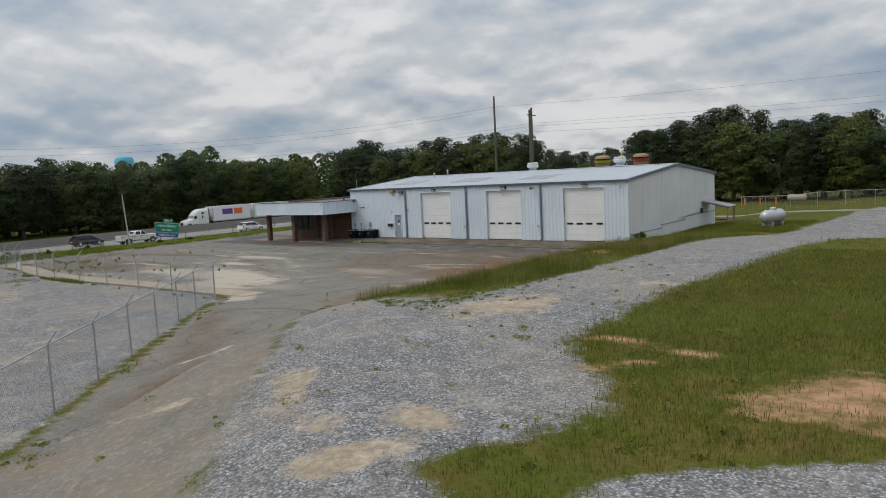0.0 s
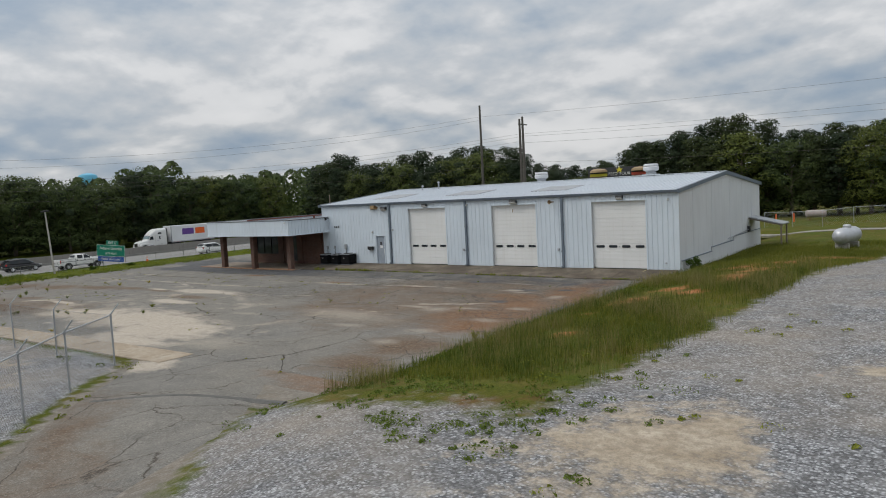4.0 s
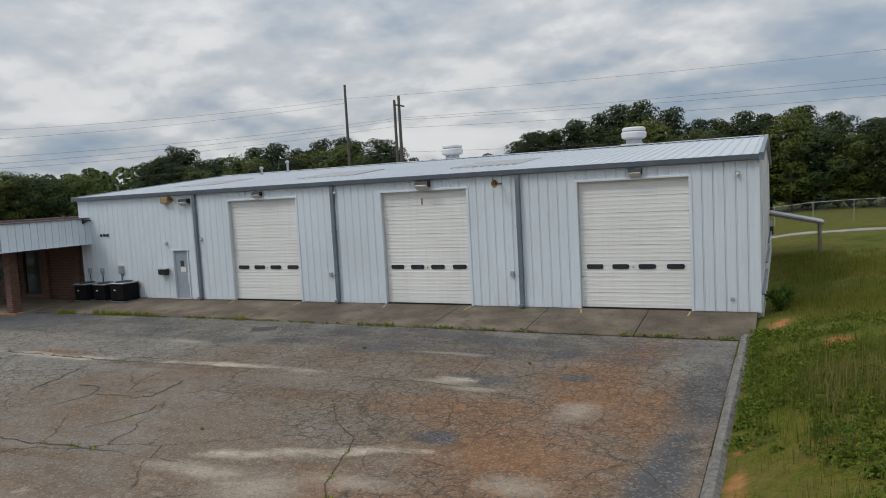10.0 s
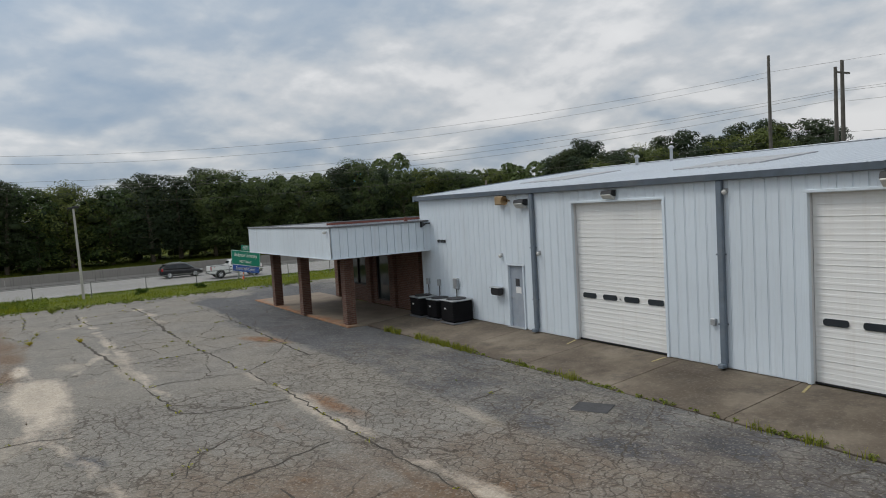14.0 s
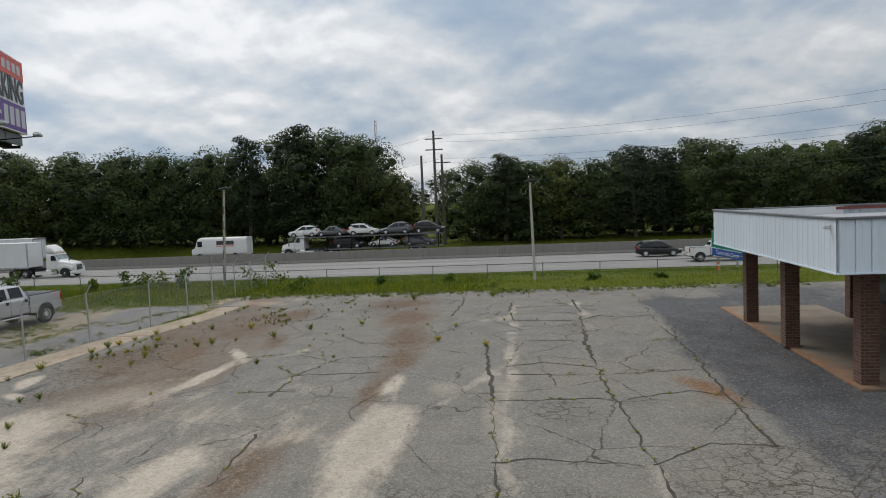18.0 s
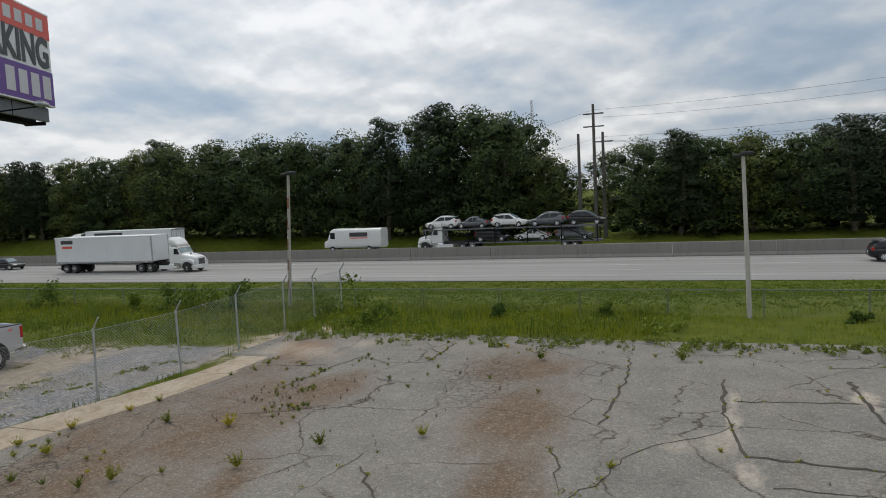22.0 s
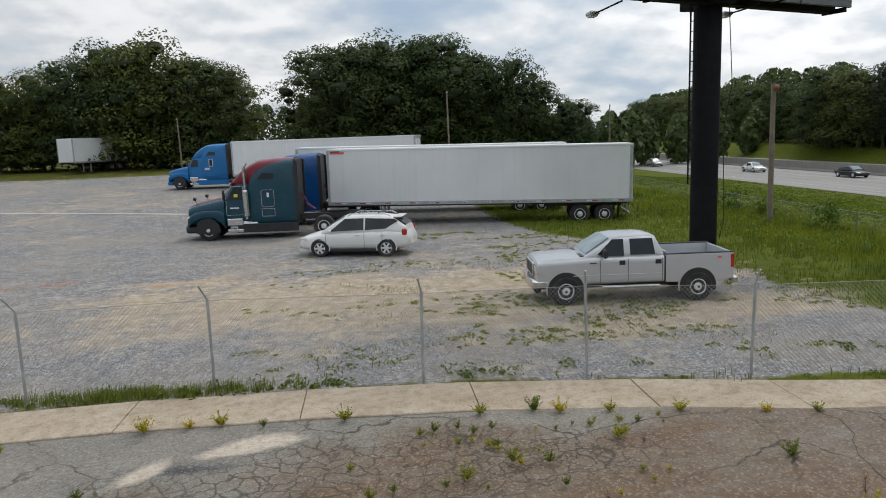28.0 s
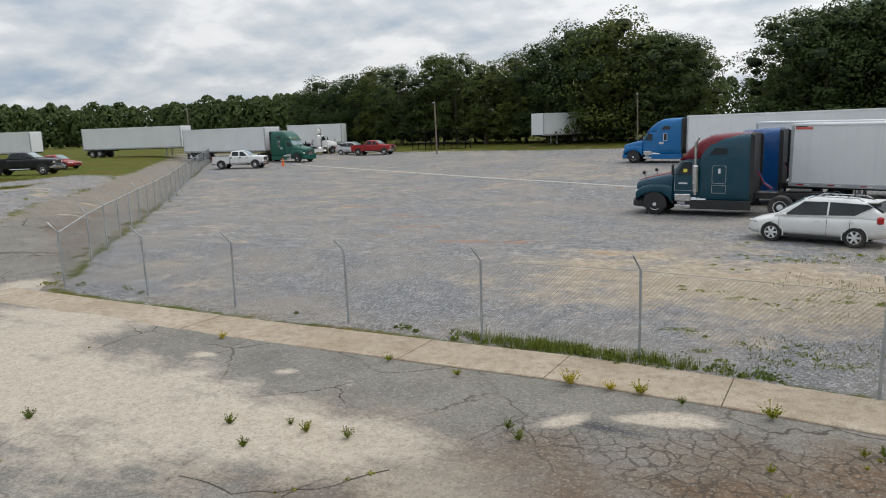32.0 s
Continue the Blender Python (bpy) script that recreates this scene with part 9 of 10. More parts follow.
def pickup(label, m, mat, lift=0.0, group="", L=5.62, wb=3.78):
    t = thing("pickup_truck", label, "pickup truck", m, group)
    W, R, H = 1.0, 0.42, 1.93 + lift
    f = wb / 2 + 0.86
    low, belt = 0.55 + lift, 1.25 + lift
    cr = -0.92
    st = [(f - 0.02, W * 0.88, low + 0.22, belt - 0.04), (f - 0.07, W * 0.955, low + 0.10, belt + 0.02), (f - 0.25, W * 0.99, low, belt + 0.06), (f - 1.0, W, low, belt + 0.10), (f - 1.45, W, low, belt + 0.12), (0.3, W, low, belt + 0.12), (cr, W, low, belt + 0.12)]
    part("body", Mesh().loft([ring(x, w, a, b, 8.0, 34, crown=0.03) for x, w, a, b in st]), mat, t)
    zb, tum = belt + 0.0, 0.20
    ws, wt_, rb = f - 1.42, f - 2.20, cr + 0.01
    cs = [(ws, W * 0.90, zb, zb + 0.14), ((ws + wt_) / 2, W * 0.93, zb, (zb + 0.14 + H - 0.04) / 2), (wt_, W * 0.955, zb, H - 0.04), (wt_ - 0.3, W * 0.955, zb, H), (cr + 0.45, W * 0.955, zb, H), (cr + 0.18, W * 0.95, zb, H - 0.05), (rb, W * 0.94, zb, zb + 0.25)]
    part("cab", Mesh().loft([ring(x, w, a, b, 5.6, 30, tum=tum * min(1, (b - a) / (H - zb))) for x, w, a, b in cs]), mat, t)
    half = lambda z: W * 0.955 * (1 - tum * np.clip((z - zb) / (H - zb), 0, 1)) * 0.992
    slab4(t, [(ws - 0.06, W * 0.76, zb + 0.18), (ws - 0.06, -W * 0.76, zb + 0.18), (wt_ + 0.05, -W * 0.66, H - 0.075), (wt_ + 0.05, W * 0.66, H - 0.075)], "windscreen", "shield", 0.028)
    part("cowl", Mesh().box((ws + 0.02, 0, zb + 0.125), (0.20, W * 1.6, 0.03), ch=0.01), "black", t)
    slab4(t, [(rb + 0.0, -W * 0.6, zb + 0.26), (rb + 0.0, W * 0.6, zb + 0.26), (cr + 0.14, W * 0.56, H - 0.14), (cr + 0.14, -W * 0.56, H - 0.14)], "rear_window", "car_glass", 0.03)
    mid = 0.11
    z0, z1 = zb + 0.122, H - 0.095
    pane(t, [(ws - 0.36, z0 + 0.05), (ws - 0.62, z0), (mid + 0.10, z0), (mid + 0.10, z1), (wt_ - 0.02, z1)], half, label="dark tinted window", thick=0.016)
    pane(t, [(mid - 0.08, z0 + 0.02), (cr + 0.24, z0 + 0.02), (cr + 0.30, z1), (mid - 0.08, z1)], half, label="dark tinted window", thick=0.016)
    # cargo bed: two walls, tailgate, floor
    x0, x1 = cr - 0.05, cr - 0.05 - (L - (f - cr))
    part("bed_floor", Mesh().box(((x0 + x1) / 2, 0, low + 0.28), (x0 - x1, W * 1.8, 0.06)), "steel", t)
    part("bed_front", Mesh().box((x0 - 0.03, 0, (low + belt) / 2 + 0.2), (0.05, W * 1.8, belt - low)), mat, t)
    for s in (-1, 1):
        wl3 = Mesh().loft([ring(x, 0.055 * q, low + dz, belt + 0.13, 5.0, 14) for x, q, dz in ((x0, 1, 0.02), (x0 - 0.5, 1, 0), (x1 + 0.4, 1, 0), (x1 + 0.06, 0.9, 0.06), (x1, 0.6, 0.1))])
        wl3.v = [(a, b + s * (W - 0.055), c) for a, b, c in wl3.v]
        part("bed_side", wl3, mat, t)
        part("bed_rail", Mesh().box(((x0 + x1) / 2, s * (W - 0.06), belt + 0.135), (x0 - x1, 0.12, 0.03), ch=0.012), "black", t)
        part("tail_light", Mesh().box((x1 + 0.05, s * (W - 0.035), belt - 0.12), (0.12, 0.08, 0.40), ch=0.025), "red_lens", t)
        part("headlight", Mesh().box((f - 0.10, s * W * 0.74, belt - 0.20), (0.18, 0.36, 0.24), ch=0.05), "lens", t)
        part("indicator", Mesh().box((f - 0.14, s * W * 0.90, belt - 0.31), (0.20, 0.12, 0.09), ch=0.03), "amber", t)
        mr = part("mirror", Mesh().box((ws - 0.52, s * (W + 0.17), zb + 0.24), (0.13, 0.2, 0.27), ch=0.05), "black", t, "dark mirror housing")
        part("mirror_arm", Mesh().tube((ws - 0.48, s * (W - 0.1), zb + 0.14), (ws - 0.52, s * (W + 0.1), zb + 0.16), 0.03), "black", mr)
        for x in (mid + 0.17, cr + 0.17):
            part("door_handle", Mesh().box((x, s * (W + 0.002), belt - 0.06), (0.17, 0.025, 0.13), ch=0.03), "black", t)
        for x in (ws - 0.42, mid, cr + 0.05):
            part("door_seam", Mesh().box((x, s * (W - 0.003), (low + belt) / 2 + 0.06), (0.012, 0.014, belt - low - 0.06)), "black", t)
        part("cab_gap", Mesh().box((cr - 0.025, s * (W - 0.03), (low + belt) / 2 + 0.06), (0.045, 0.05, belt - low + 0.05)), "black", t)
        part("running_board", Mesh().tube((ws - 0.45, s * (W + 0.05), low - 0.04), (cr + 0.15, s * (W + 0.05), low - 0.04), 0.045, n=10), "chrome", t)
        part("badge", Mesh().box((x1 + 0.42, s * (W + 0.004), belt + 0.0), (0.11, 0.010, 0.05)), "vinyl_red", t, "small red badge")
        part("side_crease", Mesh().box(((ws + cr) / 2 + 0.2, s * (W - 0.002), low + 0.30), (ws - cr + 0.3, 0.016, 0.02), ch=0.005), mat, t)
        part("fender_badge", Mesh().box((ws - 0.22, s * (W + 0.0), belt - 0.05), (0.2, 0.012, 0.035)), "vinyl_dark", t)
    part("tailgate", Mesh().box((x1 + 0.03, 0, (low + belt) / 2 + 0.1), (0.06, W * 1.82, belt - low + 0.05), ch=0.02), mat, t)
    arches(t, (wb / 2, -wb / 2), R + 0.02, W - 0.006, mat, True, 0.10, 0.3)
    for x in (wb / 2, -wb / 2):
        for s in (-1, 1):
            wheel(t, x, s * (W - 0.10), R, 0.27, "steel", s)
    part("grille", Mesh().box((f - 0.03, 0, belt - 0.24), (0.10, W * 1.10, 0.34), ch=0.04), "black", t)
    part("grille_frame", Mesh().box((f + 0.0, 0, belt - 0.06), (0.08, W * 1.16, 0.05), ch=0.015).box((f + 0.0, 0, belt - 0.42), (0.08, W * 1.1, 0.04), ch=0.015).box((f + 0.0, W * 0.56, belt - 0.24), (0.08, 0.05, 0.38), ch=0.015).box((f + 0.0, -W * 0.56, belt - 0.24), (0.08, 0.05, 0.38), ch=0.015), "chrome", t)
    part("front_bumper", Mesh().loft([ring(x, w, low - 0.06, low + 0.22, 5, 20) for x, w in ((f - 0.32, W * 1.0), (f - 0.05, W * 0.99), (f + 0.08, W * 0.90), (f + 0.12, W * 0.7))]), "chrome", t, "chrome front bumper")
    part("air_dam", Mesh().box((f - 0.08, 0, low - 0.12), (0.20, W * 1.75, 0.14), ch=0.05), "black", t)
    part("rear_bumper", Mesh().box((x1 - 0.06, 0, low + 0.02), (0.18, W * 1.92, 0.20), ch=0.05), "chrome", t)
    part("chassis", Mesh().box((0, 0, low - 0.05), (L - 0.5, 1.1, 0.2)), "black", t)
    part("aerial", Mesh().tube((ws + 0.15, -W * 0.8, belt + 0.1), (ws + 0.10, -W * 0.8, belt + 0.75), 0.006, n=4), "black", t)
    part("axle", Mesh().tube((wb / 2, -0.8, R), (wb / 2, 0.8, R), 0.07).tube((-wb / 2, -0.8, R), (-wb / 2, 0.8, R), 0.09), "black", t)
    return t


def tractor(label, m, cab_mat, sleeper_mat, skirt="black", stacks=True, group="", day_cab=False, high=3.92, top_mat=None):
    """A long-nosed road tractor; origin under the steering axle; top_mat paints hood top and roof."""
    t = thing("truck_tractor", label, "truck", m, group)
    d = 0.0 if day_cab else 0.6
    part("chassis", Mesh().box((-2.9 - d / 2, 0.42, 0.95), (8.0 + d, 0.1, 0.28), ch=0.01).box((-2.9 - d / 2, -0.42, 0.95), (8.0 + d, 0.1, 0.28), ch=0.01), "black", t, "black frame rails")
    hood = [(1.05, 0.62, 0.80, 1.42), (0.98, 0.80, 0.70, 1.56), (0.75, 0.92, 0.66, 1.66), (0.2, 1.00, 0.70, 1.78), (-0.45, 1.06, 0.80, 1.92), (-0.80, 1.08, 0.80, 1.98)]
    part("hood", Mesh().loft([ring(x, w, a, b, 5.0, 28, crown=0.04) for x, w, a, b in hood]), cab_mat, t)
    if top_mat:
        part("hood_top", Mesh().loft([ring(x, w * 0.66, b - 0.10, b + 0.075, 3.5, 20) for x, w, a, b in hood]), top_mat, t, "maroon hood top")
    if day_cab:
        cab = [(-0.72, 1.04, 0.78, 2.0), (-0.95, 1.08, 0.76, 2.30), (-1.25, 1.12, 0.76, 2.70), (-1.7, 1.12, 0.76, 2.82), (-2.3, 1.12, 0.76, 2.84)]
    else:
        cab = [(-0.72, 1.04, 0.62, 2.0), (-0.98, 1.08, 0.60, 2.30), (-1.25, 1.12, 0.60, 2.70), (-1.55, 1.14, 0.60, 2.86), (-2.05, 1.15, 0.60, 2.90)]
    part("cab", Mesh().loft([ring(x, w, a, b, 6.0, 28, tum=0.10) for x, w, a, b in cab]), cab_mat, t)
    half = lambda z: 1.13 * (1 - 0.10 * np.clip((z - 0.76) / 2.2, 0, 1)) + 0.006
    if day_cab:
        fair = [(-1.3, 0.9, 2.78, 3.0), (-1.7, 1.0, 2.78, 3.45), (-2.25, 1.05, 2.78, 3.75)]
        part("roof_fairing", Mesh().loft([ring(x, w, a, b, 5) for x, w, a, b in fair]), cab_mat, t)
        end = -2.3
    else:
        roof = [(-1.18, 0.80, 2.5, 2.72), (-1.35, 0.95, 2.5, 2.98), (-1.65, 1.04, 2.5, 3.28), (-2.05, 1.08, 2.5, 3.56), (-2.5, 1.10, 2.5, 3.76), (-3.0 - d / 2, 1.10, 2.5, high - 0.10), (-3.58 - d, 1.08, 2.5, high - 0.08)]
        part("roof_fairing", Mesh().loft([ring(x, w, a, b, 4.0, 28, tum=0.06) for x, w, a, b in roof]), top_mat or cab_mat, t, "maroon roof fairing" if top_mat else "")
        sl = [(-2.06, 1.17, 0.60, 2.92), (-2.22, 1.18, 0.60, 3.22), (-2.5, 1.19, 0.60, high - 0.42), (-2.9 - d / 3, 1.20, 0.60, high - 0.22), (-3.3 - d, 1.20, 0.60, high - 0.13), (-3.62 - d, 1.20, 0.60, high - 0.12)]
        part("sleeper", Mesh().loft([ring(x, w, a, b, 6.5, 28, tum=0.05) for x, w, a, b in sl]), sleeper_mat, t)
        sh = lambda z: 1.20 * (1 - 0.05 * np.clip((z - 0.60) / 3.3, 0, 1)) + 0.004
        pane(t, [(-2.48, 2.86), (-3.25, 2.86), (-3.25, 3.12), (-2.72, 3.16)], sh, "fairing_window")
        if top_mat:
            outline(t, [(-2.62, 1.62), (-2.68, 1.55), (-3.16, 1.55), (-3.22, 1.62), (-3.22, 2.28), (-3.16, 2.35), (-2.68, 2.35), (-2.62, 2.28)], sh, "vinyl_grey")
            outline(t, [(-2.62, 1.10), (-3.22, 1.10), (-3.22, 1.46), (-2.62, 1.46)], sh, "vinyl_grey")
            outline(t, [(-0.92, 1.20), (-1.74, 1.20), (-1.74, 2.56), (-1.20, 2.56), (-0.92, 2.05)], half, "vinyl_grey")
            pane(t, [(-2.88, 2.0), (-2.98, 2.0), (-2.98, 2.22), (-2.88, 2.22)], sh, "door_mark", "vinyl_white", 0.008)
            pane(t, [(-1.1, 1.5), (-1.5, 1.5), (-1.5, 1.56), (-1.1, 1.56)], half, "door_mark", "vinyl_white", 0.008)
            pane(t, [(-1.3, 2.05), (-1.48, 2.05), (-1.48, 2.2), (-1.3, 2.2)], lambda z: half(z) + 0.016, "window_sticker", "vinyl_yellow", 0.004)
        else:
            pane(t, [(-2.72, 1.95), (-2.98, 1.95), (-2.98, 2.5), (-2.72, 2.5)], sh, "sleeper_window")
            outline(t, [(-2.70, 1.92), (-3.0, 1.92), (-3.0, 2.53), (-2.70, 2.53)], sh, "vinyl_white", 0.02, "window_frame")
            pane(t, [(-2.3, 1.62), (-2.7, 1.62), (-2.7, 1.80), (-2.3, 1.80)], sh, "door_mark", "vinyl_grey", 0.008)
            outline(t, [(-2.2, 1.05), (-3.5, 1.05), (-3.5, 1.06), (-2.2, 1.06)], sh, "black", 0.006, "panel_joint")
        for s in (-1, 1):
            part("side_extender", Mesh().prism([(-3.62 - d, 0.95), (-3.62 - d, high - 0.16), (-3.80 - d, high - 0.25), (-3.80 - d, 1.3)], (s * 1.12, s * 1.19), "y"), "black", t, "black rubber-edged extender")
        part("back_panel", Mesh().box((-3.66 - d, 0, (high + 0.6) / 2), (0.08, 2.2, high - 0.9), ch=0.02), "black", t)
        end = -3.72 - d
    for s in (-1, 1):
        slab4(t, [(-0.80, s * 0.03, 2.08), (-0.80, s * 0.92, 2.06), (-1.20, s * 0.86, 2.62), (-1.24, s * 0.03, 2.66)][::s], "windscreen", "shield", 0.03)
    pane(t, [(-1.0, 1.98), (-1.68, 1.92), (-1.68, 2.50), (-1.30, 2.52)], half)
    part("visor", Mesh().prism([(-1.10, 2.62), (-1.24, 2.76), (-1.30, 2.72), (-1.2, 2.60)], (-0.98, 0.98), "y"), top_mat or cab_mat, t)
    part("grille", Mesh().box((1.02, 0, 1.10), (0.12, 1.05, 0.66), ch=0.04), "black", t)
    for k in range(7):
        part("grille_bar", Mesh().box((1.09, 0, 0.84 + 0.088 * k), (0.03, 0.95, 0.03), ch=0.006), "chrome", t)
    part("front_bumper", Mesh().loft([ring(x, w, 0.34, 0.78, 4, 18) for x, w in ((0.60, 1.16), (0.92, 1.13), (1.10, 0.98), (1.17, 0.6))]), "black" if skirt == "black" else skirt, t)
    for s in (-1, 1):
        part("fender", Mesh().loft([ring(x, 0.19, a, b, 4, 16) for x, a, b in ((0.92, 0.70, 1.12), (0.66, 0.90, 1.34), (0.3, 1.06, 1.44), (-0.3, 1.06, 1.46), (-0.62, 0.80, 1.44), (-0.80, 0.55, 1.36))]), cab_mat, t).location.y = s * 1.0
        part("headlight", Mesh().box((0.90, s * 0.93, 1.08), (0.30, 0.24, 0.22), ch=0.07), "lens", t)
        part("indicator", Mesh().box((0.84, s * 1.10, 0.92), (0.16, 0.06, 0.08), ch=0.02), "amber", t)
        mr = part("mirror", Mesh().box((-0.90, s * 1.40, 2.18), (0.10, 0.20, 0.50), ch=0.05), "black", t)
        part("mirror_arm", Mesh().path([(-1.0, s * 1.1, 2.46), (-0.90, s * 1.38, 2.42), (-0.90, s * 1.38, 1.95), (-1.0, s * 1.1, 1.92)], 0.018), "black", mr)
        part("hood_mirror", Mesh().tube((0.45, s * 0.92, 1.66), (0.55, s * 1.02, 1.98), 0.014, n=5).ball((0.56, s * 1.03, 2.02), 0.09, 6), "black", t)
        part("fuel_tank", Mesh().tube((-1.05, s * 0.84, 0.72), (-2.35, s * 0.84, 0.72), 0.30, n=20), "chrome", t, "polished fuel tank")
        part("step", Mesh().box((-1.30, s * 1.14, 0.44), (0.75, 0.14, 0.16), ch=0.02).box((-1.30, s * 1.16, 0.86), (0.75, 0.10, 0.34), ch=0.03), "chrome", t, "chrome step box")
        part("side_skirt", Mesh().box((-2.55 - d / 2, s * 1.13, 0.55), (2.3 + d, 0.06, 0.42), ch=0.02), "black" if skirt == "black" else sleeper_mat, t)
        if stacks:
            st = part("exhaust_stack", Mesh().tube((-1.90, s * 1.27, 1.0), (-1.90, s * 1.27, 3.45), 0.07, n=12).tube((-1.90, s * 1.27, 3.45), (-2.02, s * 1.27, 3.66), 0.07, n=12), "chrome", t)
            part("heat_shield", Mesh().box((-1.90, s * 1.30, 1.75), (0.26, 0.16, 1.28), ch=0.06), "chrome", st)
        wheel(t, 0.0, s * 1.0, 0.51, 0.29, "truck", s)
        for x in (-4.9 - d, -6.2 - d):
            wheel(t, x, s * 0.90, 0.51, 0.56, "truck", s)
        part("mud_flap", Mesh().box((-6.85 - d, s * 0.9, 0.55), (0.03, 0.6, 0.6)), "black", t)
    for x in (0.0,):
        arches(t, (x,), 0.52, 1.185, cab_mat, False, 0.06)
    part("fifth_wheel", Mesh().box((-5.55 - d, 0, 1.16), (0.9, 0.9, 0.1), ch=0.03).box((-5.55 - d, 0, 1.06), (0.5, 0.7, 0.2)), "black", t)
    part("deck_plate", Mesh().box((end - 0.55, 0, 1.12), (0.8, 0.9, 0.03)), "chrome", t)
    for y0, mt in ((0.25, "red_lens"), (-0.1, "sign_blue"), (0.08, "black")):
        part("air_line", Mesh().path([(end - 0.05, y0, 2.1), (end - 0.35, y0 - 0.03, 1.5), (end - 0.7, y0 - 0.05, 1.25)], 0.02), mt, t)
    for k in range(5):
        part("marker_lamp", Mesh().box((-1.20, -0.6 + 0.3 * k, 2.80 if not day_cab else 2.76), (0.08, 0.08, 0.05), ch=0.01), "amber", t)
    return t


def trailer(label, m, L=15.9, skin="trailer_white", group="", marks=(), gear=True, floor=1.12, top=4.08):
    """A dry-van trailer; origin on the ground under its rear end, nose at x = L."""
    t = thing("box_trailer", label, "trailer", m, group)
    W = 1.29
    body = part("body", Mesh().box((L / 2, 0, (floor + 0.12 + top) / 2), (L, 2 * W, top - floor - 0.12), ch=0.03), skin, t, "white sheet-metal box")
    for s in (-1, 1):
        y = s * (W + 0.004)
        n = int(L / 1.22)
        for k in range(1, n):
            part("panel_joint", Mesh().box((L * k / n, y, (floor + 0.3 + top) / 2), (0.035, 0.012, top - floor - 0.5)), skin, t)
        part("bottom_rail", Mesh().box((L / 2, s * (W - 0.01), floor + 0.10), (L, 0.09, 0.20), ch=0.015), "steel", t)
        part("top_rail", Mesh().box((L / 2, s * (W - 0.005), top - 0.05), (L, 0.06, 0.10), ch=0.015), skin, t)
        for k in range(12):
            part("reflector", Mesh().box((0.5 + (L - 1.0) * k / 11, s * (W + 0.037), floor + 0.10), (0.30, 0.006, 0.045)), "red_lens", t)
            part("reflector", Mesh().box((0.85 + (L - 1.7) * k / 11, s * (W + 0.037), floor + 0.10), (0.26, 0.006, 0.045)), "white", t)
        for x0, z0, w, h, mt in marks:
            part("marking", Mesh().box((L * x0, y + s * 0.008, floor + (top - floor) * z0), (w, 0.012, h)), mt, t, "plain coloured mark")
        part("corner_post", Mesh().box((L - 0.06, s * (W - 0.05), (floor + top) / 2), (0.16, 0.13, top - floor), ch=0.03), "steel", t)
        part("corner_post", Mesh().box((0.06, s * (W - 0.05), (floor + top) / 2), (0.14, 0.13, top - floor), ch=0.02), "steel", t)
        for x in (1.35, 2.6):
            wheel(t, x, s * 0.96, 0.51, 0.54, "truck", s)
        part("mud_flap", Mesh().box((0.62, s * 0.95, 0.62), (0.03, 0.6, 0.62)), "black", t)
        if gear:
            part("landing_leg", Mesh().box((L - 2.9, s * 0.62, 0.60), (0.14, 0.14, 1.1), ch=0.01).box((L - 2.9, s * 0.62, 0.04), (0.3, 0.3, 0.06)), "steel", t)
    part("roof_sheet", Mesh().box((L / 2, 0, top + 0.005), (L - 0.1, 2 * W - 0.1, 0.02)), skin, t)
    part("rear_header", Mesh().box((-0.03, 0, top - 0.10), (0.08, 2 * W, 0.22), ch=0.01), "steel", t)
    part("rear_sill", Mesh().box((-0.03, 0, floor + 0.10), (0.10, 2 * W, 0.26), ch=0.01), "steel", t)
    for s in (-1, 1):
        d = part("rear_door", Mesh().box((-0.025, s * W * 0.48, (floor + 0.2 + top - 0.2) / 2), (0.05, W * 0.92, top - floor - 0.46), ch=0.01), skin, t)
        part("lock_rod", Mesh().tube((-0.07, s * W * 0.3, floor + 0.25), (-0.07, s * W * 0.3, top - 0.25), 0.016, n=6), "chrome", d)
    part("underride_guard", Mesh().box((0.1, 0, 0.55), (0.1, 2.3, 0.1), ch=0.01).box((0.12, 0.5, 0.85), (0.08, 0.08, 0.6)).box((0.12, -0.5, 0.85), (0.08, 0.08, 0.6)), "steel", t)
    part("slider", Mesh().box((2.4, 0.5, 0.98), (4.0, 0.12, 0.2)).box((2.4, -0.5, 0.98), (4.0, 0.12, 0.2)).tube((1.35, -0.9, 0.51), (1.35, 0.9, 0.51), 0.08).tube((2.6, -0.9, 0.51), (2.6, 0.9, 0.51), 0.08), "black", t)
    part("underframe", Mesh().box((L / 2, 0, floor - 0.03), (L - 0.4, 2.3, 0.1)), "black", t)
    return t


def on_ground(x, y, a, dz=0.0):
    return pose(x, y, gz(x, y) + dz, 0, 0, a)


def behind(x, y, a, d):
    """The point d metres behind a place, against its heading."""
    return x - d * math.cos(radians(a)), y - d * math.sin(radians(a))


# the yard
pickup("silver crew-cab pickup truck parked on sandy gravel", on_ground(-38.12, -32.22, -4.5) @ Matrix.Scale(0.93, 4), "p_silver", 0.0)
sedan_like("suv", "white crossover car parked on the gravel", "car", on_ground(-30.67, -41.9, -14.6) @ Matrix.Scale(0.955, 4), "p_white")
tractor("teal and maroon long-nosed truck tractor without trailer", on_ground(-23.47, -49.17, -3), "p_teal", "p_teal", top_mat="p_maroon")
tractor("deep blue truck tractor coupled to a long trailer", on_ground(-24.3, -53.6, -4), "p_blue", "p_blue", "p_blue", False)
LOGO = ((0.965, 0.93, 0.75, 0.10, "vinyl_red"), (0.972, 0.955, 0.5, 0.05, "vinyl_dark"))
trailer("long white box trailer parked on the grass edge", pose(-44.7, -49.65, -0.2, 0, -0.75, -11), 15.8, marks=LOGO)
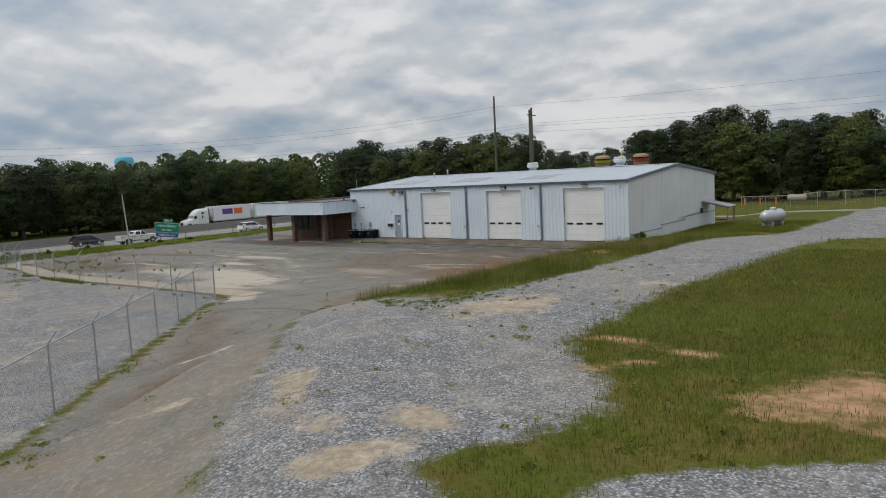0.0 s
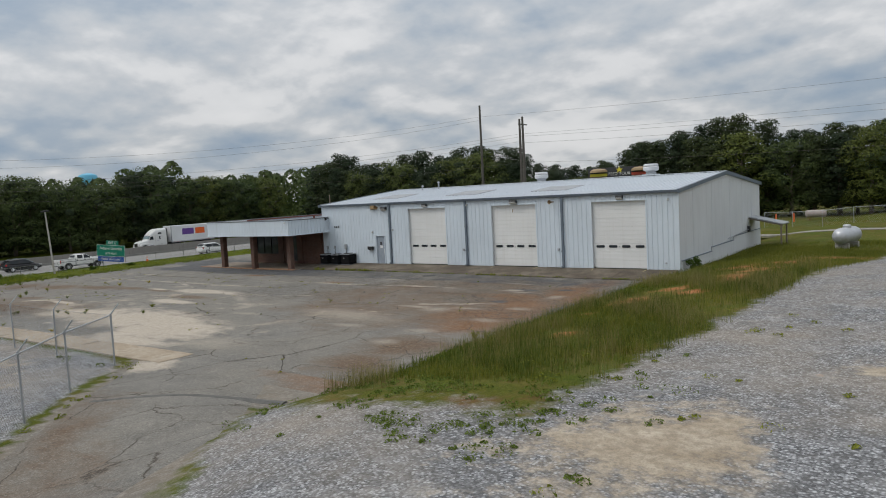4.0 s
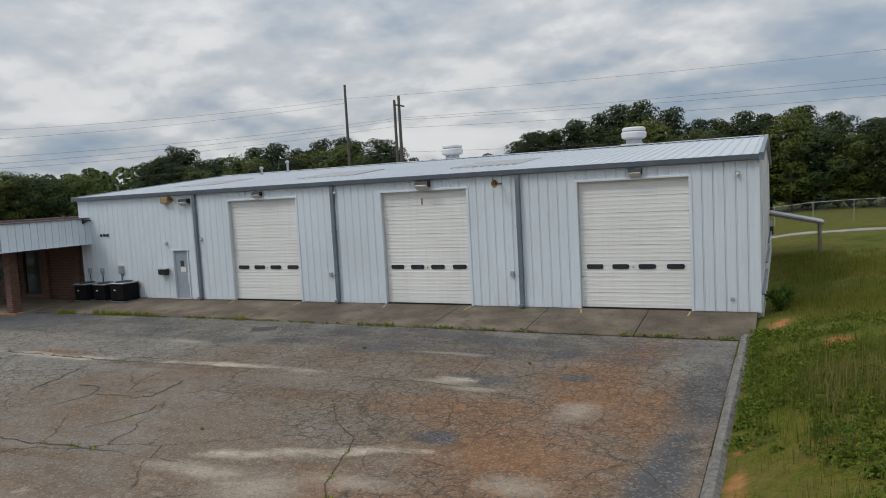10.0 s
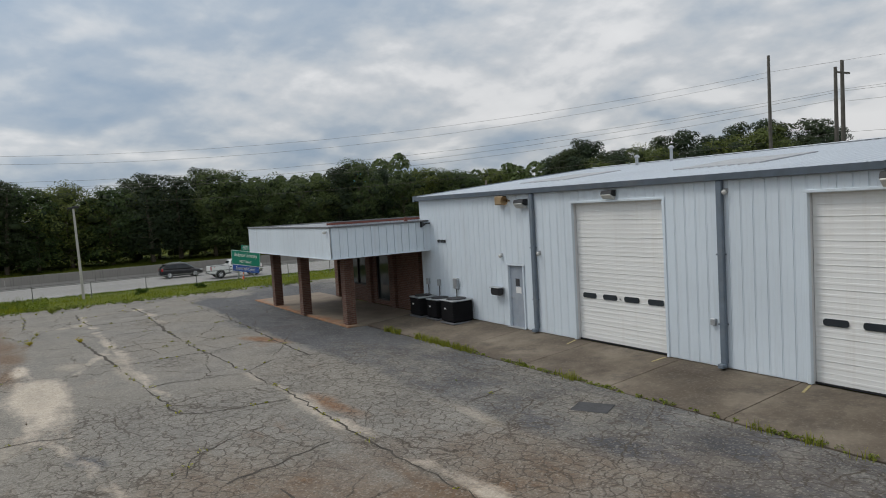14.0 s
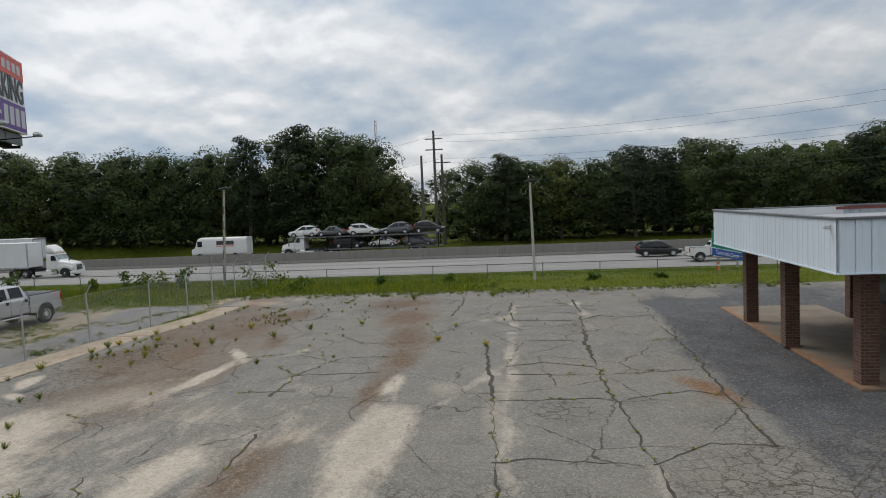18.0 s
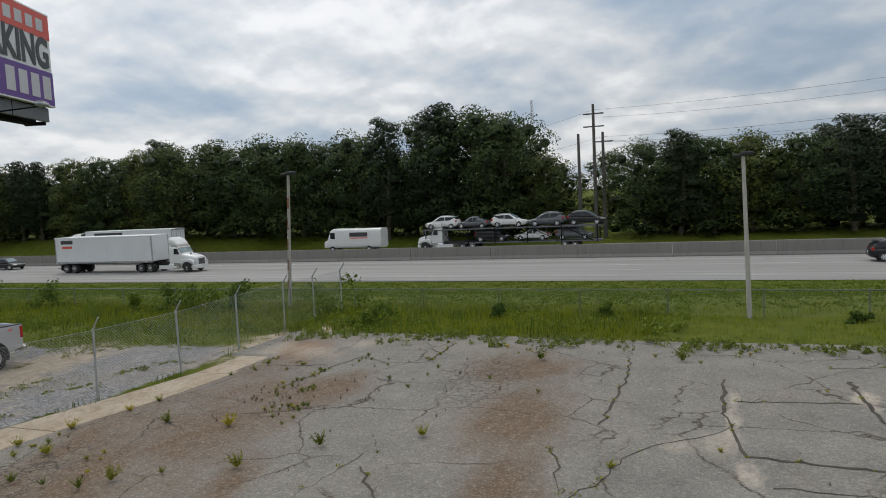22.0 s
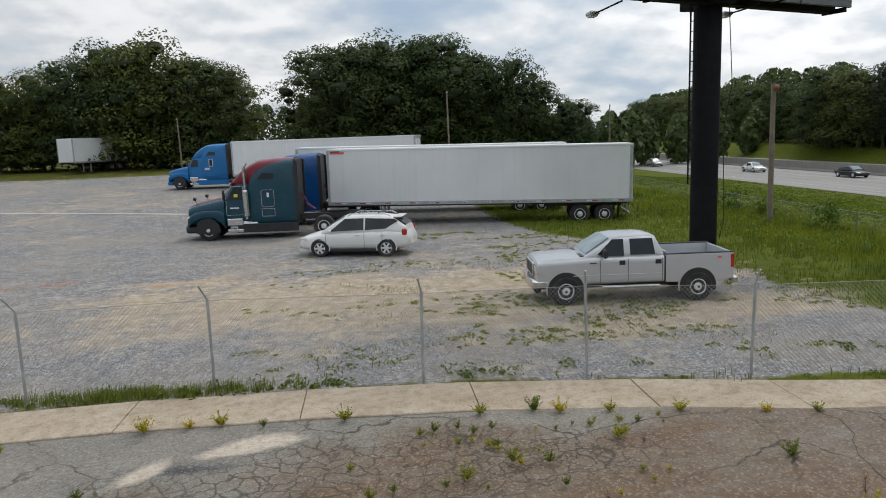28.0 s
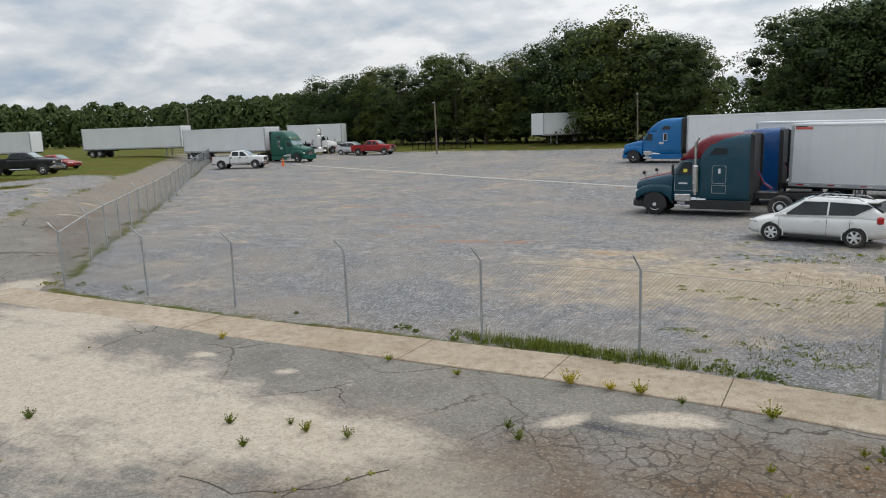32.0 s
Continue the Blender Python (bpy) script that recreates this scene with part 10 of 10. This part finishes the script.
trailer("white box trailer standing behind another", pose(-42.6, -54.6, -0.1, 0, -0.75, -11), 15.8)
tractor("bright blue aerodynamic truck tractor", on_ground(-14.8, -78.0, -6), "p_sky", "p_sky", "p_sky", False)
rx, ry = behind(-14.8, -78.0, -13, 5.1 + 15.9)
trailer("white box trailer behind a blue tractor", on_ground(rx, ry, -13), 15.9)
tractor("dark green truck tractor coupled to a grey-white trailer", on_ground(25.6, -79.3, 177), "p_green", "p_green", "p_green", False)
rx, ry = behind(25.6, -79.3, 177, 5.1 + 15.6)
trailer("grey-white box trailer with a green tractor", on_ground(rx, ry, 177), 15.6, "trailer_white")
trailer("white box trailer in the far yard", on_ground(64.2, -77.4, 196), 16.0)
trailer("white box trailer beyond the fence", on_ground(84, -66.5, 203), 16.0)
pickup("white crew-cab pickup in the far yard", on_ground(26.3, -69.8, 205), "p_white", 0.0)
pickup("black pickup truck beyond the drive fence", on_ground(29.6, -48.2, 215), "p_black", 0.02)
sedan_like("sedan", "red sedan beyond the fence", "car", on_ground(37, -55.6, 200), "p_red", False, 4.6, 0.9, 1.45)
trailer("short white trailer standing alone by the trees", on_ground(1.4, -110.4, 62), 8.2)
pickup("red pickup truck by the far trees", on_ground(23.7, -91.2, 190), "p_red", 0.0)
sedan_like("suv", "silver car by the far trees", "car", on_ground(28.6, -93.0, 190), "p_silver")
tractor("white truck tractor parked by the far trees", on_ground(34.5, -95.0, 250), "p_white", "p_white", "p_white", True, "", True)
trailer("white trailer far back by the trees", on_ground(47, -101, 200), 9.0)
rk = thing("steel_rack", "dark steel pipe racks by the trees", "rack", on_ground(19, -101, 8))
for k in range(5):
    part("frame", Mesh().path([(k * 2.0 - 4, -1, 0), (k * 2.0 - 4, -1, 2.6), (k * 2.0 - 4, 1, 2.6), (k * 2.0 - 4, 1, 0)], 0.06), "bb_black", rk)
part("beam", Mesh().box((0, -1, 2.6), (8.2, 0.1, 0.12)).box((0, 1, 2.6), (8.2, 0.1, 0.12)).box((0, 0, 0.9), (8.2, 2.1, 0.12)), "bb_black", rk)
yc = thing("traffic_cone", "orange traffic cone beside a white pickup", "traffic cone", on_ground(23.6, -73.4, 0))
part("base", Mesh().box((0, 0, 0.03), (0.4, 0.4, 0.05), ch=0.01), "orange", yc)
part("cone", Mesh().lathe((0, 0, 0.05), [(0.17, 0), (0.03, 0.85)], n=14), "orange", yc)
strip_me = Mesh()
for k in range(30):
    u = k / 29
    xx, yy = -19.5 + 43 * u, -59.3 - 16.2 * u
    strip_me.add([(xx - 0.75, yy + 0.02, gz(xx - 0.75, yy) + 0.02), (xx - 0.65, yy + 0.5, gz(xx - 0.65, yy + 0.5) + 0.02), (xx + 0.85, yy - 0.05, gz(xx + 0.85, yy) + 0.02), (xx + 0.75, yy - 0.55, gz(xx + 0.75, yy - 0.55) + 0.02)], [(0, 3, 2, 1)])
solid("concrete_strip", strip_me, "concrete", "pale concrete strip let into the yard's gravel", "kerb", kind="structure", smooth=0)

# traffic on the highway, as it stands for a moment
RZ = ROAD_Z + 0.025
def hw(x, y, a):
    return pose(x, y, RZ, 0, 0, a)


tractor("white day-cab truck on the highway", hw(-86.9, -63.2, 90), "p_white", "p_white", "p_white", False, "", True)
trailer("white trailer with a dark and red mark", hw(-86.9, -63.2 - 4.4 - 14.0, 90), 14.0, marks=((0.13, 0.82, 1.8, 0.42, "vinyl_dark"), (0.13, 0.62, 1.5, 0.28, "vinyl_red")))
tractor("white sleeper truck beyond the median", hw(-104, -100.6, 270), "p_white", "p_white", "p_white", False)
trailer("white trailer with a dark lettering bar", hw(-104, -100.6 + 5.1 + 15.6, 270), 15.6, marks=((0.72, 0.82, 5.2, 0.5, "vinyl_dark"), (0.5, 0.55, 6.5, 0.16, "vinyl_grey")))
tractor("white sleeper truck on the far lanes", hw(-104, 29, 270), "p_white", "p_white", "p_white", False)
trailer("white trailer with a purple and an orange mark", hw(-104, 29 + 5.1 + 9.0, 270), 9.0, marks=((0.62, 0.62, 2.4, 1.1, "vinyl_purple"), (0.34, 0.62, 2.0, 1.1, "orange")))
trailer("second white trailer with a purple and an orange mark", hw(-104, 29 + 5.1 + 18.8, 270), 9.0, marks=((0.62, 0.62, 2.4, 1.1, "vinyl_purple"), (0.34, 0.62, 2.0, 1.1, "orange")))
pickup("white pickup on the highway", hw(-82.5, 7.6, 90), "p_white", 0.02)
sedan_like("suv", "white car on the highway", "car", hw(-82.0, 27.9, 90), "p_white")
sedan_like("suv", "black crossover on the highway", "car", hw(-89.2, 3.1, 90), "p_black")
sedan_like("sedan", "dark sedan on the highway", "car", hw(-91.0, -96.4, 90), "p_black", False, 4.7, 0.9, 1.45)
sedan_like("sedan", "silver car on the highway", "car", hw(-83.6, -140.8, 90), "p_silver", False, 4.6, 0.9, 1.45)
sedan_like("sedan", "white car on the highway", "car", hw(-88, -114, 90), "p_white", False, 4.6, 0.9, 1.45)
# white step van
vn = thing("step_van", "white delivery step van beyond the median", "van", hw(-108, -54.3, 270), "")
part("body", Mesh().loft([ring(x, 1.1, a, b, 7) for x, a, b in ((-4.0, 0.55, 3.05), (3.0, 0.55, 3.1), (3.35, 0.55, 2.9), (3.75, 0.6, 1.7), (4.25, 0.6, 1.45))]), "p_white", vn)
slab4(vn, [(3.72, 0.95, 1.8), (3.72, -0.95, 1.8), (3.40, -0.92, 2.75), (3.40, 0.92, 2.75)], "windscreen", "shield")
for s in (-1, 1):
    part("window", Mesh().box((3.0, s * 1.10, 2.2), (0.7, 0.03, 0.8), ch=0.01), "car_glass", vn)
    part("marking", Mesh().box((-0.8, s * 1.104, 2.3), (2.6, 0.02, 0.55)), "vinyl_dark", vn)
    part("marking", Mesh().box((-0.8, s * 1.104, 1.85), (2.6, 0.02, 0.12)), "vinyl_red", vn)
    for x in (3.1, -2.2):
        wheel(vn, x, s * 0.98, 0.42, 0.3, "truck", s)
# car carrier with its load
tractor("white car-carrier tractor beyond the median", hw(-108, -44.2, 270), "p_white", "p_white", "p_white", False, "", True)
cc = thing("car_carrier", "dark steel car-carrier trailer with ramps", "trailer", hw(-108, -22.5, 270))
part("lower_deck", Mesh().box((8.2, 0, 0.85), (16.4, 2.4, 0.14), ch=0.02), "bb_grey", cc)
part("upper_deck", Mesh().box((8.6, 0, 2.55), (17.4, 2.4, 0.12), ch=0.02), "bb_grey", cc)
for x in (0.4, 4.5, 8.6, 12.6, 16.0):
    for s in (-1, 1):
        part("upright", Mesh().box((x, s * 1.2, 1.7), (0.12, 0.1, 1.9)), "bb_black", cc)
for x in (2.5, 6.5, 10.5):
    for s in (-1, 1):
        part("brace", Mesh().tube((x - 1.6, s * 1.2, 0.9), (x + 1.6, s * 1.2, 2.5), 0.05, n=6), "bb_black", cc)
for s in (-1, 1):
    for x in (3.0, 4.2):
        wheel(cc, x, s * 0.96, 0.45, 0.4, "truck", s)
for i, (d, z, mt, suv) in enumerate(((1.8, 2.62, "p_black", True), (6.4, 2.62, "p_grey", True), (11.0, 2.62, "p_white", True), (15.6, 2.62, "p_grey", False), (3.2, 0.93, "p_grey", True), (8.2, 0.93, "p_white", False), (13.2, 0.93, "p_black", True), (19.6, 2.62, "p_white", True))):
    sedan_like("suv" if suv else "sedan", "new car riding on the carrier", "car", pose(-108, -22.5 - d, RZ + z, 0, 0, 270 if i % 2 else 90), mt, suv, 4.4, 0.88, 1.62 if suv else 1.45, 2.65, 0.33, "carried cars")
part("head_rack", Mesh().box((19.4, 0, 2.55), (4.8, 2.3, 0.12), ch=0.02).box((21.6, 1.1, 1.9), (0.12, 0.1, 1.4)).box((21.6, -1.1, 1.9), (0.12, 0.1, 1.4)), "bb_grey", cc)
